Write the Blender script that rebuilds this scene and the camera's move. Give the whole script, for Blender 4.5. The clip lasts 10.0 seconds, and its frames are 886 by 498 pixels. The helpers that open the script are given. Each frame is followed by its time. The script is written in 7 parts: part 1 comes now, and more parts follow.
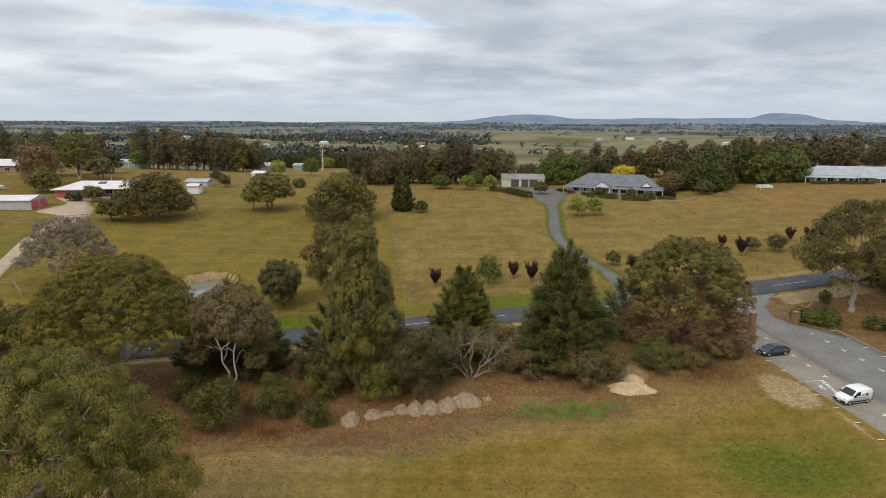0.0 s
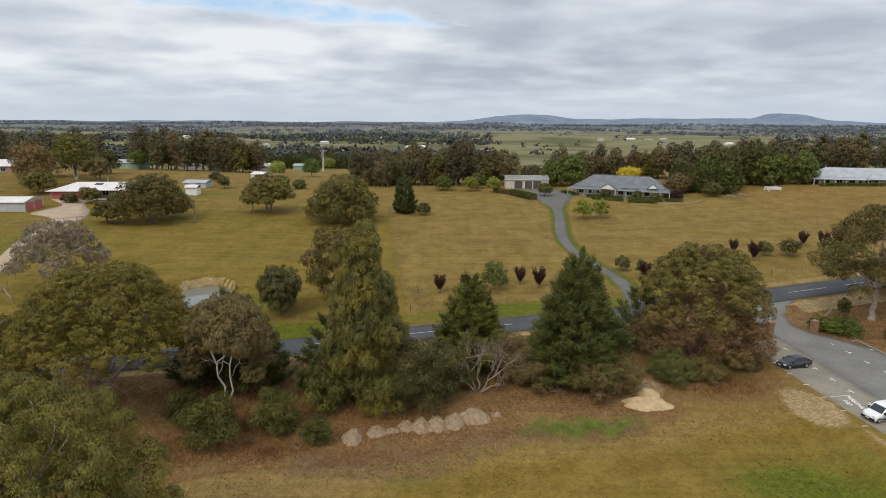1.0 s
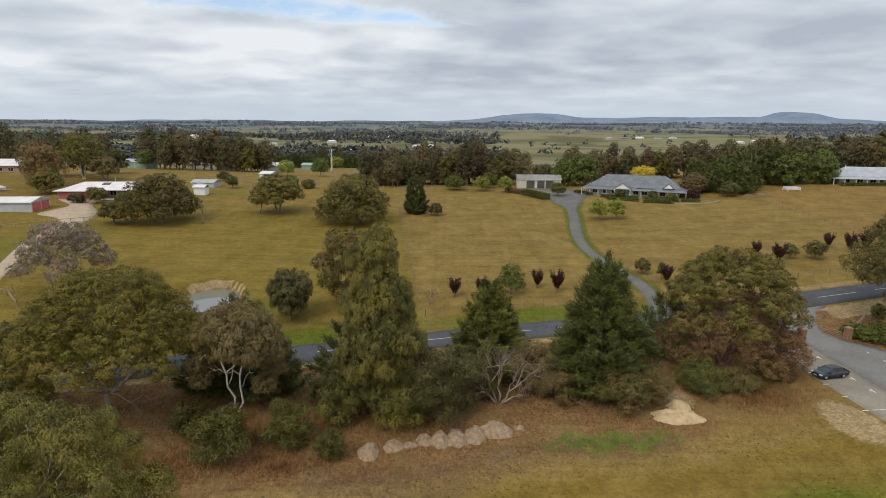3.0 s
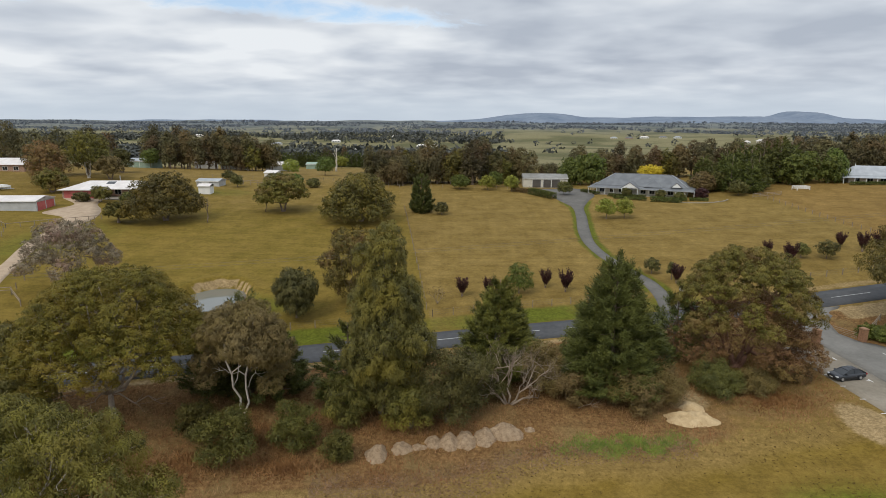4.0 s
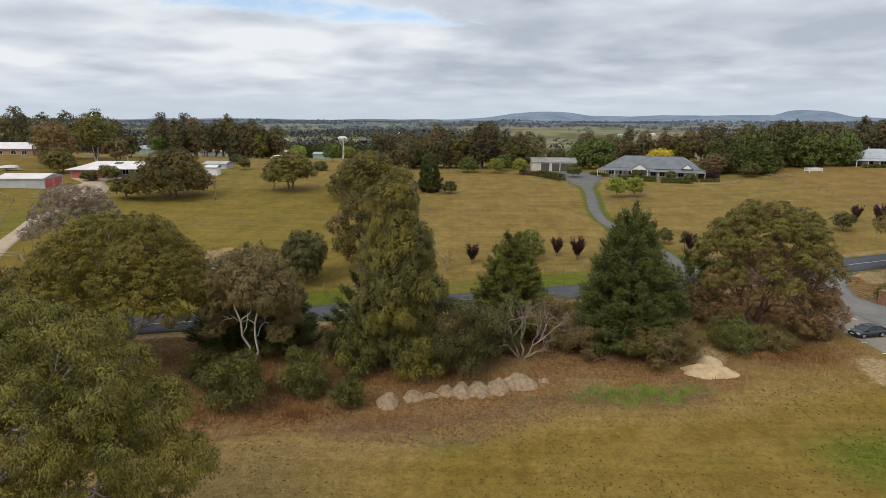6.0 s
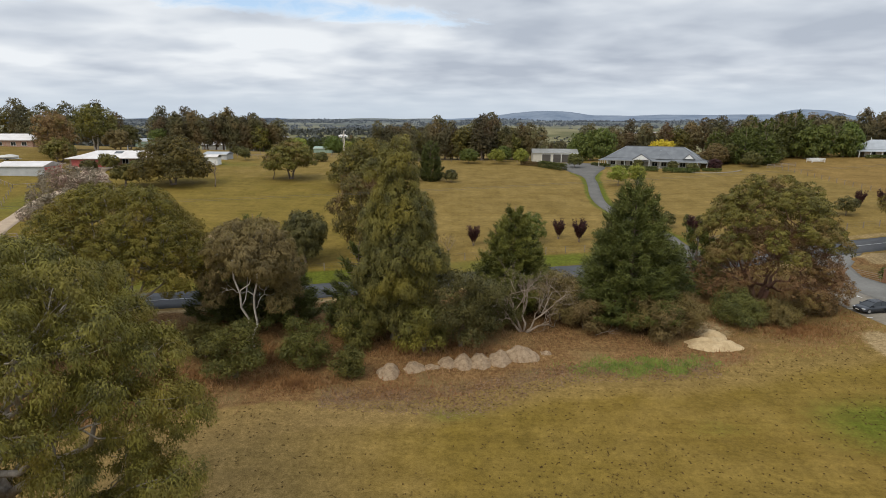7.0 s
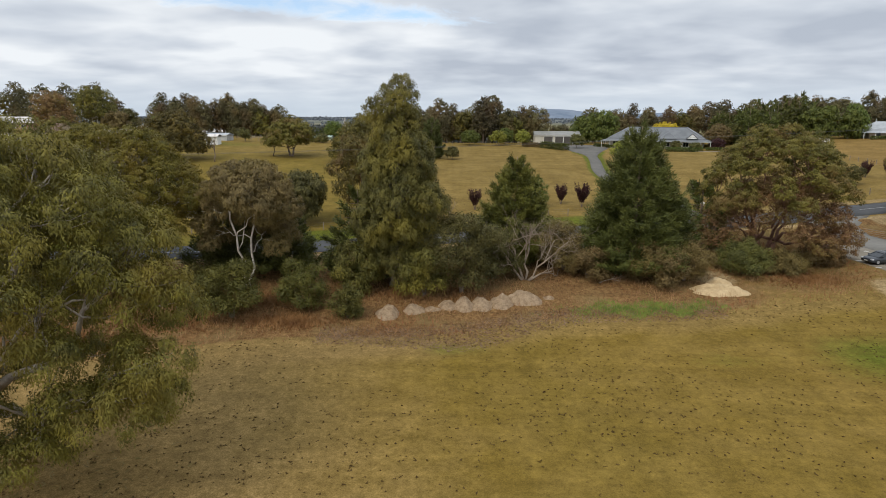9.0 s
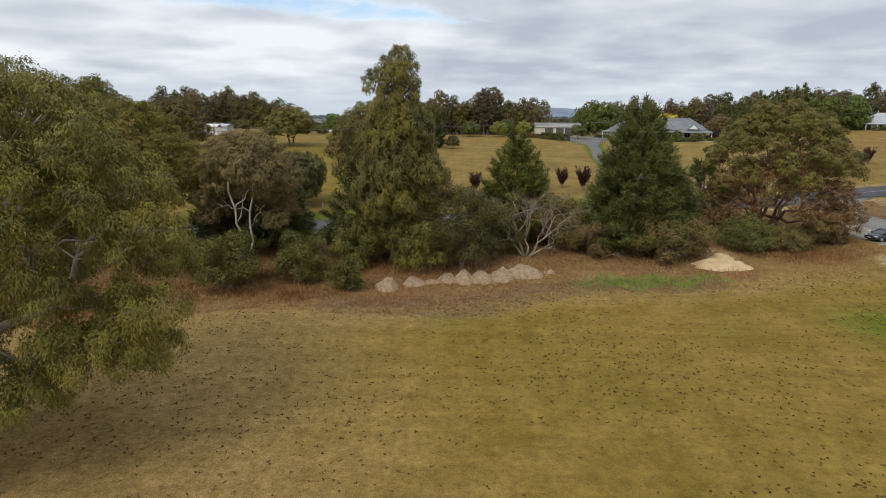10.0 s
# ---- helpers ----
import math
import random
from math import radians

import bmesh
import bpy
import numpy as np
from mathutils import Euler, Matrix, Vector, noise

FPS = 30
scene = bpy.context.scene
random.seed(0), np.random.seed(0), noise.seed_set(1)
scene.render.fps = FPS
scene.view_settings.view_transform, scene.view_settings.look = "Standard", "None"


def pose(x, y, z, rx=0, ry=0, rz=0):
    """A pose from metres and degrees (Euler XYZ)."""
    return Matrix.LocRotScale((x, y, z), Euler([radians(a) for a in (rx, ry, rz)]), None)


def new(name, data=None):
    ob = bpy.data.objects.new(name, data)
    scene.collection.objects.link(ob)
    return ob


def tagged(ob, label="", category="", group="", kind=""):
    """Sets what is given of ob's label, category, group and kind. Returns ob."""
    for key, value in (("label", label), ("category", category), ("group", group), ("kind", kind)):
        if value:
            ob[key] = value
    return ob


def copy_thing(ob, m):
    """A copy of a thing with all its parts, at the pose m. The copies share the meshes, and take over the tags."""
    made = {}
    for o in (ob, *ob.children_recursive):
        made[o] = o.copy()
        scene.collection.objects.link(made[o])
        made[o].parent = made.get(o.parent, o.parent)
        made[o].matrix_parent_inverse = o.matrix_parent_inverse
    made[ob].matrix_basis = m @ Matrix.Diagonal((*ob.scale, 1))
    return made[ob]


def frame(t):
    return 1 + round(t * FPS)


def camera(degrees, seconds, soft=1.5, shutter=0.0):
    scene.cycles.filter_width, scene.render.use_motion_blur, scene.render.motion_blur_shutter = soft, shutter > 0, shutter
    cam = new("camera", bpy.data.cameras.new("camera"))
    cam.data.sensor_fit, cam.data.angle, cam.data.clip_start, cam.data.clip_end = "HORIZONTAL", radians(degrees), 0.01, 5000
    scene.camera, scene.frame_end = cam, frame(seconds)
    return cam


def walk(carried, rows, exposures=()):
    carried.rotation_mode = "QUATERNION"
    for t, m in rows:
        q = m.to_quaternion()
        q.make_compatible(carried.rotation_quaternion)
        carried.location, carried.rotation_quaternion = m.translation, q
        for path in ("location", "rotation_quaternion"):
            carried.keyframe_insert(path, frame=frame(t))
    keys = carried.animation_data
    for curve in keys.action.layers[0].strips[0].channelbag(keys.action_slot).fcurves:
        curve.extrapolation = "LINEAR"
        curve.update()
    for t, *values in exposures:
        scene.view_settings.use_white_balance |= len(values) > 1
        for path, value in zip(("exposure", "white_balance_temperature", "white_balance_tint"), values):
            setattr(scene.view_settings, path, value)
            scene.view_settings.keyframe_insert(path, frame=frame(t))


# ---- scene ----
cam = camera(74.2, 10.0, 0.5)
METRES, EYE, TILT, LEAN, TURN = 26.0, 34.0, -12.5, -0.2, 0.0
ROWS = [
    (0.0, 0.0, 0.0, 0.0, -0.0, -0.0, 0.0),
    (0.5, -0.0132, 0.0639, 0.0196, 0.01, -0.07, -0.05),
    (1.0, -0.0293, 0.1325, 0.0363, 0.03, -0.01, -0.08),
    (1.5, -0.0451, 0.1771, 0.0505, 0.04, 0.02, -0.05),
    (2.0, -0.0582, 0.1936, 0.0503, 0.29, -0.07, -0.08),
    (2.5, -0.0724, 0.2238, 0.0537, 0.5, -0.1, -0.12),
    (4.0, -0.1085, 0.3028, 0.0545, 1.06, -0.13, -0.2),
    (4.5, -0.1166, 0.3148, 0.0136, 1.23, -0.13, -0.21),
    (5.0, -0.1243, 0.3245, -0.0399, 1.32, -0.17, -0.22),
    (5.5, -0.1321, 0.3361, -0.0994, 1.5, -0.17, -0.26),
    (7.0, -0.1392, 0.3723, -0.2738, 1.67, -0.21, -0.34),
    (7.5, -0.1386, 0.3846, -0.3292, 1.69, -0.22, -0.34),
    (8.0, -0.1386, 0.3956, -0.3858, 1.7, -0.26, -0.33),
    (8.5, -0.1367, 0.4057, -0.4413, 1.76, -0.28, -0.36),
    (9.0, -0.1359, 0.4163, -0.495, 1.81, -0.32, -0.4),
    (9.5, -0.1353, 0.4255, -0.5443, 1.83, -0.38, -0.43),
    (10.0, -0.134, 0.4346, -0.5943, 1.86, -0.42, -0.46),
]
walk(cam, [(t, pose(0, 0, EYE, TILT, LEAN, TURN) @ pose(METRES * x, METRES * y, METRES * z, 90 + pitch, roll, yaw)) for t, x, y, z, yaw, pitch, roll in ROWS],
     exposures=((0.0, 0.0), (4.5, -0.02), (8.0, 0.07), (10.0, 0.09)))

# ---- world, sun ----
world = bpy.data.worlds.new("sky")
scene.world = world
world.use_nodes = True
SUN_EL, SUN_AZ = 50.0, 215.0


def build_sky():
    nt = world.node_tree
    nt.nodes.clear()
    N, L = nt.nodes.new, nt.links.new
    out = N("ShaderNodeOutputWorld")
    sky = N("ShaderNodeTexSky")
    sky.sky_type, sky.sun_disc = "NISHITA", False
    sky.dust_density, sky.ozone_density = 0.2, 3.0
    sky.sun_elevation, sky.sun_rotation = radians(SUN_EL), radians(SUN_AZ)
    blue = N("ShaderNodeBackground")
    blue.inputs["Strength"].default_value = 0.15
    L(sky.outputs[0], blue.inputs[0])
    co = N("ShaderNodeTexCoord")
    sep = N("ShaderNodeSeparateXYZ")
    L(co.outputs["Generated"], sep.inputs[0])

    def m(op, a, b=0.0, clamp=False):
        n = N("ShaderNodeMath")
        n.operation, n.use_clamp = op, clamp
        for i, v in enumerate((a, b)):
            if isinstance(v, float):
                n.inputs[i].default_value = v
            else:
                L(v, n.inputs[i])
        return n.outputs[0]

    # a cloud layer: the view direction laid onto a level plane
    up = m("ADD", m("MAXIMUM", sep.outputs[2], 0.0), 0.16)
    flat = N("ShaderNodeCombineXYZ")
    L(m("DIVIDE", sep.outputs[0], up), flat.inputs[0])
    L(m("DIVIDE", sep.outputs[1], up), flat.inputs[1])
    shift = N("ShaderNodeMapping")
    shift.inputs["Location"].default_value = (3.1, 0.55, 0)
    L(flat.outputs[0], shift.inputs[0])

    def cloud(scale, detail, rough, dist):
        n = N("ShaderNodeTexNoise")
        n.inputs["Scale"].default_value, n.inputs["Detail"].default_value = scale, detail
        n.inputs["Roughness"].default_value, n.inputs["Distortion"].default_value = rough, dist
        L(shift.outputs[0], n.inputs["Vector"])
        return n.outputs["Fac"]

    big, fine = cloud(0.75, 2.5, 0.5, 0.2), cloud(2.3, 4.0, 0.5, 0.25)
    # rows of small puffs, drawn out across the wind
    drawn = N("ShaderNodeMapping")
    drawn.inputs["Scale"].default_value = (0.9, 1.0, 1.0)
    drawn.inputs["Rotation"].default_value = (0, 0, -0.10)
    L(flat.outputs[0], drawn.inputs[0])
    puff = N("ShaderNodeTexNoise")
    puff.inputs["Scale"].default_value, puff.inputs["Detail"].default_value = 2.3, 3.0
    puff.inputs["Roughness"].default_value, puff.inputs["Distortion"].default_value = 0.45, 0.15
    L(drawn.outputs[0], puff.inputs["Vector"])
    tone = N("ShaderNodeValToRGB")
    r = tone.color_ramp
    r.elements[0].position, r.elements[0].color = 0.36, (0.45, 0.50, 0.58, 1)
    r.elements[1].position, r.elements[1].color = 0.67, (0.83, 0.865, 0.90, 1)
    e = r.elements.new(0.5)
    e.color = (0.60, 0.65, 0.72, 1)
    fl = N("ShaderNodeSeparateXYZ")
    L(flat.outputs[0], fl.inputs[0])

    def bank(u, v, su, sv, lean):
        """A soft bank of cloud at a place of the layer."""
        du, dv = m("SUBTRACT", fl.outputs[0], u), m("SUBTRACT", fl.outputs[1], v)
        dv = m("ADD", dv, m("MULTIPLY", du, lean))
        far = m("ADD", m("POWER", m("ABSOLUTE", m("DIVIDE", du, su)), 2.0), m("POWER", m("ABSOLUTE", m("DIVIDE", dv, sv)), 2.0))
        return m("POWER", 2.718, m("MULTIPLY", far, -1.0))

    light = m("ADD", m("ADD", m("MULTIPLY", big, 0.50), m("MULTIPLY", fine, 0.14)), m("ADD", m("MULTIPLY", puff.outputs["Fac"], 0.52), -0.08))
    light = m("ADD", light, m("MULTIPLY", bank(-0.63, 3.5, 0.95, 0.24, -0.35), 0.11))
    light = m("ADD", light, m("MULTIPLY", bank(-2.4, 3.9, 1.6, 1.0, 0.0), 0.10))
    light = m("SUBTRACT", light, m("MULTIPLY", bank(1.5, 3.5, 0.9, 0.7, 0.1), 0.08))
    # towards the horizon the layers run together into an even pale grey
    low = N("ShaderNodeMapRange")
    low.inputs["From Min"].default_value, low.inputs["From Max"].default_value = 0.0, 0.075
    low.inputs["To Min"].default_value, low.inputs["To Max"].default_value = 0.85, 0.0
    low.interpolation_type = "SMOOTHSTEP"
    L(sep.outputs[2], low.inputs["Value"])
    mix = N("ShaderNodeMix")
    mix.data_type = "RGBA"
    L(low.outputs[0], mix.inputs[0])
    L(tone.outputs[0], mix.inputs[6])
    mix.inputs[7].default_value = (0.56, 0.635, 0.72, 1)
    grey = N("ShaderNodeBackground")
    # an overcast sky is brighter overhead than at the horizon
    high = N("ShaderNodeMapRange")
    high.inputs["From Min"].default_value, high.inputs["From Max"].default_value = 0.28, 1.0
    high.inputs["To Min"].default_value, high.inputs["To Max"].default_value = 1.0, 1.75
    L(sep.outputs[2], high.inputs["Value"])
    L(high.outputs[0], grey.inputs["Strength"])
    L(mix.outputs[2], grey.inputs[0])
    gap = N("ShaderNodeMapRange")
    gap.inputs["From Min"].default_value, gap.inputs["From Max"].default_value = 0.71, 0.93
    L(m("ADD", m("ADD", m("MULTIPLY", cloud(0.45, 5.0, 0.5, 0.3), 0.4), m("MULTIPLY", cloud(2.6, 6.0, 0.62, 0.6), 0.7)), m("MULTIPLY", bank(-0.85, 2.90, 0.95, 0.24, -0.36), 0.44)), gap.inputs["Value"])
    both = N("ShaderNodeMixShader")
    clear = N("ShaderNodeMapRange")
    clear.inputs["From Min"].default_value, clear.inputs["From Max"].default_value = 0.08, 0.14
    L(sep.outputs[2], clear.inputs["Value"])
    open_sky = m("MULTIPLY", gap.outputs[0], clear.outputs[0])
    L(m("MULTIPLY", open_sky, 0.80), both.inputs[0])
    # thin cloud round a gap is the brightest
    L(m("ADD", light, m("MULTIPLY", open_sky, 0.22)), tone.inputs[0])
    L(grey.outputs[0], both.inputs[1])
    L(blue.outputs[0], both.inputs[2])
    L(both.outputs[0], out.inputs[0])


build_sky()
sun = new("sun", bpy.data.lights.new("sun", "SUN"))
sun.data.energy, sun.data.angle, sun.data.color = 1.5, radians(26), (1.0, 0.92, 0.76)
sun.matrix_world = pose(0, 0, 80, 90 - SUN_EL, 0, 180 - SUN_AZ)

# ---- materials ----


class Nodes:
    """A new material with a few shorthands for its nodes."""

    def __init__(self, name):
        self.mat = bpy.data.materials.new(name)
        self.mat.use_nodes = True
        self.nt = self.mat.node_tree
        self.bsdf = self.nt.nodes["Principled BSDF"]
        self.out = self.nt.nodes["Material Output"]

    def n(self, kind, **values):
        node = self.nt.nodes.new(kind)
        for k, v in values.items():
            node.inputs[k.replace("_", " ")].default_value = v
        return node

    def link(self, a, b):
        self.nt.links.new(a, b)

    def noise(self, vector, scale, detail=4.0, rough=0.55, out="Fac"):
        n = self.n("ShaderNodeTexNoise", Scale=scale, Detail=detail, Roughness=rough)
        self.link(vector, n.inputs["Vector"])
        return n.outputs[out]

    def mix(self, fac, a, b, mode="MIX"):
        n = self.nt.nodes.new("ShaderNodeMix")
        n.data_type, n.blend_type = "RGBA", mode
        for i, v in ((0, fac), (6, a), (7, b)):
            if isinstance(v, (int, float)):
                n.inputs[i].default_value = v
            elif isinstance(v, tuple):
                n.inputs[i].default_value = (*v, 1)
            else:
                self.link(v, n.inputs[i])
        return n.outputs[2]

    def span(self, value, lo, hi, a=0.0, b=1.0):
        n = self.n("ShaderNodeMapRange", From_Min=lo, From_Max=hi, To_Min=a, To_Max=b)
        self.link(value, n.inputs["Value"])
        return n.outputs[0]

    def math(self, op, a, b):
        n = self.nt.nodes.new("ShaderNodeMath")
        n.operation = op
        for i, v in enumerate((a, b)):
            if isinstance(v, (int, float)):
                n.inputs[i].default_value = v
            else:
                self.link(v, n.inputs[i])
        return n.outputs[0]

    def bump(self, height, strength, distance):
        n = self.n("ShaderNodeBump", Strength=strength, Distance=distance)
        self.link(height, n.inputs["Height"])
        self.link(n.outputs[0], self.bsdf.inputs["Normal"])


def plain(name, a, b, rough=0.8, scale=1.0, fine=14.0, bump=0.3, depth=0.02, metal=0.0, spec=0.3):
    """A surface that varies between two tones at two scales, with a fine relief."""
    k = Nodes(name)
    pos = k.n("ShaderNodeNewGeometry").outputs["Position"]
    coarse, grain = k.noise(pos, scale), k.noise(pos, fine)
    both = k.math("ADD", k.math("MULTIPLY", coarse, 0.6), k.math("MULTIPLY", grain, 0.4))
    k.link(k.mix(k.span(both, 0.36, 0.64), a, b), k.bsdf.inputs["Base Color"])
    k.bsdf.inputs["Roughness"].default_value = rough
    k.bsdf.inputs["Metallic"].default_value = metal
    k.bsdf.inputs["Specular IOR Level"].default_value = spec
    if bump:
        k.bump(grain, bump, depth)
    return k.mat


def foliage(name, dark, light, tint=None, clump=0.9, through_light=0.12, rough=0.55, grain=0.30):
    """Leaves: a tone for each leaf, a slower change from clump to clump, and from tree to tree."""
    dark, light, tint = ((c[0] * 1.07, c[1] * 0.97, c[2]) if c else None for c in (dark, light, tint))
    k = Nodes(name)
    geo = k.n("ShaderNodeNewGeometry")
    lump = k.noise(geo.outputs["Position"], clump, 2.0)
    fac = k.math("ADD", k.math("ADD", k.math("MULTIPLY", geo.outputs["Random Per Island"], grain), (0.30 - grain) * 0.5), k.span(lump, 0.34, 0.66, -0.08, 0.74))
    col = k.mix(fac, dark, light)
    if tint:
        wide = k.noise(geo.outputs["Position"], clump * 0.33, 2.0)
        col = k.mix(k.span(wide, 0.48, 0.66), col, tint)
    obj = k.n("ShaderNodeObjectInfo")
    hsv = k.n("ShaderNodeHueSaturation")
    k.link(k.span(obj.outputs["Random"], 0, 1, 0.82, 1.18), hsv.inputs["Value"])
    k.link(k.span(obj.outputs["Random"], 0, 1, 0.485, 0.515), hsv.inputs["Hue"])
    k.link(col, hsv.inputs["Color"])
    k.link(hsv.outputs[0], k.bsdf.inputs["Base Color"])
    k.bsdf.inputs["Roughness"].default_value = rough
    k.bsdf.inputs["Specular IOR Level"].default_value = 0.25
    tr = k.n("ShaderNodeBsdfTranslucent")
    k.link(hsv.outputs[0], tr.inputs[0])
    ms = k.n("ShaderNodeMixShader")
    ms.inputs[0].default_value = through_light
    k.link(k.bsdf.outputs[0], ms.inputs[1])
    k.link(tr.outputs[0], ms.inputs[2])
    k.link(ms.outputs[0], k.out.inputs[0])
    return k.mat


def ground_material():
    k = Nodes("ground_grass")
    pos = k.n("ShaderNodeNewGeometry").outputs["Position"]

    def weight(name):
        n = k.nt.nodes.new("ShaderNodeAttribute")
        n.attribute_name = name
        return n.outputs["Fac"]

    broad, patch, tuft, grain = k.noise(pos, 0.035, 4.0), k.noise(pos, 0.23, 5.0), k.noise(pos, 2.6, 6.0, 0.75), k.noise(pos, 11.0, 3.0, 0.8)
    streak = k.n("ShaderNodeMapping")
    streak.inputs["Scale"].default_value = (0.035, 0.62, 0.4)
    streak.inputs["Rotation"].default_value = (0, 0, -0.2)
    k.link(pos, streak.inputs[0])
    rows = k.noise(streak.outputs[0], 1.0, 5.0, 0.7)

    def edge(name, lo=0.38, hi=0.62, how=0.55):
        """A zone's weight with a ragged edge."""
        rag = k.math("ADD", k.math("MULTIPLY", patch, 0.5), k.math("MULTIPLY", tuft, 0.5))
        return k.span(k.math("ADD", weight(name), k.math("MULTIPLY", k.math("SUBTRACT", rag, 0.5), how * 2)), lo, hi)

    lawn = k.mix(k.span(patch, 0.35, 0.65), (0.250, 0.165, 0.033), (0.318, 0.212, 0.053))
    lawn = k.mix(k.span(broad, 0.42, 0.62, 0.0, 0.28), lawn, (0.200, 0.150, 0.024))
    brown = k.mix(k.span(k.math("ADD", k.math("MULTIPLY", tuft, 0.4), k.math("MULTIPLY", grain, 0.6)), 0.38, 0.62), (0.285, 0.185, 0.062), (0.385, 0.260, 0.104))
    col = k.mix(edge("brown", 0.15, 0.85, 0.32), lawn, brown)
    olive = k.mix(k.span(patch, 0.35, 0.65), (0.215, 0.156, 0.028), (0.285, 0.198, 0.044))
    col = k.mix(edge("olive"), col, olive)
    tan = k.mix(k.span(patch, 0.35, 0.65), (0.240, 0.160, 0.042), (0.322, 0.220, 0.068))
    col = k.mix(edge("tan", 0.42, 0.58, 0.3), col, tan)
    ochre = k.mix(k.span(patch, 0.35, 0.65), (0.255, 0.158, 0.044), (0.335, 0.212, 0.066))
    col = k.mix(edge("ochre", 0.42, 0.58, 0.2), col, ochre)
    green = k.mix(k.span(tuft, 0.35, 0.65), (0.112, 0.136, 0.013), (0.170, 0.180, 0.024))
    col = k.mix(edge("green", 0.3, 0.75), col, green)
    litter = k.mix(k.span(tuft, 0.35, 0.65), (0.185, 0.092, 0.036), (0.340, 0.205, 0.088))
    litter = k.mix(k.span(patch, 0.5, 0.68), litter, (0.285, 0.190, 0.082))
    col = k.mix(edge("litter"), col, litter)
    soil = k.mix(k.span(tuft, 0.35, 0.65), (0.38, 0.265, 0.130), (0.53, 0.39, 0.215))
    col = k.mix(edge("soil", 0.40, 0.60, 0.24), col, soil)
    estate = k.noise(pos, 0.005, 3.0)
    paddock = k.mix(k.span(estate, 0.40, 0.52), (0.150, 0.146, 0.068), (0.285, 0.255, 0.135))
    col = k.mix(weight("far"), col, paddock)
    # past 1500 m a blue-grey distance haze is painted into the ground colour
    col = k.mix(weight("haze_tint"), col, k.mix(k.span(estate, 0.44, 0.56), (0.150, 0.176, 0.192), (0.235, 0.250, 0.240)))
    lane = k.n("ShaderNodeMapping")
    lane.inputs["Scale"].default_value = (0.62, 0.03, 0.1)
    lane.inputs["Rotation"].default_value = (0, 0, 0.06)
    k.link(pos, lane.inputs[0])
    lanes = k.noise(lane.outputs[0], 1.0, 3.0, 0.5)
    col = k.mix(0.32, col, k.mix(k.span(lanes, 0.35, 0.65), (0.74, 0.74, 0.72), (1.0, 1.0, 1.0)), "MULTIPLY")
    speck = k.noise(pos, 0.85, 3.0, 0.7)
    col = k.mix(0.55, col, k.mix(k.span(speck, 0.36, 0.64), (0.70, 0.70, 0.68), (1.08, 1.08, 1.08)), "MULTIPLY")
    # mown rows, tufts and single blades
    col = k.mix(0.5, col, k.mix(k.span(rows, 0.38, 0.62), (0.72, 0.72, 0.70), (1.04, 1.04, 1.04)), "MULTIPLY")
    col = k.mix(0.75, col, k.mix(k.span(k.math("ADD", k.math("MULTIPLY", tuft, 0.5), k.math("MULTIPLY", grain, 0.5)), 0.38, 0.62), (0.42, 0.42, 0.39), (1.08, 1.08, 1.08)), "MULTIPLY")
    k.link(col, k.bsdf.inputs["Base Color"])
    k.bsdf.inputs["Roughness"].default_value = 0.95
    k.bsdf.inputs["Specular IOR Level"].default_value = 0.1
    k.bump(k.math("ADD", k.math("MULTIPLY", tuft, 0.7), k.math("MULTIPLY", grain, 0.3)), 0.6, 0.15)
    return k.mat


def asphalt(name, a, b):
    k = Nodes(name)
    pos = k.n("ShaderNodeNewGeometry").outputs["Position"]
    wide, mid, grit = k.noise(pos, 0.25, 5.0), k.noise(pos, 1.7, 5.0), k.noise(pos, 30.0, 2.0)
    col = k.mix(k.span(k.math("ADD", k.math("MULTIPLY", wide, 0.6), k.math("MULTIPLY", mid, 0.4)), 0.36, 0.64), a, b)
    col = k.mix(0.5, col, k.mix(k.span(grit, 0.3, 0.7), (0.7, 0.7, 0.7), (1, 1, 1)), "MULTIPLY")
    k.link(col, k.bsdf.inputs["Base Color"])
    k.bsdf.inputs["Roughness"].default_value = 0.95
    k.bsdf.inputs["Specular IOR Level"].default_value = 0.2
    k.bump(grit, 0.3, 0.01)
    return k.mat


def striped(name, a, b, pitch, axis, rough=0.5, metal=0.1):
    """Ribbed sheet metal: narrow ribs in relief along one local axis."""
    k = Nodes(name)
    co = k.n("ShaderNodeTexCoord").outputs["Object"]
    w = k.nt.nodes.new("ShaderNodeTexWave")
    w.bands_direction = axis
    w.inputs["Scale"].default_value = 0.314 / pitch
    k.link(co, w.inputs["Vector"])
    dirt = k.noise(co, 0.5, 5.0)
    k.link(k.mix(k.span(dirt, 0.35, 0.65), a, b), k.bsdf.inputs["Base Color"])
    k.bsdf.inputs["Roughness"].default_value, k.bsdf.inputs["Metallic"].default_value = rough, metal
    k.bump(w.outputs["Fac"], 0.5, 0.03)
    return k.mat


def glassy(name, colour, rough=0.08):
    k = Nodes(name)
    k.bsdf.inputs["Base Color"].default_value = (*colour, 1)
    k.bsdf.inputs["Roughness"].default_value = rough
    k.bsdf.inputs["Specular IOR Level"].default_value = 0.6
    return k.mat


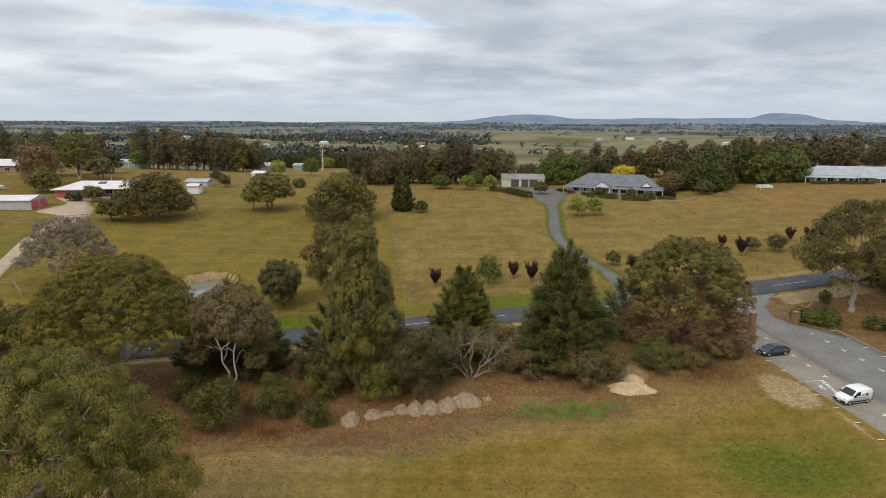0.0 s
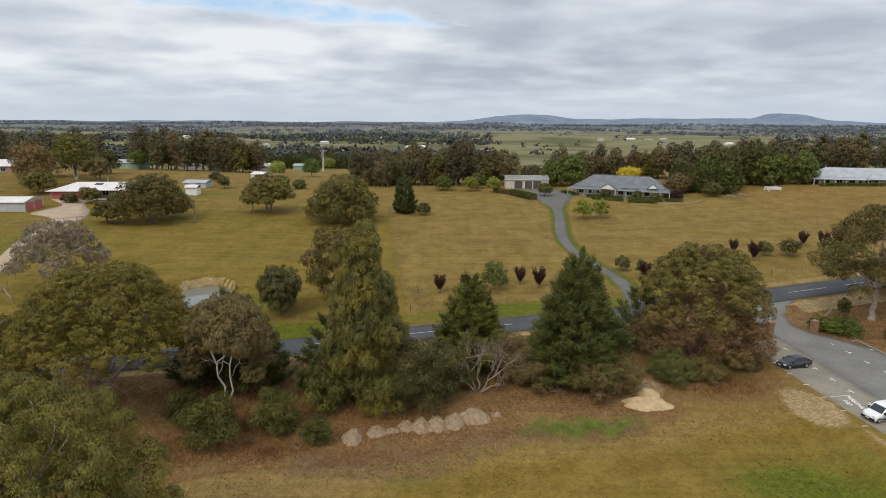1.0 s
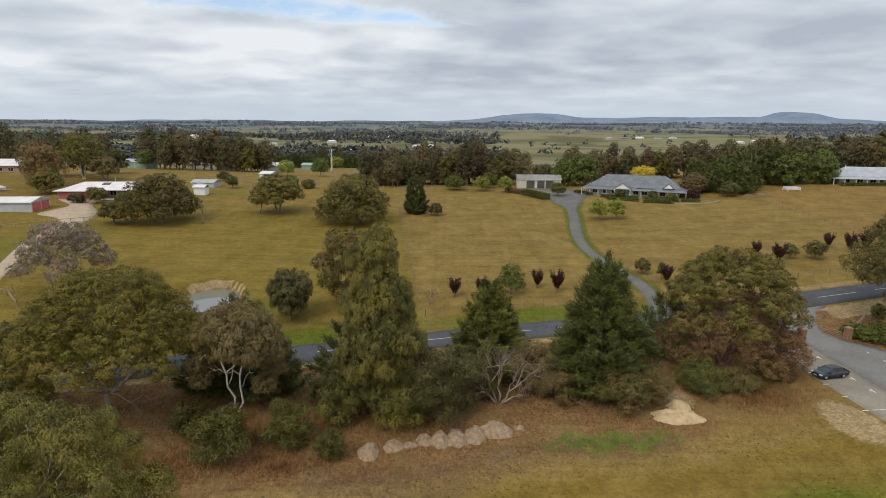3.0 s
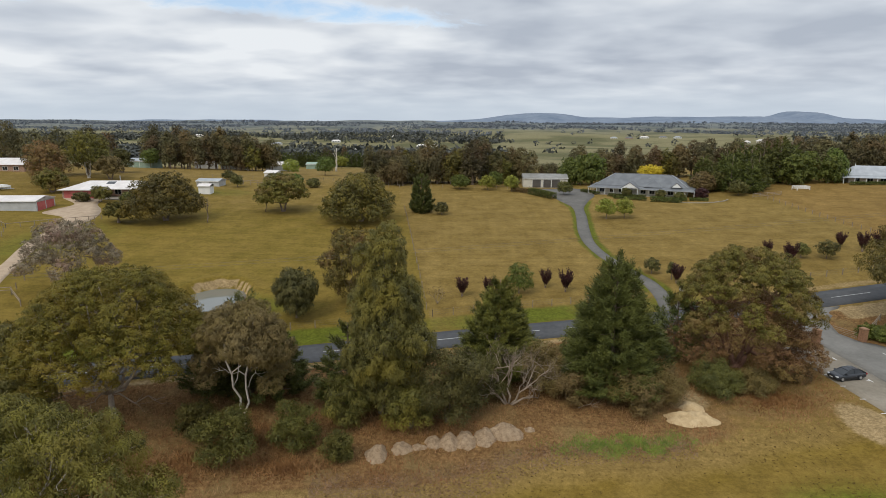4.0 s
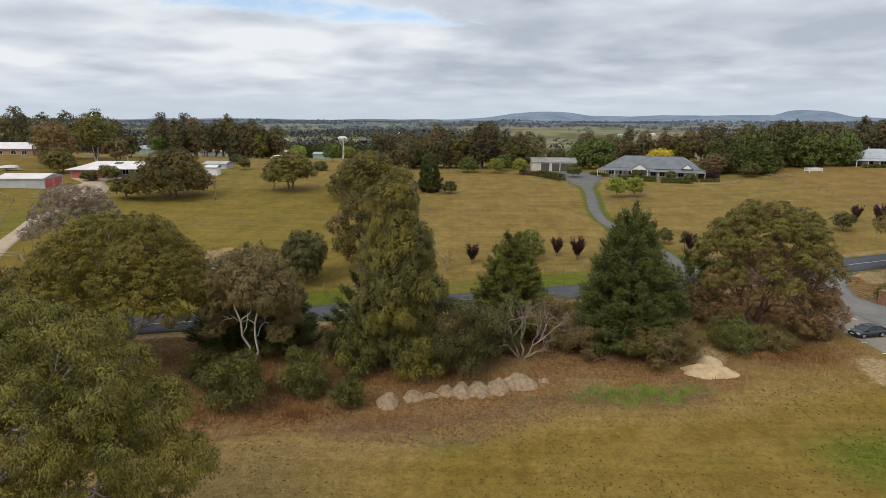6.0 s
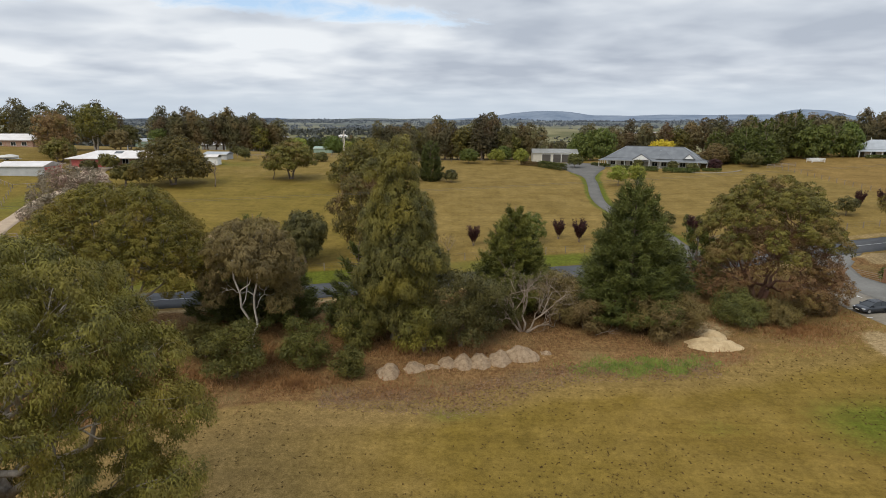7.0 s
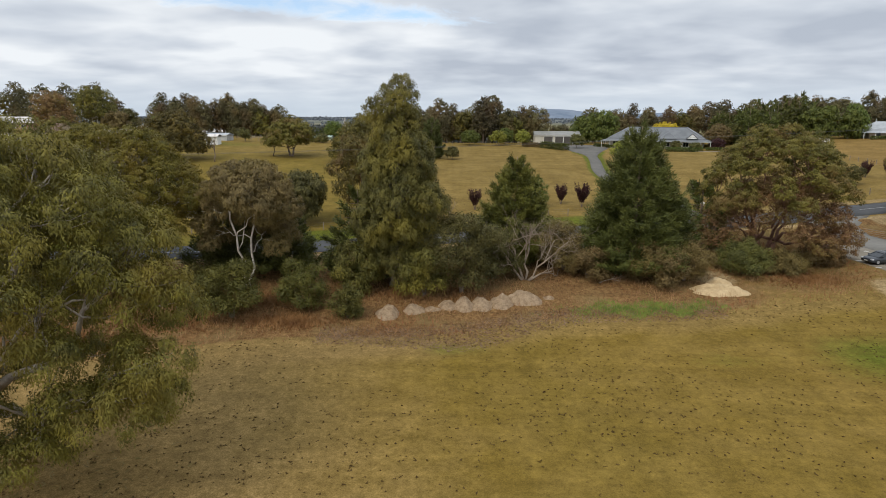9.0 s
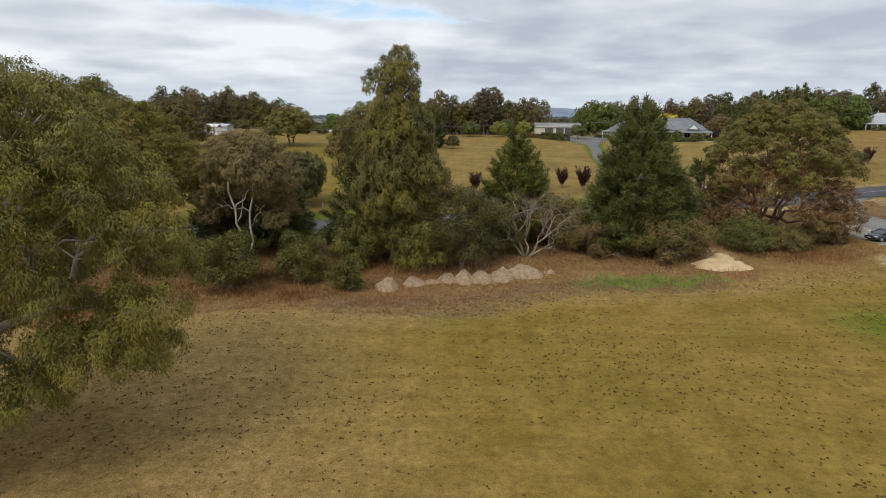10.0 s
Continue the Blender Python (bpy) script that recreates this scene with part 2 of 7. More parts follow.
def brickwork(name, a, b, mortar):
    k = Nodes(name)
    co = k.n("ShaderNodeTexCoord").outputs["Object"]
    sep = k.n("ShaderNodeSeparateXYZ")
    k.link(co, sep.inputs[0])
    com = k.n("ShaderNodeCombineXYZ")
    k.link(k.math("ADD", sep.outputs[0], sep.outputs[1]), com.inputs[0])
    k.link(sep.outputs[2], com.inputs[1])
    br = k.n("ShaderNodeTexBrick", Scale=1.0, Mortar_Size=0.012)
    br.inputs["Brick Width"].default_value, br.inputs["Row Height"].default_value = 0.24, 0.086
    for key, c in (("Color1", a), ("Color2", b), ("Mortar", mortar)):
        br.inputs[key].default_value = (*c, 1)
    k.link(com.outputs[0], br.inputs["Vector"])
    k.link(br.outputs["Color"], k.bsdf.inputs["Base Color"])
    k.bsdf.inputs["Roughness"].default_value = 0.9
    k.bump(br.outputs["Fac"], -0.4, 0.01)
    return k.mat


M_GROUND = ground_material()
M_ROAD = asphalt("road_asphalt", (0.070, 0.072, 0.076), (0.105, 0.107, 0.112))
M_DRIVE = asphalt("driveway_asphalt", (0.120, 0.114, 0.104), (0.175, 0.166, 0.152))
M_PARK = asphalt("car_park_asphalt", (0.170, 0.164, 0.150), (0.235, 0.226, 0.208))
M_BAYS = asphalt("worn_parking_strip", (0.235, 0.205, 0.160), (0.330, 0.290, 0.235))
M_GRAVEL = plain("pale_gravel", (0.33, 0.245, 0.165), (0.46, 0.355, 0.255), 0.95, 0.6, 9.0)
M_SAND = plain("sand_heap", (0.38, 0.27, 0.14), (0.58, 0.44, 0.26), 0.95, 1.2, 12.0, 0.6, 0.06)
M_CLAY = plain("clay_heap", (0.225, 0.152, 0.092), (0.420, 0.310, 0.200), 0.95, 2.4, 9.0, 1.0, 0.12)
M_PAINT = plain("white_road_paint", (0.62, 0.62, 0.60), (0.82, 0.82, 0.80), 0.7, 2.0, 20.0, 0.0)
M_LINE = plain("worn_edge_line", (0.42, 0.42, 0.41), (0.66, 0.66, 0.64), 0.7, 2.0, 20.0, 0.0)
M_KERB = plain("concrete_kerb", (0.25, 0.22, 0.18), (0.36, 0.33, 0.28), 0.9, 1.0, 12.0)
M_BARK = plain("grey_brown_bark", (0.13, 0.095, 0.070), (0.27, 0.21, 0.165), 0.9, 2.0, 9.0, 0.8, 0.05)
M_PALEBARK = plain("pale_smooth_bark", (0.40, 0.35, 0.29), (0.66, 0.61, 0.54), 0.8, 1.5, 8.0, 0.4, 0.02)
M_PALEGUM = plain("pale_grey_gum_bark", (0.26, 0.22, 0.175), (0.52, 0.46, 0.39), 0.85, 1.5, 8.0, 0.4, 0.02)
M_GUMBARK = plain("mottled_gum_bark", (0.22, 0.18, 0.14), (0.44, 0.38, 0.32), 0.85, 1.5, 8.0, 0.4, 0.02)
M_REDBARK = plain("reddish_bark", (0.150, 0.075, 0.050), (0.30, 0.17, 0.12), 0.85, 1.5, 8.0, 0.5, 0.03)
M_DEADWOOD = plain("silvered_dead_wood", (0.20, 0.150, 0.110), (0.38, 0.31, 0.24), 0.85, 1.5, 9.0, 0.5, 0.02)
M_EUC = foliage("drooping_gum_leaves", (0.046, 0.047, 0.010), (0.205, 0.188, 0.030), (0.185, 0.154, 0.027))
M_TALL = foliage("dark_tall_gum_leaves", (0.047, 0.048, 0.014), (0.160, 0.145, 0.036), (0.185, 0.155, 0.028))
M_GUM = foliage("tall_gum_leaves", (0.052, 0.054, 0.014), (0.170, 0.160, 0.036), (0.185, 0.160, 0.026), grain=0.15)
M_DOME = foliage("yellow_olive_leaves", (0.074, 0.082, 0.011), (0.275, 0.272, 0.034), (0.250, 0.222, 0.028))
M_MYRTLE = foliage("bronze_green_leaves", (0.068, 0.070, 0.014), (0.205, 0.186, 0.036), (0.180, 0.128, 0.042), grain=0.18)
M_BRONZE = foliage("reddish_brown_leaves", (0.120, 0.072, 0.030), (0.270, 0.165, 0.070), (0.190, 0.150, 0.045), grain=0.18)
M_ASH = foliage("grey_brown_gum_leaves", (0.098, 0.086, 0.030), (0.262, 0.222, 0.078), (0.205, 0.178, 0.052))
M_PINE = foliage("dark_pine_needles", (0.036, 0.050, 0.011), (0.130, 0.152, 0.032), (0.098, 0.118, 0.024), 0.7, 0.12)
M_CYPRESS = foliage("olive_cypress_sprays", (0.048, 0.060, 0.012), (0.195, 0.208, 0.038), (0.135, 0.145, 0.026), 0.7, 0.12)
M_BUSH = foliage("dull_green_shrub_leaves", (0.058, 0.066, 0.018), (0.165, 0.168, 0.044))
M_DARKBUSH = foliage("dark_green_shrub_leaves", (0.050, 0.056, 0.012), (0.160, 0.160, 0.034))
M_HEDGE = foliage("clipped_hedge_leaves", (0.045, 0.064, 0.014), (0.130, 0.160, 0.036))
M_BROWNBUSH = foliage("brown_scrub_leaves", (0.100, 0.080, 0.028), (0.235, 0.185, 0.068), (0.185, 0.160, 0.048))
M_GREEN = foliage("fresh_green_leaves", (0.055, 0.085, 0.014), (0.150, 0.190, 0.034))
M_LIME = foliage("lime_green_leaves", (0.150, 0.190, 0.026), (0.330, 0.370, 0.062))
M_YELLOW = foliage("golden_leaves", (0.420, 0.360, 0.020), (0.700, 0.600, 0.050))
M_PLUM = foliage("dark_plum_leaves", (0.028, 0.012, 0.012), (0.085, 0.038, 0.034))
M_SILVER = foliage("silver_grey_leaves", (0.105, 0.092, 0.060), (0.270, 0.230, 0.160), (0.250, 0.165, 0.130))
M_BELT = foliage("far_gum_leaves", (0.044, 0.045, 0.018), (0.142, 0.130, 0.052), (0.150, 0.108, 0.044), 0.25, grain=0.10)
# distance haze painted into the leaf colours: slight greying here, blue-grey farther out
M_WOODS = foliage("haze_greyed_woodland", (0.040, 0.050, 0.044), (0.085, 0.096, 0.078), None, 0.02)
M_HAZED_WOODS = foliage("haze_blue_woodland", (0.098, 0.126, 0.146), (0.150, 0.178, 0.192), None, 0.02)
M_DRYGRASS = foliage("dry_bank_grass", (0.280, 0.172, 0.070), (0.460, 0.325, 0.150), (0.340, 0.180, 0.072), 0.5, 0.2)
M_RUST = foliage("dead_bracken", (0.185, 0.098, 0.034), (0.375, 0.235, 0.085), (0.330, 0.225, 0.095), 0.5, 0.15)
M_MULCH = foliage("brown_leaf_litter", (0.130, 0.085, 0.048), (0.280, 0.205, 0.130), (0.200, 0.125, 0.070), 0.5, 0.0)
M_CHIPS = foliage("bark_mulch_chips", (0.070, 0.036, 0.024), (0.170, 0.095, 0.062), None, 0.5, 0.0)
M_DARKTUFT = foliage("dark_grass_tufts", (0.075, 0.052, 0.016), (0.120, 0.084, 0.026), None, 0.9, 0.0, 0.9)
M_WEED = foliage("green_weeds", (0.105, 0.165, 0.022), (0.215, 0.290, 0.048))
M_WATER = glassy("muddy_pond_water", (0.165, 0.170, 0.150), 0.06)
M_GLASS = glassy("dark_window_glass", (0.02, 0.024, 0.028), 0.05)
M_CREAM = plain("cream_weatherboard", (0.62, 0.57, 0.47), (0.74, 0.69, 0.58), 0.7, 0.8, 8.0)
M_WHITE = plain("white_paint", (0.70, 0.70, 0.68), (0.84, 0.84, 0.82), 0.5, 0.8, 8.0, 0.05)
M_TIMBER = plain("weathered_timber", (0.20, 0.155, 0.11), (0.36, 0.30, 0.23), 0.9, 2.0, 16.0)
M_GREYROOF = striped("grey_ribbed_roof", (0.122, 0.130, 0.138), (0.170, 0.178, 0.186), 0.25, "X")
M_PALEROOF = striped("pale_zinc_roof", (0.32, 0.34, 0.36), (0.41, 0.43, 0.45), 0.25, "X")
M_DUNROOF = striped("dun_ribbed_roof", (0.200, 0.195, 0.175), (0.275, 0.268, 0.245), 0.25, "X")
M_WHITEROOF = striped("white_metal_roof", (0.62, 0.575, 0.545), (0.74, 0.70, 0.67), 0.25, "X", 0.4, 0.0)
M_GREYWALL = striped("grey_ribbed_cladding", (0.42, 0.43, 0.43), (0.52, 0.53, 0.53), 0.2, "X", 0.5, 0.1)
M_CREAMWALL = striped("cream_ribbed_cladding", (0.52, 0.49, 0.42), (0.62, 0.59, 0.51), 0.2, "X", 0.5, 0.0)
M_GREENWALL = striped("pale_green_cladding", (0.25, 0.34, 0.27), (0.32, 0.42, 0.34), 0.2, "X", 0.5, 0.1)
M_REDDOOR = striped("faded_red_door", (0.42, 0.085, 0.080), (0.52, 0.13, 0.12), 0.12, "Z", 0.5, 0.0)
M_DARKDOOR = striped("brown_roller_door", (0.075, 0.066, 0.058), (0.105, 0.094, 0.082), 0.09, "Z", 0.5, 0.1)
M_BRICK = brickwork("red_brown_brick", (0.30, 0.14, 0.085), (0.40, 0.20, 0.12), (0.42, 0.38, 0.33))
M_CARGREY = glassy("dark_grey_car_paint", (0.030, 0.034, 0.042), 0.22)
M_CARWHITE = glassy("white_van_paint", (0.80, 0.80, 0.80), 0.25)
M_TYRE = plain("black_rubber", (0.015, 0.015, 0.015), (0.03, 0.03, 0.03), 0.85, 3.0, 20.0, 0.0)
M_RIM = plain("alloy_wheel", (0.45, 0.46, 0.48), (0.6, 0.6, 0.62), 0.3, 3.0, 20.0, 0.0, 0.0, 0.8)
M_BLACK = plain("black_plastic", (0.02, 0.02, 0.02), (0.035, 0.035, 0.035), 0.6, 3.0, 20.0, 0.0)
M_LAMP = glassy("clear_headlight", (0.60, 0.62, 0.65), 0.1)
M_REDLAMP = glassy("red_tail_light", (0.35, 0.02, 0.02), 0.15)
M_WIRE = plain("dull_wire", (0.08, 0.08, 0.08), (0.14, 0.14, 0.14), 0.6, 2.0, 10.0, 0.0)
# the blue-grey is distance haze put into the hills' base colour
M_HILL = plain("hazed_wooded_hills", (0.125, 0.165, 0.228), (0.200, 0.240, 0.300), 1.0, 0.006, 0.03, 0.0)

# ---- mesh helpers ----
RNG = np.random.default_rng(7)


def mesh_from(name, verts, faces, mat, smooth=False):
    me = bpy.data.meshes.new(name)
    me.from_pydata([tuple(v) for v in verts], [], [tuple(f) for f in faces])
    me.materials.append(mat)
    if smooth:
        me.shade_smooth()
    me.update()
    return me


def part(name, me, parent=None, label="", at=None):
    """One mesh object, under a thing or a part where one is given."""
    ob = new(name, me)
    if parent is not None:
        ob.parent = parent
    if at is not None:
        ob.matrix_basis = at
    if label:
        tagged(ob, label)
    return ob


def thing(name, m, label, category, group="", kind=""):
    """An empty at the thing's base, to hold its parts."""
    return tagged_at(new(name), m, label, category, group, kind)


def tagged_at(ob, m, label, category, group="", kind=""):
    ob.matrix_basis = m
    return tagged(ob, label, category, group, kind)


class Shape:
    """Gathers simple solids into one mesh."""

    def __init__(self):
        self.v, self.f = [], []

    def add(self, verts, faces):
        n = len(self.v)
        self.v += [tuple(p) for p in verts]
        self.f += [tuple(i + n for i in f) for f in faces]
        return self

    def box(self, x0, x1, y0, y1, z0, z1):
        v = [(x, y, z) for z in (z0, z1) for y in (y0, y1) for x in (x0, x1)]
        return self.add(v, [(0, 2, 3, 1), (4, 5, 7, 6), (0, 1, 5, 4), (1, 3, 7, 5), (3, 2, 6, 7), (2, 0, 4, 6)])

    def tube(self, path, radii, sides=6, cap=True):
        path = [Vector(p) for p in path]
        rings = []
        for i, p in enumerate(path):
            d = (path[min(i + 1, len(path) - 1)] - path[max(i - 1, 0)]).normalized()
            a = d.orthogonal().normalized() if abs(d.z) > 0.9 else d.cross(Vector((0, 0, 1))).normalized()
            b = d.cross(a)
            r = radii[i] if not isinstance(radii, (int, float)) else radii
            rings += [p + r * (math.cos(k * math.tau / sides) * a + math.sin(k * math.tau / sides) * b) for k in range(sides)]
        faces = []
        for i in range(len(path) - 1):
            for k in range(sides):
                q = (k + 1) % sides
                faces.append((i * sides + k, i * sides + q, (i + 1) * sides + q, (i + 1) * sides + k))
        if cap:
            faces += [tuple(range(sides))[::-1], tuple(range((len(path) - 1) * sides, len(path) * sides))]
        return self.add(rings, faces)

    def slab(self, outline, z0, z1):
        """A flat polygon with thickness."""
        n = len(outline)
        v = [(x, y, z0) for x, y in outline] + [(x, y, z1) for x, y in outline]
        return self.add(v, [tuple(range(n))[::-1], tuple(range(n, 2 * n))] + [(i, (i + 1) % n, n + (i + 1) % n, n + i) for i in range(n)])

    def loft(self, sections):
        """Closed rings of equal length, joined in order and capped."""
        n = len(sections[0])
        v = [p for s in sections for p in s]
        f = [(i * n + k, i * n + (k + 1) % n, (i + 1) * n + (k + 1) % n, (i + 1) * n + k) for i in range(len(sections) - 1) for k in range(n)]
        return self.add(v, f + [tuple(range(n))[::-1], tuple(range((len(sections) - 1) * n, len(sections) * n))])

    def mesh(self, name, mat, smooth=False):
        return mesh_from(name, self.v, self.f, mat, smooth)


# ---- the lie of the land ----
PROFILE_Y = (-400, 46, 56, 64, 72, 82, 96, 106, 140, 170, 200, 225, 260, 300, 400, 700, 1500, 2600, 4900)
PROFILE_Z = (-0.4, -0.2, 0.1, 0.8, 1.7, 2.4, 3.2, 4.3, 6.2, 7.5, 8.9, 9.3, 8.2, 6.0, 1.0, -12, -17, -9, 8)
POND = (-43.6, 102.6, 4.6, 5.9, 3.4)


def step(a, b, v):
    t = np.clip((np.asarray(v, float) - a) / (b - a), 0, 1)
    return t * t * (3 - 2 * t)


def road_y(x):
    return 87.7 + 0.245 * np.asarray(x, float)


def lawn_edge(x):
    """Where the mown foreground gives way to the rough bank."""
    x = np.asarray(x, float)
    return 58.6 + 0.215 * x + 0.8 * np.sin(x * 0.23)


def land(x, y):
    x, y = np.asarray(x, float), np.asarray(y, float)
    z = sum(np.interp(y + d, PROFILE_Y, PROFILE_Z) * w for d, w in ((-5, 0.25), (0, 0.5), (5, 0.25)))
    near = step(60, 110, y) * (1 - step(260, 420, y))
    z = z + near * (0.03 * np.maximum(0, -x - 30) + 0.03 * np.maximum(0, x - 35))
    level = step(37, 44, x) * (1 - step(84, 98, y)) * step(15, 40, y) * (1 - step(75, 110, x))
    z = z + (2.35 - z) * level
    # gentle swells, stronger far off
    z = z + 0.12 * np.sin(x * 0.11 + 1.3) * np.sin(y * 0.09) * (1 - level)
    far = step(450, 1200, y)
    z = z + far * (4.5 * np.sin(x * 0.0043 + 0.8) * np.sin(y * 0.0037) + 3.0 * np.sin(x * 0.011 + y * 0.006))
    px, py, rx, ry, pz = POND
    d = np.hypot((x - px) / rx, (y - py) / ry)
    bowl = 1 - step(0.98, 1.3, d)
    z = z + step(1.1, 1.3, d) * (1 - step(1.6, 2.4, d)) * np.maximum(0, pz + 0.25 - z)
    z = z + (pz - 0.8 - z) * bowl + 0.35 * step(1.15, 1.35, d) * (1 - step(1.4, 1.9, d)) * step(-3, 4, y - py)
    return z


def lz(x, y):
    return float(land(x, y))


def spaced(stops):
    out = [stops[0][0]]
    for (a, gap), (b, _) in zip(stops, stops[1:]):
        n = max(1, round((b - a) / gap))
        out += [a + (b - a) * i / n for i in range(1, n + 1)]
    return np.array(out)


DRIVE_L = [(30.5, 98.2), (31.4, 104.5), (31.0, 113.0), (28.5, 120.3), (26.9, 129.2), (26.4, 139.4), (27.6, 151.7), (30.2, 166.5), (31.6, 179.3), (30.0, 190.0), (28.5, 200.0), (26.5, 211.0), (26.0, 216.4)]
DRIVE_R = [(37.5, 99.8), (34.6, 104.0), (33.9, 111.0), (31.9, 119.5), (29.9, 129.0), (29.6, 139.0), (31.4, 151.8), (33.9, 166.5), (35.8, 179.0), (39.5, 190.5), (43.0, 199.0), (43.5, 211.0), (39.6, 216.4)]


for i in range(3, 9):
    (lx, ly), (rx, ry) = DRIVE_L[i], DRIVE_R[i]
    DRIVE_L[i], DRIVE_R[i] = (lx + 0.10 * (rx - lx), ly), (rx - 0.10 * (rx - lx), ry)


def build_ground():
    xs = spaced([(-4900, 300), (-1300, 90), (-500, 20), (-160, 5), (-70, 1.0), (70, 3.5), (180, 20), (600, 90), (1400, 300), (4900, 1)])
    ys = spaced([(-300, 25), (-25, 6), (8, 0.9), (30, 0.8), (112, 2.5), (240, 5), (420, 25), (1000, 60), (2600, 150), (4900, 1)])
    gx, gy = np.meshgrid(xs, ys)
    x, y = gx.ravel(), gy.ravel()
    z = land(x, y)
    me = bpy.data.meshes.new("ground")
    nx, ny = len(xs), len(ys)
    i = (np.arange(ny - 1)[:, None] * nx + np.arange(nx - 1)).ravel()
    quads = np.stack([i, i + 1, i + nx + 1, i + nx], 1)
    me.vertices.add(len(x))
    me.vertices.foreach_set("co", np.stack([x, y, z], 1).ravel())
    me.loops.add(quads.size)
    me.loops.foreach_set("vertex_index", quads.ravel())
    me.polygons.add(len(quads))
    me.polygons.foreach_set("loop_start", np.arange(0, quads.size, 4))
    me.update(calc_edges=True)
    me.validate()
    me.shade_smooth()
    ry, le = road_y(x), lawn_edge(x)
    north = step(-1, 1, y - ry)
    fence = -7.1 - 0.13 * (y - 100)
    drive_l, drive_r = (np.interp(y, [p[1] for p in side], [p[0] for p in side]) for side in (DRIVE_L, DRIVE_R))
    kept = step(103, 108, y) * (1 - step(186, 194, y))
    zones = {
        "brown": (1 - step(-26, 6, x + 0.35 * (y - 40))) * (1 - north) * step(4, 20, y) + 0.6 * step(-6, -2, y - le) * (1 - north),
        "olive": north * (1 - step(-0.8, 0.8, x - fence)) * (1 - step(205, 240, y)) * (1 - 0.42 * step(115, 185, y)),
        "tan": np.maximum.reduce([north * step(-0.8, 0.8, x - fence), north * step(205, 240, y), 0.5 * north * step(115, 185, y)]) * (1 - step(300, 420, y)),
        "green": np.maximum.reduce([
            step(2.0, 3.6, y - ry) * (1 - step(7.5, 10.5, y - ry)) * (1 - 0.85 * step(30, 46, x)) * (0.66 + 0.2 * np.sin(x * 0.2)),
            0.5 * step(16, 40, x + 0.5 * (52 - y)) * (1 - step(41.5, 44, x)) * (1 - step(54, 67, y)) * step(30, 54, y),
            0.85 * np.exp(-((x - 34.5) / 10.0) ** 2 - ((y - 52.0) / 6.6) ** 2),
            0.42 * np.exp(-((x - 18) / 7) ** 2 - ((y - 52) / 2.5) ** 2),
            0.9 * kept * np.maximum(np.exp(-((x - drive_l + 0.3) / 0.9) ** 2), np.exp(-((x - drive_r - 0.4) / 1.1) ** 2)),
            0.75 * np.exp(-((x - 15) / 4.5) ** 2 - ((y - 63.5) / 1.5) ** 2),
            0.5 * np.exp(-((x + 4) / 4) ** 2 - ((y - 54) / 2) ** 2),
            0.62 * np.exp(-((x + 90) / 14) ** 2 - ((y - 130) / 26) ** 2),
            0.55 * np.exp(-((x + 78) / 16) ** 2 - ((y - 194) / 10) ** 2),
            0.6 * np.exp(-((x + 34) / 8) ** 2 - ((y - 99) / 6) ** 2)]),
        "litter": step(-1.2, 1.2, y - le) * (1 - step(-5.0, -3.2, y - ry)) * (1 - step(17, 30, x) * (1 - step(50, 56, x)) * 0.52),
        "soil": np.maximum.reduce([
            1.15 * np.exp(-(((x - 41.9 - 0.10 * (66 - y)) / 2.4) ** 2 + ((y - 65.6) / 5.0) ** 2)),
            0.6 * np.exp(-((x - 43.9 - 0.05 * (60 - y)) / 0.9) ** 2 - ((y - 57.0) / 7.0) ** 2),
            0.9 * np.exp(-((x - 24.5) / 3.2) ** 2 - ((y - 71.5) / 3.0) ** 2),
            1.1 * step(1.06, 1.16, np.hypot((x - POND[0]) / POND[2], (y - POND[1]) / POND[3])) * (1 - step(1.20, 1.32, np.hypot((x - POND[0]) / POND[2], (y - POND[1]) / POND[3]))) * step(0.5, 4, y - POND[1]),
            0.42 * np.exp(-(((x - np.interp(y, (128, 145, 168, 185), (94.4, 94.0, 93.4, 91.6))) / 0.7) ** 2)) * step(126, 132, y) * (1 - step(182, 188, y)),
            0.62 * step(-5.2, -4.2, y - ry) * (1 - step(-3.6, -2.9, y - ry)),
            0.5 * step(38, 48, x) * step(2.6, 3.4, y - ry) * (1 - step(5.0, 7.0, y - ry)),
            0.8 * step(56, 60, x) * (1 - step(74, 84, x)) * step(-8.5, -6.8, y - ry) * (1 - step(-4.6, -3.2, y - ry))]),
        "ochre": step(-0.6, 0.6, x - np.interp(y, (128, 145, 168, 185), (94.4, 94.0, 93.4, 91.6))) * step(122, 130, y) * (1 - step(214, 226, y)),
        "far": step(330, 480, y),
        # share of painted haze in the plain's colour, growing with distance
        "haze_tint": step(1500, 3200, y),
    }
    for name, w in zones.items():
        me.attributes.new(name, "FLOAT", "POINT").data.foreach_set("value", np.clip(w, 0, 1.2).astype(np.float32))
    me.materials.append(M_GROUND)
    return tagged(new("ground", me), "dry mown grass paddocks with a leaf-strewn bank", "ground", kind="structure")


build_ground()


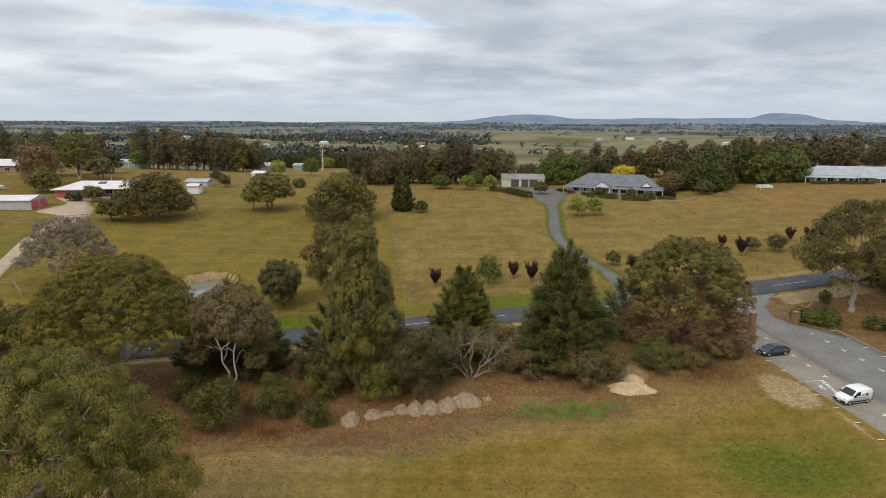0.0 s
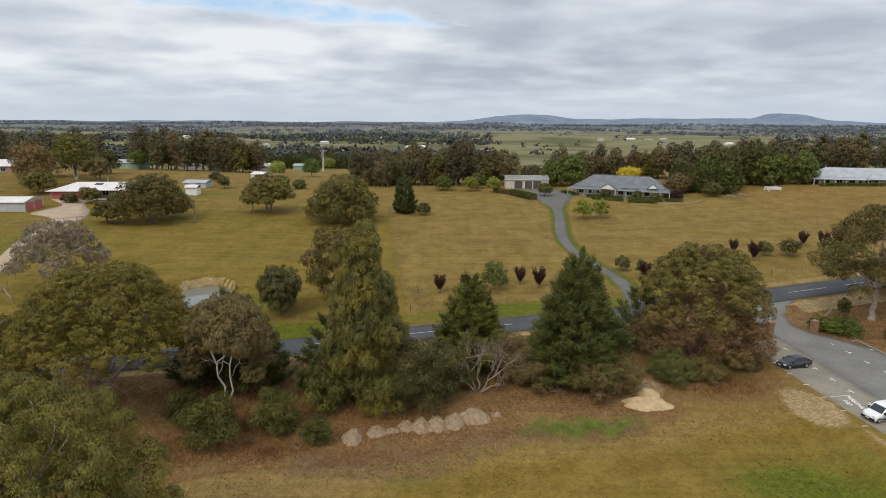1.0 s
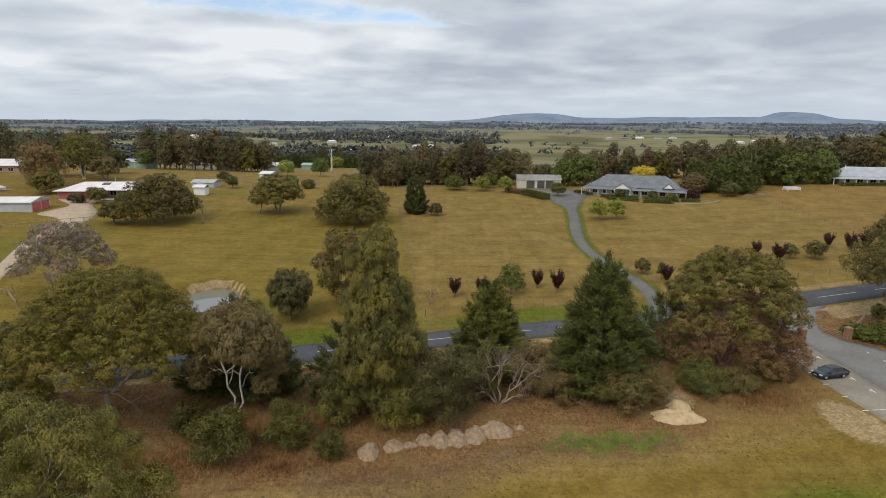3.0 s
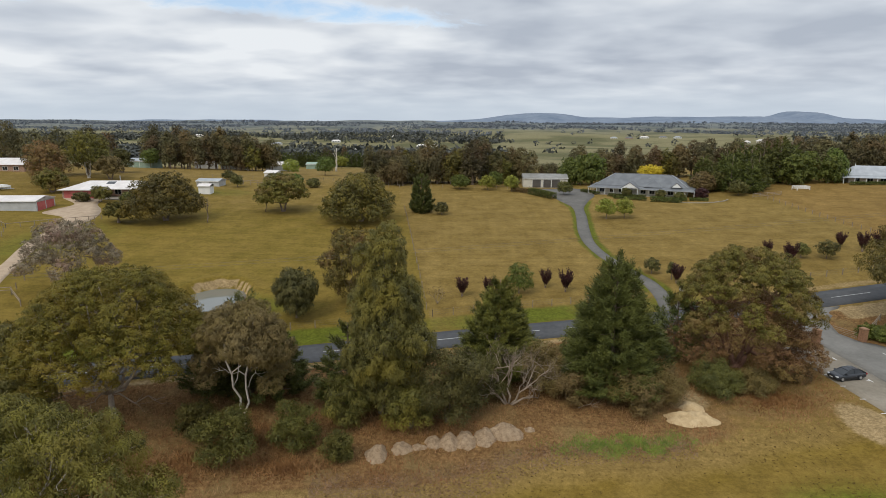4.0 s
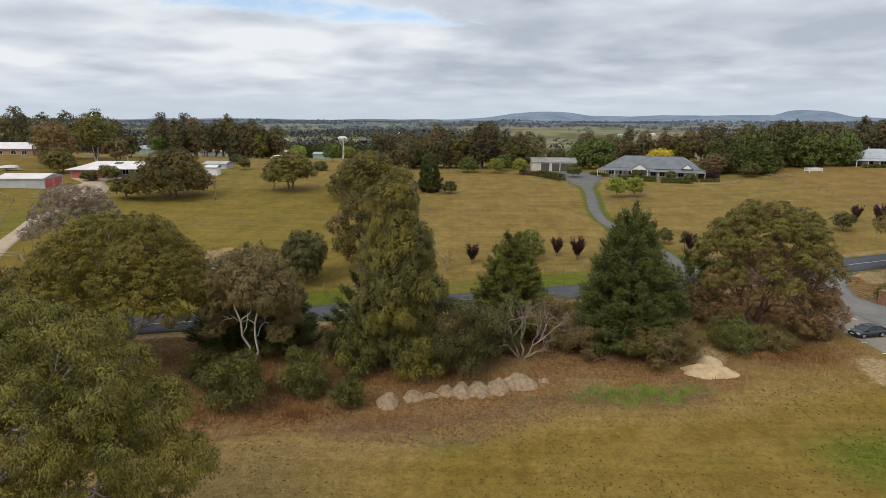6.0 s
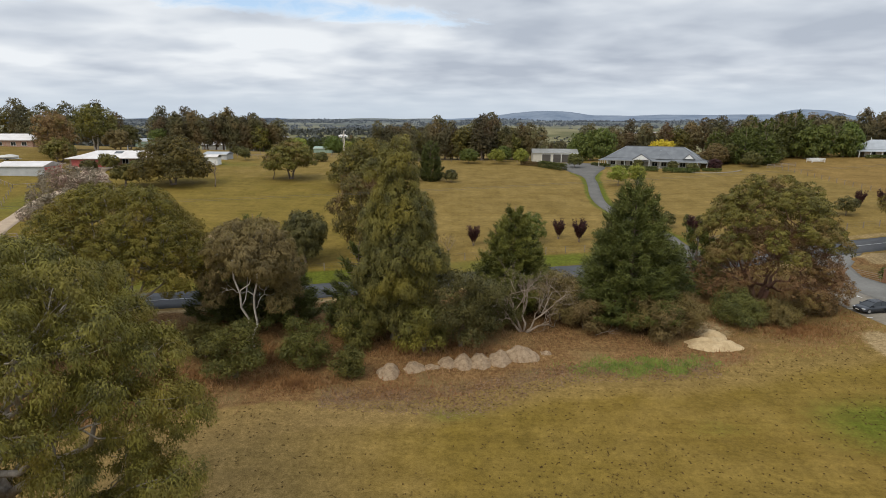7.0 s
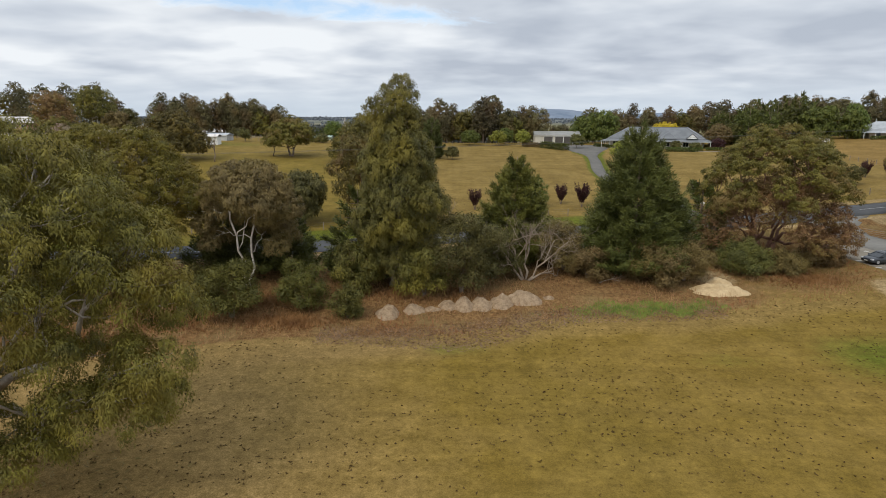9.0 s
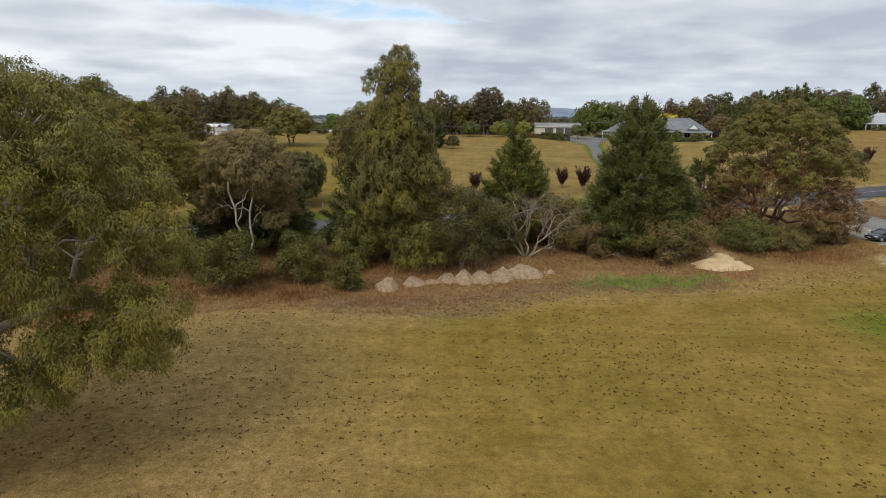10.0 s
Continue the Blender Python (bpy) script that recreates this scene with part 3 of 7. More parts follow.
def ribbon(name, left, right, mat, lift, label, category, cuts=4, thick=0.25):
    """A paved strip between two lines of plan points, laid on the land, with a rim that goes down into it."""
    rows = []
    for (ax, ay), (bx, by) in zip(left, right):
        row = []
        for i in range(cuts + 1):
            u = i / cuts
            x, y = ax + (bx - ax) * u, ay + (by - ay) * u
            row.append((x, y, lz(x, y) + lift + 0.03 * math.sin(u * math.pi)))
        rows.append([(row[0][0], row[0][1], row[0][2] - thick)] + row + [(row[-1][0], row[-1][1], row[-1][2] - thick)])
    n = len(rows[0])
    s = Shape()
    s.add([p for r in rows for p in r], [(j * n + i, j * n + i + 1, (j + 1) * n + i + 1, (j + 1) * n + i) for j in range(len(rows) - 1) for i in range(n - 1)])
    return tagged(new(name, s.mesh(name, mat, True)), label, category, kind="structure")


def smooth_line(points, n=8):
    """More points along a line, on a spline through those given."""
    p = [np.array(q, float) for q in points]
    p = [2 * p[0] - p[1]] + p + [2 * p[-1] - p[-2]]
    out = []
    for a, b, c, d in zip(p, p[1:], p[2:], p[3:]):
        for i in range(n):
            t = i / n
            out.append(tuple(0.5 * (2 * b + (c - a) * t + (2 * a - 5 * b + 4 * c - d) * t * t + (3 * b - a - 3 * c + d) * t**3)))
    return out + [tuple(p[-2])]


ROAD_X = [-160 + 3 * i for i in range(124)]
HALF = 2.85
ribbon("road", [(x, float(road_y(x)) - HALF) for x in ROAD_X], [(x, float(road_y(x)) + HALF) for x in ROAD_X], M_ROAD, 0.05, "dark grey asphalt country road", "road")


def road_marks():
    """The broken centre line."""
    for k in range(22):
        x0 = -112.5 + 11.5 * k
        me = Shape()
        pts = [(x0 + i * 1.9) for i in range(5)]
        quad = []
        for x in pts:
            y = float(road_y(x))
            quad += [(x, y - 0.07, lz(x, y) + 0.1), (x, y + 0.07, lz(x, y) + 0.1)]
        me.add(quad, [(2 * i, 2 * i + 2, 2 * i + 3, 2 * i + 1) for i in range(4)])
        tagged(new("centre_line", me.mesh("centre_line", M_LINE)), "white painted centre line dash on the road", "road marking", "centre line dashes", "structure")


road_marks()
ribbon("driveway", smooth_line(DRIVE_L), smooth_line(DRIVE_R), M_DRIVE, 0.06, "grey asphalt driveway curving up to a house", "driveway")
GRAVEL_L = [(-73.0, 72.0), (-79.5, 92.0), (-84.5, 104.0), (-88.0, 114.0), (-93.5, 128.0), (-97.5, 144.0), (-101.5, 152.0), (-109.0, 155.5), (-109.0, 161.0), (-108.5, 168.0), (-117.0, 176.2)]
GRAVEL_R = [(-69.0, 73.0), (-75.5, 91.0), (-80.5, 102.5), (-84.0, 112.0), (-89.5, 127.0), (-92.5, 143.0), (-93.2, 151.0), (-95.0, 157.0), (-98.0, 163.0), (-102.5, 169.0), (-105.5, 177.0)]
ribbon("gravel_track", smooth_line(GRAVEL_L), smooth_line(GRAVEL_R), M_GRAVEL, 0.05, "pale gravel drive to the brick house", "driveway")

# the car park: a worn strip of bays, the grey apron, the way in to the road
PARK_Y = [30 + 2 * i for i in range(29)]
ribbon("parking_strip", [(45.5 - 0.095 * (y - 57), y) for y in PARK_Y], [(50.9 - 0.05 * (y - 56), y) for y in PARK_Y], M_BAYS, 0.05, "worn brownish parking strip beside the grass bank", "pavement")
PL = [(50.9 - 0.05 * (y - 56), y) for y in PARK_Y] + [(49.0, 89.5), (49.2, 93.0), (48.0, 96.6)]
PR = [(61.9 - 0.06 * (y - 70), y) for y in PARK_Y[:-2]] + [(57.2, 87.2), (55.4, 88.2), (54.0, 90.5), (54.5, 94.0), (59.5, 99.2)]
ribbon("car_park", PL, PR, M_PARK, 0.045, "grey asphalt car park with white bay marks", "pavement", 6)


def bay_mark(x, y, shape, turn=0.0):
    me = Shape()
    if shape == "T":
        me.slab([(-0.45, -0.06), (0.45, -0.06), (0.45, 0.06), (-0.45, 0.06)], 0, 0.006)
        me.slab([(-0.06, 0.06), (0.06, 0.06), (0.06, 0.5), (-0.06, 0.5)], 0, 0.006)
    else:
        me.slab([(-0.35, -0.06), (0.35, -0.06), (0.35, 0.06), (-0.35, 0.06)], 0, 0.006)
    ob = new("bay_mark", me.mesh("bay_mark", M_PAINT))
    tagged_at(ob, pose(x, y, lz(x, y) + 0.088, 0, 0, turn), "white painted parking bay mark on asphalt", "road marking", "parking bay marks", "structure")


for i in range(14):
    y = 82.0 - 3.32 * i
    bay_mark(48.15 + 0.085 * i, y, "T", 93)
    bay_mark(43.75 + 0.10 * i, y - 1.6, "I", 3)
for i in range(12):
    y = 84.1 - 3.35 * i
    bay_mark(56.0 + 0.225 * i, y, "T", -87)
    bay_mark(60.15 + 0.13 * i, y + 1.1, "I", 3)
line = Shape().slab([(0, 0), (2.4, 0.3), (2.4, 0.42), (0, 0.12)], 0, 0.006)
tagged_at(new("bay_line", line.mesh("bay_line", M_LINE)), pose(45.0, 67.2, lz(46, 67.3) + 0.09), "thin worn white bay line", "road marking", kind="structure")


def painted_words(text, x, y, size, turn):
    cu = bpy.data.curves.new("text", "FONT")
    cu.body, cu.size, cu.align_x, cu.align_y, cu.space_character = text, size, "CENTER", "CENTER", 1.15
    cu.extrude = 0.002
    cu.offset = 0.02
    tmp = bpy.data.objects.new("text", cu)
    scene.collection.objects.link(tmp)
    me = bpy.data.meshes.new_from_object(tmp.evaluated_get(bpy.context.evaluated_depsgraph_get()))
    bpy.data.objects.remove(tmp)
    me.materials.clear()
    me.materials.append(M_PAINT)
    ob = new("painted_words", me)
    tagged_at(ob, pose(x, y, lz(x, y) + 0.092, 0, 0, turn), "white painted words '" + text + "' on asphalt", "road marking", kind="structure")


painted_words("NO", 46.0, 65.7, 0.75, -96)
painted_words("PARKING", 47.0, 65.9, 0.75, -96)


def kerb():
    for k in range(16):
        a, b = 88.6 - 3.0 * k, 88.6 - 3.0 * (k + 1) + 0.02
        xa, xb = 60.1 + 0.06 * 3.0 * k + 0.35, 60.1 + 0.06 * 3.0 * (k + 1) + 0.35
        s = Shape().slab([(xa, a), (xb, b), (xb + 0.16, b), (xa + 0.16, a)][::-1], 2.2, 2.56)
        tagged(new("kerb", s.mesh("kerb", M_KERB)), "low concrete kerb length beside garden bed", "kerb", "kerb lengths", "structure")


kerb()


def pond():
    s, rim = Shape(), []
    for k in range(40):
        a = k * math.tau / 40
        r = 1.14 + 0.04 * math.sin(3 * a + 1) + 0.03 * math.sin(5 * a)
        rim.append((POND[2] * r * math.cos(a), POND[3] * r * math.sin(a)))
    s.slab(rim, -0.5, 0)
    tagged_at(new("water", s.mesh("water", M_WATER)), pose(POND[0], POND[1], POND[4]), "still grey-green farm dam water", "pond", kind="structure")


pond()


def far_hills():
    """Wooded hills on the skyline, distance haze painted into their colour: rounded humps, each set by its bearing,
    spread and height.
    """
    s = Shape()
    humps = ((430, 170, 40), (610, 150, 34), (790, 170, 46), (160, 230, 18), (1250, 420, 30), (1750, 330, 36), (2650, 150, 72), (2330, 240, 30), (2990, 260, 34), (2100, 260, 16), (3500, 420, 14), (-2300, 380, 8), (-1550, 200, 12))
    xs, ys = np.arange(-4800, 4900, 60.0), np.arange(4000, 4860, 60.0)
    grid = []
    for y in ys:
        for x in xs:
            top = sum(hh * math.exp(-((x - c) / w) ** 2) for c, w, hh in humps)
            rise = float(step(4000, 4550, y))
            wob = 5 * noise.noise((x * 0.004, y * 0.004, 2)) + 2.5 * noise.noise((x * 0.013, y * 0.013, 5))
            grid.append((x, y, lz(x, y) - 6 + rise * (3 + top + wob)))
    n = len(xs)
    s.add(grid, [(j * n + i, j * n + i + 1, (j + 1) * n + i + 1, (j + 1) * n + i) for j in range(len(ys) - 1) for i in range(n - 1)])
    tagged(new("backdrop", s.mesh("backdrop", M_HILL, True)), "wooded hills on the skyline, blue-grey haze painted in", "hills", kind="structure")


far_hills()

# ---- trees and plants ----


def unit(v):
    return v / np.maximum(np.linalg.norm(v, axis=1, keepdims=True), 1e-6)


def leaf_mesh(name, p, d, length, width, mat, rng, face=None, whole=False, flat=0.75):
    """Many separate lance-shaped leaves. With face, each leaf lies mostly across that way out of its clump. whole: root, two shoulders and tip, for leaves seen from near; otherwise a shoulder pair and a tip."""
    n = len(p)
    d = unit(d)
    if face is None:
        face = rng.normal(size=(n, 3))
    else:
        face = unit(unit(face) + rng.normal(size=(n, 3)) * 0.3)
        d = unit(d - flat * np.sum(d * face, 1, keepdims=True) * face)
    side = unit(np.cross(d, face))
    up = np.cross(side, d)
    ln = length * rng.uniform(0.65, 1.3, (n, 1))
    wd = width * rng.uniform(0.7, 1.3, (n, 1))
    k = 4 if whole else 3
    v = np.empty((n, k, 3), np.float32)
    if whole:
        v[:, 0] = p
        v[:, 1] = p + d * ln * 0.45 + side * wd * 0.5 + up * wd * 0.15
        v[:, 2] = p + d * ln - up * ln * 0.06
        v[:, 3] = p + d * ln * 0.45 - side * wd * 0.5 + up * wd * 0.15
    else:
        v[:, 0] = p + side * wd * 0.5
        v[:, 1] = p + d * ln
        v[:, 2] = p - side * wd * 0.5
    me = bpy.data.meshes.new(name)
    me.vertices.add(k * n)
    me.vertices.foreach_set("co", v.ravel())
    me.loops.add(k * n)
    me.loops.foreach_set("vertex_index", np.arange(k * n))
    me.polygons.add(n)
    me.polygons.foreach_set("loop_start", np.arange(0, k * n, k))
    me.update(calc_edges=True)
    me.materials.append(mat)
    return me


def lobe_sprays(rng, lobes, n, inner=0.55, low=-0.75):
    """Twig ends on the outside of a heap of rounded lobes (cx, cy, cz, rx, rz), and the way out of the lobe at each."""
    lobes = np.array(lobes, float)
    area = lobes[:, 3] * (lobes[:, 3] + lobes[:, 4])
    pick = rng.choice(len(lobes), int(n * 1.7), p=area / area.sum())
    q = unit(rng.normal(size=(len(pick), 3)))
    q[:, 2] = np.where(q[:, 2] < low, -q[:, 2], q[:, 2])
    c, r = lobes[pick, :3], lobes[pick][:, [3, 3, 4]]
    ripple = 1 + 0.13 * np.sin(5 * q[:, :1] + 3 * q[:, 1:2] + pick[:, None]) * np.sin(4 * q[:, 2:3] + 2 * pick[:, None])
    depth = inner + (1.04 - inner) * rng.random((len(pick), 1)) ** 0.45
    s = c + q * r * depth * ripple
    keep = np.ones(len(s), bool)
    for cx, cy, cz, rx, rz in lobes:
        keep &= ((s[:, 0] - cx) / rx) ** 2 + ((s[:, 1] - cy) / rx) ** 2 + ((s[:, 2] - cz) / rz) ** 2 > (inner * 0.98) ** 2
    return s[keep][:n], q[keep][:n]


def pads(rng, lobes, size, inner, low):
    """The middles of the leaf pads that cover a heap of lobes, about evenly spaced, and the way out at each."""
    area = sum(q[3] * (q[3] + q[4]) for q in lobes) * 6.3
    s, q = lobe_sprays(rng, lobes, max(60, int(3.2 * area / size**2)), inner, low)
    cell = np.floor(s / (size * 1.65) + rng.random(3)).astype(int)
    keep = np.unique(cell, axis=0, return_index=True)[1]
    return s[keep], q[keep]


def crown_mesh(name, rng, lobes, sprays, each, spread, length, width, mat, habit="droop", inner=0.55, low=-0.75, clump=0.55, whole=False, squash=0.72, core=0.06):
    """Leaves gathered into rounded pads over the lobes, and some coarser ones within that close the crown."""
    s, q = pads(rng, lobes, clump, max(inner, 0.72), low)
    n = sprays * each
    k = rng.integers(0, len(s), n)
    o = unit(rng.normal(size=(n, 3)) + 0.9 * q[k] + (0, 0, 0.55))
    r = clump * rng.uniform(0.65, 1.2, (len(s), 1))[k] * (1 - 0.45 * rng.random((n, 1)) ** 2)
    p = s[k] + o * r * (1, 1, squash) + rng.normal(size=(n, 3)) * spread * 0.3
    wild = rng.normal(size=p.shape)
    if habit == "droop":
        p[:, 2] -= clump * 0.9 * rng.random(n) ** 3
        d, face = 0.3 * o + 0.4 * wild + (0, 0, -0.95), o + 0.35 * q[k] + (0, 0, 0.30)
    elif habit == "up":
        d, face = 0.6 * o + 0.45 * wild + (0, 0, 0.8), o + 0.3 * q[k] + (0, 0, 0.2)
    else:
        d, face = 0.5 * o + 0.8 * wild + (0, 0, 0.25), o + 0.35 * q[k] + (0, 0, 0.25)
    length, width = np.full((n, 1), length), np.full((n, 1), width)
    if core:
        s, q = lobe_sprays(rng, lobes, int(n * core), inner * 0.85, low)
        p, d, face = np.vstack([p, s - q * clump * 0.3]), np.vstack([d, rng.normal(size=s.shape)]), np.vstack([face, q])
        length, width = np.vstack([length, np.full((len(s), 1), 2.3 * length[0, 0])]), np.vstack([width, np.full((len(s), 1), 2.6 * width[0, 0])])
    return leaf_mesh(name, p, d, length, width, mat, rng, face, whole, 0.72 if habit == "droop" else 0.8)


def limb(s, rng, a, b, r0, r1, sag=0.0, sides=6, bits=5, wander=0.06):
    """A tapered, slightly crooked limb; sag bends it outwards first and then up, or down."""
    a, b = np.array(a, float), np.array(b, float)
    ln = np.linalg.norm(b - a)
    path, rad = [], []
    for i in range(bits + 1):
        t = i / bits
        p = a + (b - a) * t + np.array((0, 0, -sag * ln * math.sin(math.pi * t)))
        if 0 < i < bits:
            p = p + rng.normal(size=3) * ln * wander * (1 - 0.5 * t)
        path.append(p)
        rad.append(r0 + (r1 - r0) * t**0.8)
    s.tube(path, rad, sides)
    return path


def trunk_mesh(name, rng, mat, fork, r0, lobes, stems=1, lean=(0, 0), twigs=2, spread=0.35, rise=0.5, fine=True):
    """One or more stems from the ground to the fork, a limb into each lobe, and twigs in it."""
    s = Shape()
    tops = []
    for k in range(stems):
        a = k * math.tau / max(stems, 1) + rng.random()
        off = spread if stems > 1 else 0
        top = (lean[0] + 2.2 * off * math.cos(a), lean[1] + 2.2 * off * math.sin(a), fork * rng.uniform(0.85, 1.1))
        foot = (off * 0.5 * math.cos(a), off * 0.5 * math.sin(a), -0.4)
        path = limb(s, rng, foot, top, r0, r0 * 0.62, 0, 8, 6, 0.025)
        s.tube([(foot[0], foot[1], -0.4), (foot[0] * 1.02, foot[1] * 1.02, 0.45)], [r0 * 1.35, r0 * 0.96], 8)
        tops.append(path)
    # a few boughs, each to the middle of its share of the crown, and from them a limb into each lobe
    c = np.array(lobes, float)[:, :3]
    m = int(np.clip(len(c) // 6, 3, 11)) if fine else 3
    mid = c[rng.choice(len(c), min(m, len(c)), replace=False)]
    for _ in range(5):
        own = np.argmin(((c[:, None] - mid[None]) ** 2).sum(2), 1)
        mid = np.array([c[own == j].mean(0) if (own == j).any() else mid[j] for j in range(len(mid))])
    for j, goal in enumerate(mid):
        path = tops[j % len(tops)]
        start = path[-1] if goal[2] > path[-1][2] + 1 else path[3 + j % 3]
        share = min(0.62, 0.22 + 0.1 * math.sqrt((own == j).sum()))
        bough = limb(s, rng, start, np.array(start) * 0.15 + goal * 0.85, r0 * share, r0 * 0.16, 0.10 * rise, 6 if fine else 3, 6 if fine else 3, 0.05)
        for cx, cy, cz, rx, rz in (lobes[i] for i in np.flatnonzero(own == j)):
            end = np.array((cx, cy, cz + rz * 0.2))
            near = min(range(1, len(bough)), key=lambda i: np.linalg.norm(np.array(bough[i]) - end) + 0.4 * abs(i - len(bough) * 0.6))
            size = r0 * 0.17 * min(1.0, 0.5 + rx / 3.0)
            twig = limb(s, rng, bough[near], end, size, size * 0.35, 0.08 * rise, 4 if fine else 3, 4 if fine else 2, 0.07)
            for _ in range(twigs):
                q = rng.normal(size=3)
                q[2] = abs(q[2]) * 0.7
                q /= np.linalg.norm(q)
                limb(s, rng, twig[rng.integers(1, len(twig))], np.array((cx, cy, cz)) + q * (rx, rx, rz) * 0.9, size * 0.4, size * 0.12, 0.05, 3, 3, 0.08)
    return s.mesh(name, mat, True)


def tree(name, x, y, trunk, crown, label, category="tree", group="", z=None, turn=0.0, scale=1.0):
    t = thing(name, pose(x, y, lz(x, y) if z is None else z, 0, 0, turn) @ Matrix.Scale(scale, 4), label, category, group)
    part("trunk", trunk, t)
    part("crown", crown, t)
    return t


def heap(rng, n, cx, cy, z0, z1, r, lobe, dome=False, squash=0.7):
    """Lobes spread through a crown: over a flattened dome, or through an upright egg."""
    out = []
    for k in range(n):
        a = k * 2.399963 + rng.uniform(-0.3, 0.3)
        u = (k + 0.5) / n
        if dome:
            rr = r * math.sqrt(u) * 0.95
            zz = z0 + (z1 - z0) * (1 - (rr / r) ** 2.2) * rng.uniform(0.85, 1.0)
        else:
            f = u
            rr = (r - lobe * 0.5) * math.sqrt(max(0.02, 1 - (2 * f - 0.85) ** 2 / 1.4)) * rng.uniform(0.55, 1.0)
            zz = z0 + (z1 - z0) * f
        s = lobe * rng.uniform(0.75, 1.25)
        out.append((cx + rr * math.cos(a), cy + rr * math.sin(a), zz, s, s * squash))
    return out


def large_trees():
    rng = np.random.default_rng(11)
    # the great drooping gum beside the lawn
    lobes = heap(rng, 52, 2.8, -0.5, 5.4, 17.2, 9.2, 1.3, False, 0.75) + heap(rng, 56, 2.6, 0, 11.0, 18.9, 8.0, 1.3, True, 0.75)
    lobes += heap(rng, 9, 1.6, -2.0, 3.2, 5.4, 6.0, 1.2)
    lobes += [(11.0, 0, 11.4, 1.6, 1.3), (9.8, 1.0, 13.5, 1.6, 1.3), (8.6, -1.0, 15.2, 1.6, 1.3), (11.3, -1.5, 7.8, 1.6, 1.3), (9.8, 1.0, 5.0, 1.6, 1.2), (10.0, -2.5, 6.3, 1.7, 1.3), (10.6, 1.5, 9.5, 1.7, 1.4), (7.6, 3.5, 4.2, 1.5, 1.1), (6.4, -3.5, 4.6, 1.5, 1.1)]
    tree("gum_tree", -29.2, 34.2, trunk_mesh("trunk", rng, M_PALEGUM, 5.5, 0.55, lobes, 3, (0.5, 0), 2, 0.6, 0.4),
         crown_mesh("crown", rng, lobes, 15500, 20, 0.22, 0.17, 0.062, M_EUC, "droop", 0.5, -0.3, 0.6, core=0.008, squash=0.8), "large drooping olive-green gum tree beside the lawn")
    # the broad yellow-olive dome
    lobes = heap(rng, 96, 1.2, 0, 7.2, 16.6, 9.5, 1.38, True, 0.85) + heap(rng, 30, 1.2, 0.6, 5.4, 11.5, 8.8, 1.4, True, 0.7)
    dome = tree("spreading_tree", -40.5, 66.8, trunk_mesh("trunk", rng, M_PALEGUM, 3.2, 0.42, lobes, 1, (0, 0), 3, 0.45, 0.9),
                crown_mesh("crown", rng, lobes, 12500, 14, 0.16, 0.17, 0.09, M_DOME, "out", 0.6, -0.35, 0.46, core=0.045), "broad dome-shaped tree with yellow-olive leaves on bank")
    bare = Shape()
    for k in range(13):
        a, z = k * 2.4, 2.6 + 0.28 * k
        tip = (math.cos(a) * rng.uniform(4, 7.5), math.sin(a) * rng.uniform(3, 6), z + rng.uniform(-0.4, 1.2))
        path = limb(bare, rng, (0, 0, z), tip, 0.11, 0.025, 0.05, 5, 6, 0.05)
        for j in range(5):
            q = rng.normal(size=3) * (1.1, 1.1, 0.5)
            limb(bare, rng, path[2 + j % 4], np.array(path[2 + j % 4]) + np.array(tip) * (0.22, 0.22, 0.0) + q, 0.035, 0.01, 0.05, 3, 3, 0.08)
    part("bare_boughs", bare.mesh("bare_boughs", M_DEADWOOD, True), dome, "bare silver-grey low boughs")
    # its dark neighbours to the west
    for n, (x, y, hh, r) in enumerate(((-50.5, 65.5, 12.6, 4.4), (-58.0, 67.5, 13.0, 5.0), (-47.5, 60.5, 8.5, 3.2))):
        lobes = heap(rng, 14, 0, 0, 3.0, hh - 1.6, r, 1.7)
        tree("gum_tree", x, y, trunk_mesh("trunk", rng, M_BARK, 3.0, 0.25, lobes), crown_mesh("crown", rng, lobes, 1300, 10, 0.33, 0.36, 0.11, M_GUM, "droop", 0.45), "dark olive gum tree on the roadside bank", "tree", "roadside gum trees")
    # the white-stemmed gum
    lobes = heap(rng, 24, 0.6, 0.3, 8.2, 13.0, 4.5, 1.35, True, 0.8) + heap(rng, 12, 0.6, 0.8, 4.6, 8.4, 4.4, 1.2, True, 0.7)
    lobes = [q for q in lobes if q[2] > 9.4 or q[1] > 1.0 or abs(q[0] - 0.3) > 2.9]
    lobes += [(-3.4, -0.4, 5.4, 1.0, 0.8), (3.5, -0.5, 5.2, 1.2, 0.9), (-3.9, 0, 7.2, 1.1, 0.8), (4.1, 0, 7.4, 1.2, 0.9), (2.6, -1.2, 8.0, 0.9, 0.7), (-2.2, -1.0, 8.4, 0.9, 0.7), (4.6, 0.4, 9.0, 1.0, 0.8)]
    tree("white_stemmed_gum", -25.6, 65.6, trunk_mesh("trunk", rng, M_PALEBARK, 9.0, 0.14, lobes, 2, (0.2, -0.6), 3, 0.55, 0.1),
         crown_mesh("crown", rng, lobes, 4800, 13, 0.18, 0.2, 0.09, M_ASH, "droop", 0.55, -0.6, 0.36, core=0.02), "white-stemmed gum tree with greyish-brown leaves")
    # the tall gum in the middle
    lobes = []
    for k in range(92):
        f = (k + 0.5) / 92
        a = k * 2.399963
        r = 4.5 * (0.42 + 0.58 * float(step(0.0, 0.36, f))) * (1 - 0.74 * float(step(0.38, 1.0, f))) * rng.uniform(0.5, 1.0)
        s = rng.uniform(0.85, 1.4) * (1.1 - 0.3 * f)
        lobes.append((0.6 + 0.1 * f + r * math.cos(a), r * math.sin(a), 2.4 + 16.8 * f, s, s * 1.2))
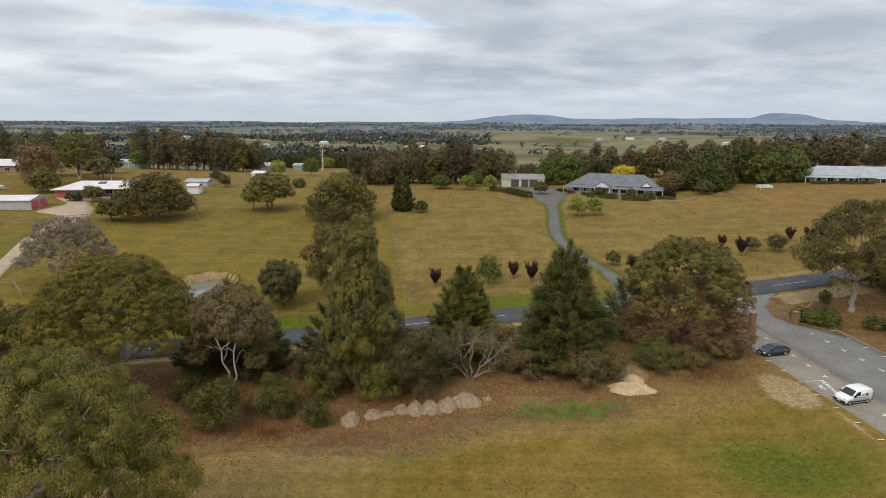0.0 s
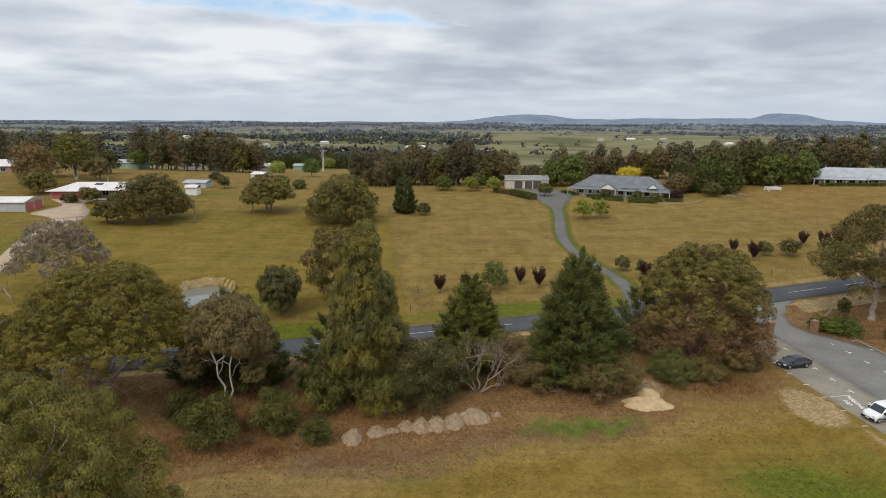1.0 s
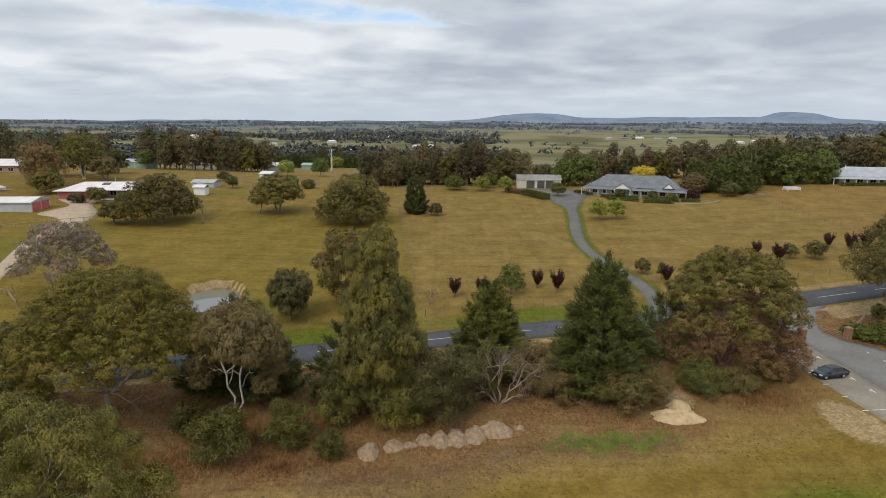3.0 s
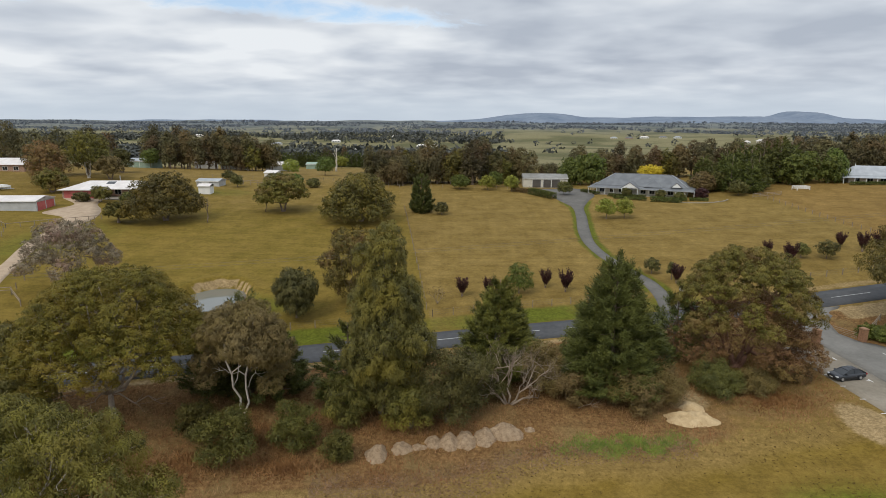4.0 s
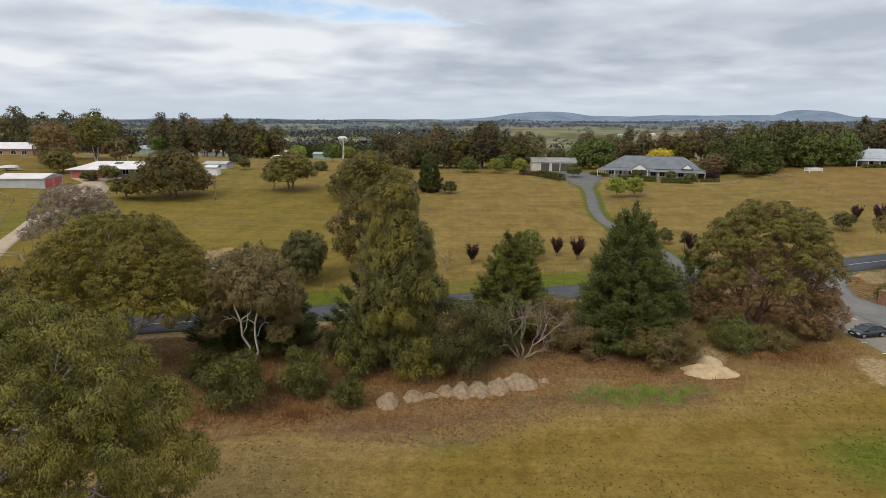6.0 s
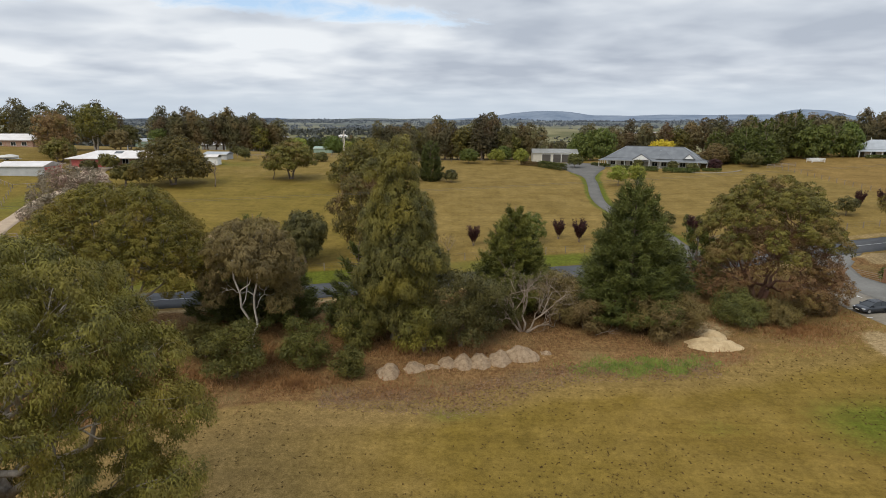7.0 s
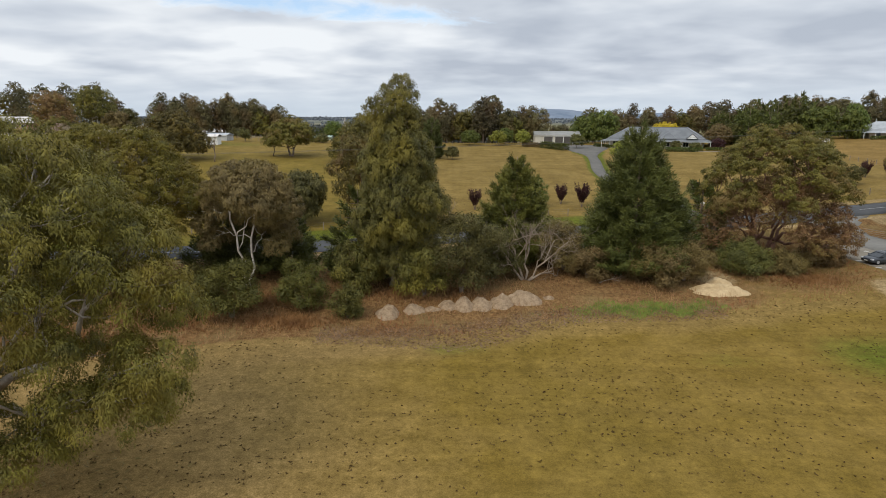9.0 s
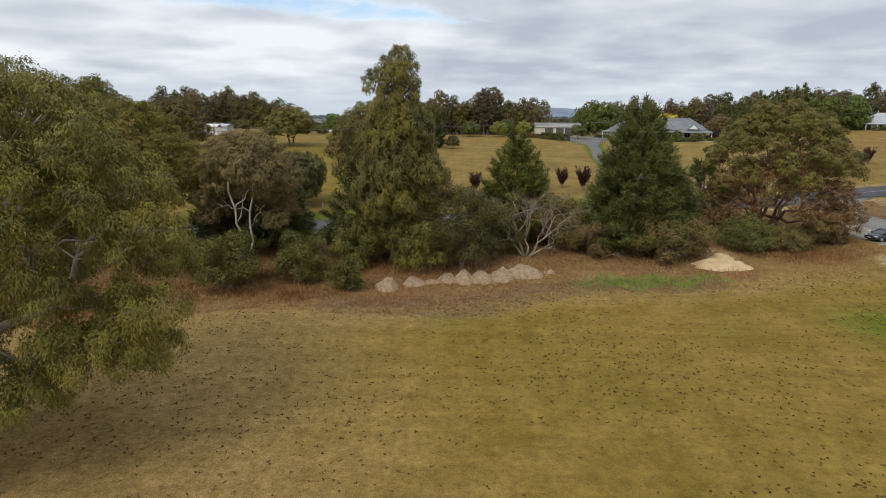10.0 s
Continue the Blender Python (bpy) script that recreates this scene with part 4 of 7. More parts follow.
    lobes += [(-1.9, 0, 18.2, 0.8, 1.2), (0.9, 0.2, 20.4, 1.1, 1.3), (1.9, -0.3, 18.8, 0.9, 1.4), (-0.5, 0.4, 19.4, 0.9, 1.3)]
    tree("tall_gum_tree", -10.6, 68.0, trunk_mesh("trunk", rng, M_GUMBARK, 11.5, 0.34, lobes, 3, (0.4, 0), 2, 0.45, -0.3),
         crown_mesh("crown", rng, lobes, 10000, 14, 0.20, 0.23, 0.085, M_TALL, "droop", 0.5, -0.5, 0.45, squash=1.2, core=0.03), "tall dense gum tree with drooping olive-green leaves")
    # the bronze tree by the car park: olive tops over older reddish-brown leaves
    tops = heap(rng, 60, 0.4, 0, 6.0, 15.6, 8.5, 1.2, True, 0.8)
    low = heap(rng, 60, 0.9, 0, 1.8, 9.5, 8.8, 1.25, True, 0.85) + heap(rng, 12, 6.2, -2.0, 1.0, 4.0, 3.2, 1.0)
    t = tree("bronze_tree", 34.0, 80.0, trunk_mesh("trunk", rng, M_REDBARK, 2.2, 0.42, tops + low, 4, (0, 0), 3, 0.6, 0.5),
             crown_mesh("crown", rng, tops, 6200, 13, 0.16, 0.21, 0.11, M_MYRTLE, "out", 0.55, -0.4, 0.5, core=0.01), "broad red-barked tree with bronze-green leaves")
    part("lower_leaves", crown_mesh("lower_leaves", rng, low, 3800, 12, 0.16, 0.22, 0.11, M_BRONZE, "out", 0.6, -0.6, 0.42, core=0.01), t, "older reddish-brown leaves")
    # the open gum by the car park entrance
    lobes = heap(rng, 48, 1.5, 0.5, 7.5, 18.0, 10.2, 1.6, True, 0.7) + heap(rng, 8, -2, 0, 5.5, 9.5, 6.5, 1.5, True, 0.6)
    tree("gum_tree", 67.6, 92.4, trunk_mesh("trunk", rng, M_GUMBARK, 5.0, 0.5, lobes, 1, (0.1, 0), 3, 0.4, 0.8),
         crown_mesh("crown", rng, lobes, 4400, 10, 0.22, 0.32, 0.11, M_TALL, "droop", 0.55, -0.6, 0.5), "open-crowned gum tree with pale trunk beside the car park")
    # two trees across the road
    for x, y, hh, r, m, what in ((-27.2, 94.6, 8.2, 3.1, M_BUSH, "rounded grey-olive tree beside the farm dam"), (-19.6, 99.5, 13.6, 4.6, M_MYRTLE, "dark brownish gum tree behind the road fence")):
        lobes = heap(rng, 18, 0, 0, 2.0, hh - 1.2, r, 1.45)
        tree("gum_tree", x, y, trunk_mesh("trunk", rng, M_BARK, 2.2, 0.2, lobes), crown_mesh("crown", rng, lobes, 1500, 10, 0.3, 0.36, 0.12, m, "droop", 0.45), what)
    # darker trees east of the car park
    for x, y, hh, r in ((80.5, 96.5, 10.5, 4.6), (87.5, 92.0, 11.5, 5.0), (90.0, 101.0, 10.0, 4.6), (77.0, 101.5, 7.0, 3.2)):
        lobes = heap(rng, 16, 0, 0, 1.8, hh - 1.4, r, 1.6)
        tree("gum_tree", x, y, trunk_mesh("trunk", rng, M_BARK, 2.4, 0.24, lobes), crown_mesh("crown", rng, lobes, 1000, 9, 0.3, 0.36, 0.14, M_GUM, "droop", 0.45), "dark gum tree beyond the car park garden", "tree", "gums beyond car park")
    # the silvery tree by the gravel drive
    lobes = heap(rng, 26, 0, 0, 3.4, 11.4, 6.9, 1.6, True, 0.8)
    tree("silver_tree", -67.2, 102.0, trunk_mesh("trunk", rng, M_BARK, 3.0, 0.3, lobes, 2), crown_mesh("crown", rng, lobes, 2500, 9, 0.26, 0.30, 0.14, M_SILVER, "out", 0.4, -0.7, 0.5, core=0), "silvery-grey tree with pinkish blossom beside the gravel drive")


large_trees()


def conifer(rng, hh, r, mat, sprays, each, length, width, reach=1.0, lift=0.5, foot=0.06, power=0.85):
    """A conifer's trunk and crown: whorled boughs, each ending in up-swept sprays."""
    boughs = max(60, sprays // 19)
    pick = rng.integers(0, boughs, sprays)
    f = (foot + (1 - foot) * (1 - np.sqrt(1 - (np.arange(boughs) + rng.random(boughs)) / boughs * 0.995)))[pick]
    a = (np.arange(boughs) * 2.399963 + rng.normal(size=boughs) * 0.2)[pick]
    long = rng.uniform(0.8, 1.12, boughs)[pick]
    f = np.clip(f + rng.normal(size=sprays) * 0.012, foot, 0.999)
    a = a + rng.normal(size=sprays) * 0.20 / (1 + 2.2 * (1 - f))
    lump = long * (1 + 0.10 * np.sin(5 * a + 9 * f))
    rr = r * (1 - f) ** power * lump * np.minimum(1, 0.84 + (f - foot) * 3.0)
    deep = 1 - 0.55 * rng.random(sprays) ** 2.2
    s = np.stack([np.cos(a) * rr * deep, np.sin(a) * rr * deep, hh * f - 0.10 * rr + 2.6 * np.maximum(0, deep - 0.62) * (1 - 0.6 * f)], 1)
    axis = unit(np.stack([np.cos(a), np.sin(a), np.full(sprays, lift)], 1) + rng.normal(size=(sprays, 3)) * 0.22 + np.stack([0 * f, 0 * f, 1.6 * f**3], 1))
    t = rng.uniform(-0.75, 0.35, (sprays, each, 1)) * reach
    p = (s[:, None] + axis[:, None] * t + rng.normal(size=(sprays, each, 3)) * 0.11 * reach).reshape(-1, 3)
    d = np.repeat(axis, each, 0) + rng.normal(size=p.shape) * 0.45
    crown = leaf_mesh("crown", p, d, length, width, mat, rng, np.repeat(np.stack([np.cos(a), np.sin(a), 0 * a + 1.1], 1), each, 0), False, 0.4)
    sh = Shape()
    limb(sh, rng, (0, 0, -0.4), (0, 0, hh * 0.96), 0.045 * r + 0.13, 0.03, 0, 8, 8, 0.006)
    for k in range(46 if sprays > 500 else 14):
        u = foot + (0.9 - foot) * k / 46
        b = k * 2.4
        q = r * (1 - u) ** power * 0.78
        limb(sh, rng, (0, 0, hh * u), (q * math.cos(b), q * math.sin(b), hh * u + q * 0.16), 0.05, 0.012, 0.03, 4, 3, 0.02)
    return sh.mesh("trunk", M_BARK, True), crown


def conifers():
    rng = np.random.default_rng(23)
    tree("pine_tree", 16.4, 74.4, *conifer(rng, 17.0, 6.9, M_PINE, 7000, 16, 0.46, 0.085, 1.1, 0.5, 0.04, 0.72), "dense dark-green conical pine tree on bank")
    tree("cypress_tree", 3.0, 77.3, *conifer(rng, 12.8, 5.9, M_CYPRESS, 4800, 16, 0.42, 0.095, 1.0, 0.5, 0.05, 0.80), "olive-green conical cypress beside the road")
    tree("pine_tree", -26.9, 72.2, *conifer(rng, 13.2, 5.9, M_PINE, 1700, 11, 0.5, 0.11, 1.2, 0.4, 0.06, 0.7), "dark-green pine tree behind white-stemmed gum")
    tree("pine_tree", -31.6, 72.6, *conifer(rng, 6.4, 3.6, M_PINE, 800, 11, 0.5, 0.11, 1.1, 0.4, 0.05, 0.6), "low spreading dark-green pine tree on roadside bank")
    tree("pine_tree", -23.2, 72.0, *conifer(rng, 8.6, 4.3, M_PINE, 1000, 11, 0.5, 0.11, 1.1, 0.4, 0.06, 0.7), "low dark-green pine tree on roadside bank")
    tree("pine_tree", 27.4, 83.5, *conifer(rng, 9.2, 4.6, M_PINE, 1000, 11, 0.5, 0.11, 1.1, 0.4, 0.05, 0.6), "low dark-green pine tree beside bronze tree")
    tree("pine_tree", -14.6, 69.6, *conifer(rng, 10.5, 4.4, M_PINE, 1200, 11, 0.5, 0.11, 1.1, 0.4, 0.05, 0.6), "dark-green pine tree behind the tall gum")
    tree("conifer", -11.8, 171.5, *conifer(rng, 11.6, 3.5, M_HEDGE, 2400, 10, 0.42, 0.14, 0.8, 0.9, 0.02, 0.40), "dense upright dark-green conifer in the paddock")
    # scrub along the bank
    for x, y, hh, r, m, what in (
        (-3.4, 66.6, 9.0, 3.9, M_BUSH, "dense dull-green shrub beneath the gum trees"), (0.2, 70.5, 6.0, 2.8, M_BUSH, "dull-green shrub beside the dead tree"),
        (-7.2, 65.4, 5.0, 2.6, M_GUM, "olive-green sapling gum beneath tall gum"), (-14.2, 66.2, 5.5, 2.6, M_GUM, "drooping olive sapling beside tall gum"),
        (17.8, 69.6, 4.4, 3.0, M_BROWNBUSH, "brownish-green scrub beneath the pine tree"), (21.0, 70.6, 3.8, 2.4, M_BROWNBUSH, "brownish scrub beside the sand heap"),
        (28.4, 73.0, 3.6, 2.7, M_BUSH, "grey-green shrub beneath the bronze tree"), (33.4, 73.6, 2.0, 2.2, M_BROWNBUSH, "low brown scrub on the dry bank"), (39.0, 77.0, 1.9, 2.2, M_BROWNBUSH, "low brown scrub beside the car park"),
        (8.4, 73.6, 5.2, 3.0, M_BROWNBUSH, "brown scrub behind the dead tree"), (10.6, 71.2, 3.4, 2.2, M_BROWNBUSH, "low brown scrub on the bank"),
        (-14.0, 60.0, 2.9, 1.35, M_DARKBUSH, "small rounded green bush at the lawn edge"), (-24.9, 59.3, 5.6, 2.6, M_DARKBUSH, "leafy dark-green bush at the lawn edge"),
        (-18.8, 61.8, 4.6, 2.2, M_DARKBUSH, "dull-green bush beneath white-stemmed gum"), (-29.4, 63.4, 4.0, 2.2, M_DARKBUSH, "dark-green bush on the bank"),
    ):
        lobes = [(cx + rng.normal() * 0.16 * r, cy + rng.normal() * 0.16 * r, cz + rng.normal() * 0.06 * hh, q, u) for cx, cy, cz, q, u in heap(rng, 18, 0, 0, hh * 0.18, hh * 0.86, r, r * 0.33)]
        tree("bush", x, y, trunk_mesh("trunk", rng, M_BARK, hh * 0.2, 0.06 + 0.01 * hh, lobes, 2, (0, 0), 1, 0.15),
             crown_mesh("crown", rng, lobes, int(220 + 120 * r * r), 10, 0.5, 0.22, 0.09, m, "out" if m is not M_GUM else "droop", 0.35, -0.75, 0.34), what, "bush", "bushes on the bank")


conifers()


def dead_tree():
    rng = np.random.default_rng(31)
    s = Shape()

    def grow(a, d, ln, r, depth):
        b = a + d * ln
        path = limb(s, rng, a, b, r, r * 0.55, -0.04, 6 if depth > 2 else 3, 4, 0.05)
        if depth == 0:
            return
        for _ in range(3 if depth > 1 else 2):
            q = d * 0.75 + rng.normal(size=3) * 0.5 + np.array((0, 0, 0.2))
            grow(np.array(path[rng.integers(2, 5)]), q / np.linalg.norm(q), ln * rng.uniform(0.55, 0.8), r * 0.5, depth - 1)

    for d, ln in (((-0.38, 0.0, 1.0), 4.6), ((0.1, 0.1, 1.0), 3.8), ((0.65, -0.1, 0.8), 3.8), ((0.95, -0.25, 0.55), 3.0), ((-0.7, -0.1, 0.9), 3.0)):
        d = np.array(d) / np.linalg.norm(d)
        grow(np.array((d[0] * 0.3, d[1] * 0.3, -0.2)), d, ln, 0.15, 5)
    t = thing("dead_tree", pose(3.6, 70.2, lz(3.6, 70.2)), "bare silver-grey dead tree with forked limbs", "tree")
    part("trunk", s.mesh("trunk", M_DEADWOOD, True), t)
    # a fallen bare bough and a leafless sapling across the road
    s = Shape()
    grow(np.array((0, 0, 0.1)), np.array((0.95, 0.1, 0.28)), 1.4, 0.06, 3)
    t = thing("fallen_bough", pose(11.5, 69.4, lz(11.5, 69.4)), "fallen bare grey bough lying on the bank", "branch")
    part("trunk", s.mesh("trunk", M_DEADWOOD, True), t)
    s = Shape()
    for d in ((-0.4, 0, 0.8), (0.5, 0.1, 0.8), (0, 0, 1.0)):
        grow(np.array((0, 0, 0.0)), np.array(d), 1.2, 0.05, 3)
    t = thing("bare_sapling", pose(-5.4, 100.2, lz(-5.4, 100.2)), "thin nearly leafless sapling in dry grass", "tree")
    part("trunk", s.mesh("trunk", M_DEADWOOD, True), t)
    p = rng.normal(size=(160, 3)) * (0.9, 0.7, 0.6) + (0, 0, 2.0)
    part("crown", leaf_mesh("crown", p, rng.normal(size=(160, 3)), 0.25, 0.12, M_BROWNBUSH, rng), t)


dead_tree()


def paddock_trees():
    rng = np.random.default_rng(41)
    # spreading trees in the paddocks
    for x, y, hh, r, z0, m, mode, n, what in (
        (-75.6, 153.0, 11.8, 9.0, 2.2, M_GUM, True, 34, "broad dark-green spreading tree in the paddock"),
        (-85.4, 149.0, 6.0, 3.5, 1.8, M_GUM, True, 12, "small dark-green tree beside the spreading tree"),
        (-50.2, 168.6, 10.8, 6.8, 3.2, M_MYRTLE, True, 26, "rounded open-branched tree standing in the paddock"),
        (-27.2, 160.0, 12.2, 9.6, 1.6, M_GUM, True, 34, "wide dark-green tree in the dry paddock")):
        lobes = heap(rng, n, 0, 0, z0, hh - 1.2, r * 0.92, r * 0.24, mode, 0.85) + heap(rng, n // 2, 0, 0, z0, hh * 0.6, r * 0.7, r * 0.22, mode, 0.8)
        tree("paddock_tree", x, y, trunk_mesh("trunk", rng, M_BARK, z0 * 0.8, 0.35, lobes, 2 if r > 5 else 1, (0, 0), 2, 0.4, 0.8),
             crown_mesh("crown", rng, lobes, 560 + int(r * r * 27), 8, 0.28, 0.42, 0.22, m, "out", 0.4, -0.6, 0.75), what, "tree", "paddock trees")
    # the dense trees behind the brick house and its garage
    for x, y, hh, r, z0, m, n, what in ((-133.0, 194.0, 14.2, 6.2, 1.6, M_BRONZE, 30, "dense brown-olive tree behind the garage"), (-125.5, 184.5, 7.2, 4.8, 1.0, M_MYRTLE, 18, "low dense brown-olive tree behind garage"), (-133.5, 216.0, 16.0, 7.4, 5.0, M_GUM, 30, "tall pale-limbed gum behind brick house"), (-124.5, 214.0, 8.5, 4.6, 1.6, M_ASH, 18, "dense brownish tree behind brick house"), (-135.5, 241.0, 9.5, 4.4, 1.4, M_BUSH, 16, "soft grey-green tree on the grass")):
        lobes = heap(rng, n, 0, 0, z0 + 1, hh - 1.2, r * 0.95, r * 0.26, False, 0.9) + heap(rng, n // 2, 0, 0, hh * 0.5, hh - 1.2, r * 0.8, r * 0.26, True, 0.8)
        tree("house_tree", x, y, trunk_mesh("trunk", rng, M_PALEBARK if z0 > 4 else M_BARK, z0, 0.3, lobes, 2, (0, 0), 1, 0.4, 0.5),
             crown_mesh("crown", rng, lobes, 350 + int(r * r * 20), 8, 0.3, 0.5, 0.22, m, "out", 0.4, -0.6, 0.8), what, "tree", "trees behind brick house")
    # the small dead stems beside them
    for x, y, hh in ((-64.6, 152.0, 7.0), (-54.6, 167.2, 6.5)):
        s = Shape()
        top = limb(s, rng, (0, 0, -0.3), (0.3, 0, hh * 0.6), 0.16, 0.08, 0, 6, 5, 0.03)
        for k in range(9):
            limb(s, rng, top[3 + k % 3], (rng.normal() * 1.2, rng.normal() * 1.2, hh * rng.uniform(0.6, 1.0)), 0.06, 0.015, 0, 4, 3, 0.06)
        t = thing("bare_tree", pose(x, y, lz(x, y)), "thin bare tree in the paddock", "tree")
        part("trunk", s.mesh("trunk", M_BARK, True), t)
    # ornamental trees along the road fence
    lobes = heap(rng, 9, 0, 0, 1.3, 3.2, 1.0, 0.5)
    plum_t = trunk_mesh("trunk", rng, M_BARK, 0.7, 0.06, lobes, 3, (0, 0), 2, 0.1)
    p_, a_ = [], []
    for k in range(420):
        a, u = rng.random() * math.tau, rng.random() ** 0.7
        rr = (0.12 + 1.15 * u**0.8) * rng.uniform(0.35, 1.0)
        base = np.array((rr * math.cos(a), rr * math.sin(a), 0.6 + 2.3 * u + 0.5 * (math.sin(3 * a) + math.sin(7 * a)) * u * u))
        d = np.array((0.42 * math.cos(a), 0.42 * math.sin(a), 1.0))
        for j in range(5):
            p_.append(base + d * 0.14 * j + rng.normal(size=3) * 0.07)
            a_.append(d + rng.normal(size=3) * 0.5)
    plum_c = leaf_mesh("crown", np.array(p_), np.array(a_), 0.26, 0.13, M_PLUM, rng)
    first = None
    for x, y, s in ((-1.3, 103.6, 0.86), (3.2, 104.2, 0.8), (13.5, 108.0, 0.86), (16.7, 106.0, 1.0), (37.4, 110.4, 0.9), (63.4, 121.2, 1.05), (61.8, 126.8, 0.8), (79.1, 130.8, 0.85), (81.4, 127.2, 1.05), (84.8, 127.5, 1.1)):
        m = pose(x, y, lz(x, y), 0, 0, x * 37 % 360)
        if first is None:
            first = tree("plum_tree", x, y, plum_t, plum_c, "small vase-shaped plum tree with dark-red leaves", "tree", "plum trees by the road")
        ob = first if x == -1.3 else copy_thing(first, m)
        ob.scale = (s, s, s)
    for x, y, hh, r, m, what in ((8.5, 105.2, 5.2, 2.25, M_GREEN, "small round bright-green tree by the road fence"), (34.8, 116.2, 3.0, 1.4, M_BUSH, "small open green tree in dry grass"), (37.2, 112.5, 3.6, 0.8, M_BUSH, "narrow small green tree by road fence"),
                                 (71.8, 123.4, 3.7, 1.8, M_BUSH, "small spreading green tree by road fence"), (67.4, 124.5, 3.0, 1.4, M_BUSH, "small green tree between plum trees"),
                                 (-6.1, 168.6, 3.4, 1.8, M_BUSH, "small round green tree in the paddock"), (38.1, 164.0, 5.6, 2.3, M_LIME, "small lime-green tree by the driveway"), (43.0, 164.4, 5.4, 2.3, M_LIME, "small lime-green tree in front of house"),
                                 (33.4, 200.6, 4.4, 2.2, M_BUSH, "clipped round tree in the driveway circle"), (69.5, 226.0, 6.3, 4.2, M_YELLOW, "bright golden-yellow tree behind the house"),
                                 (-0.8, 214.0, 4.6, 3.2, M_GREEN, "wide low green tree at the paddock edge"), (9.0, 212.0, 5.0, 2.6, M_LIME, "pale green weeping tree at paddock edge"), (17.0, 209.0, 5.2, 2.3, M_LIME, "slender pale green tree at paddock edge"), (12.0, 220.0, 5.4, 2.6, M_GREEN, "small green tree at the paddock edge"),
                                 (86.0, 192.0, 4.6, 2.6, M_BUSH, "rounded green bush beside the garden"), (78.0, 200.0, 6.0, 4.2, M_BROWNBUSH, "brownish shrub beside the house"), (83.0, 203.0, 6.5, 4.0, M_BUSH, "dull-green shrub beside the house"),
                                 (74.0, 190.5, 2.6, 2.0, M_PLUM, "dark-red shrub in the house garden"), (62.0, 192.0, 2.4, 1.4, M_BUSH, "green shrub in the house garden"), (52.5, 196.0, 2.4, 1.5, M_BUSH, "green shrub in front of verandah"), (66.5, 188.5, 1.8, 1.4, M_BUSH, "clipped green shrub in the garden"),
                                 (-103.4, 172.5, 4.2, 2.5, M_GUM, "rounded olive tree in front of brick house"), (-109.0, 172.4, 2.3, 1.9, M_BUSH, "clipped round green shrub beside the gravel"), (-97.0, 174.5, 2.2, 1.8, M_BUSH, "low shrub in front of brick house"),
                                 (-76.5, 206.0, 4.2, 2.0, M_BUSH, "dark-green shrub beside the white shed"), (-66.0, 215.0, 3.0, 4.0, M_BUSH, "sprawling green shrub in the yard"), (-60.0, 214.0, 3.2, 3.4, M_GREEN, "sprawling green shrub in the yard"), (-52.0, 212.0, 2.6, 2.2, M_BUSH, "low green shrub in the yard"), (-87.0, 226.0, 3.0, 2.0, M_BUSH, "small green shrub on the grass"),
                                 (-144.5, 281.0, 9.0, 4.2, M_GREEN, "bright-green tree beside the green shed"), (-73.0, 262.0, 6.0, 3.6, M_LIME, "lime-green shrub behind the yard"), (-60.0, 268.0, 8.0, 4.0, M_GREEN, "green tree behind the yard"), (-74.0, 380.0, 7.5, 4.0, M_LIME, "lime-green shrub near the far shed"),
                                 (60.6, 88.0, 1.7, 2.3, M_GREEN, "leafy green shrub beside brick pillar"), (58.0, 89.2, 1.5, 1.9, M_GREEN, "leafy green shrub beside brick pillar"), (69.0, 84.5, 2.2, 1.5, M_BUSH, "small shrub in garden bed"), (71.0, 80.5, 3.6, 2.2, M_GREEN, "bright-green small tree in garden bed"), (66.4, 86.0, 2.0, 1.2, M_BUSH, "small shrub in garden bed"), (63.2, 92.6, 3.8, 0.8, M_BUSH, "narrow upright shrub beside the fence"), (67.5, 78.0, 1.6, 1.3, M_BROWNBUSH, "small brown shrub in garden bed")):
        lobes = heap(rng, 13, 0, 0, hh * 0.34, hh * 0.84, r * 0.92, r * 0.46)
        leaf = 0.24 if y < 130 else 0.42
        tree("small_tree" if hh > 3 else "shrub", x, y, trunk_mesh("trunk", rng, M_BARK, hh * 0.3, 0.05 + 0.012 * hh, lobes, 1, (0, 0), 1),
             crown_mesh("crown", rng, lobes, int(110 + (80 if y < 130 else 32) * r * r), 8, 0.2 + (0.1 if y > 130 else 0), leaf, leaf * 0.5, m, "out", 0.35, -0.7, min(0.55, 0.24 * r)), what, "tree" if hh > 3 else "shrub")


paddock_trees()


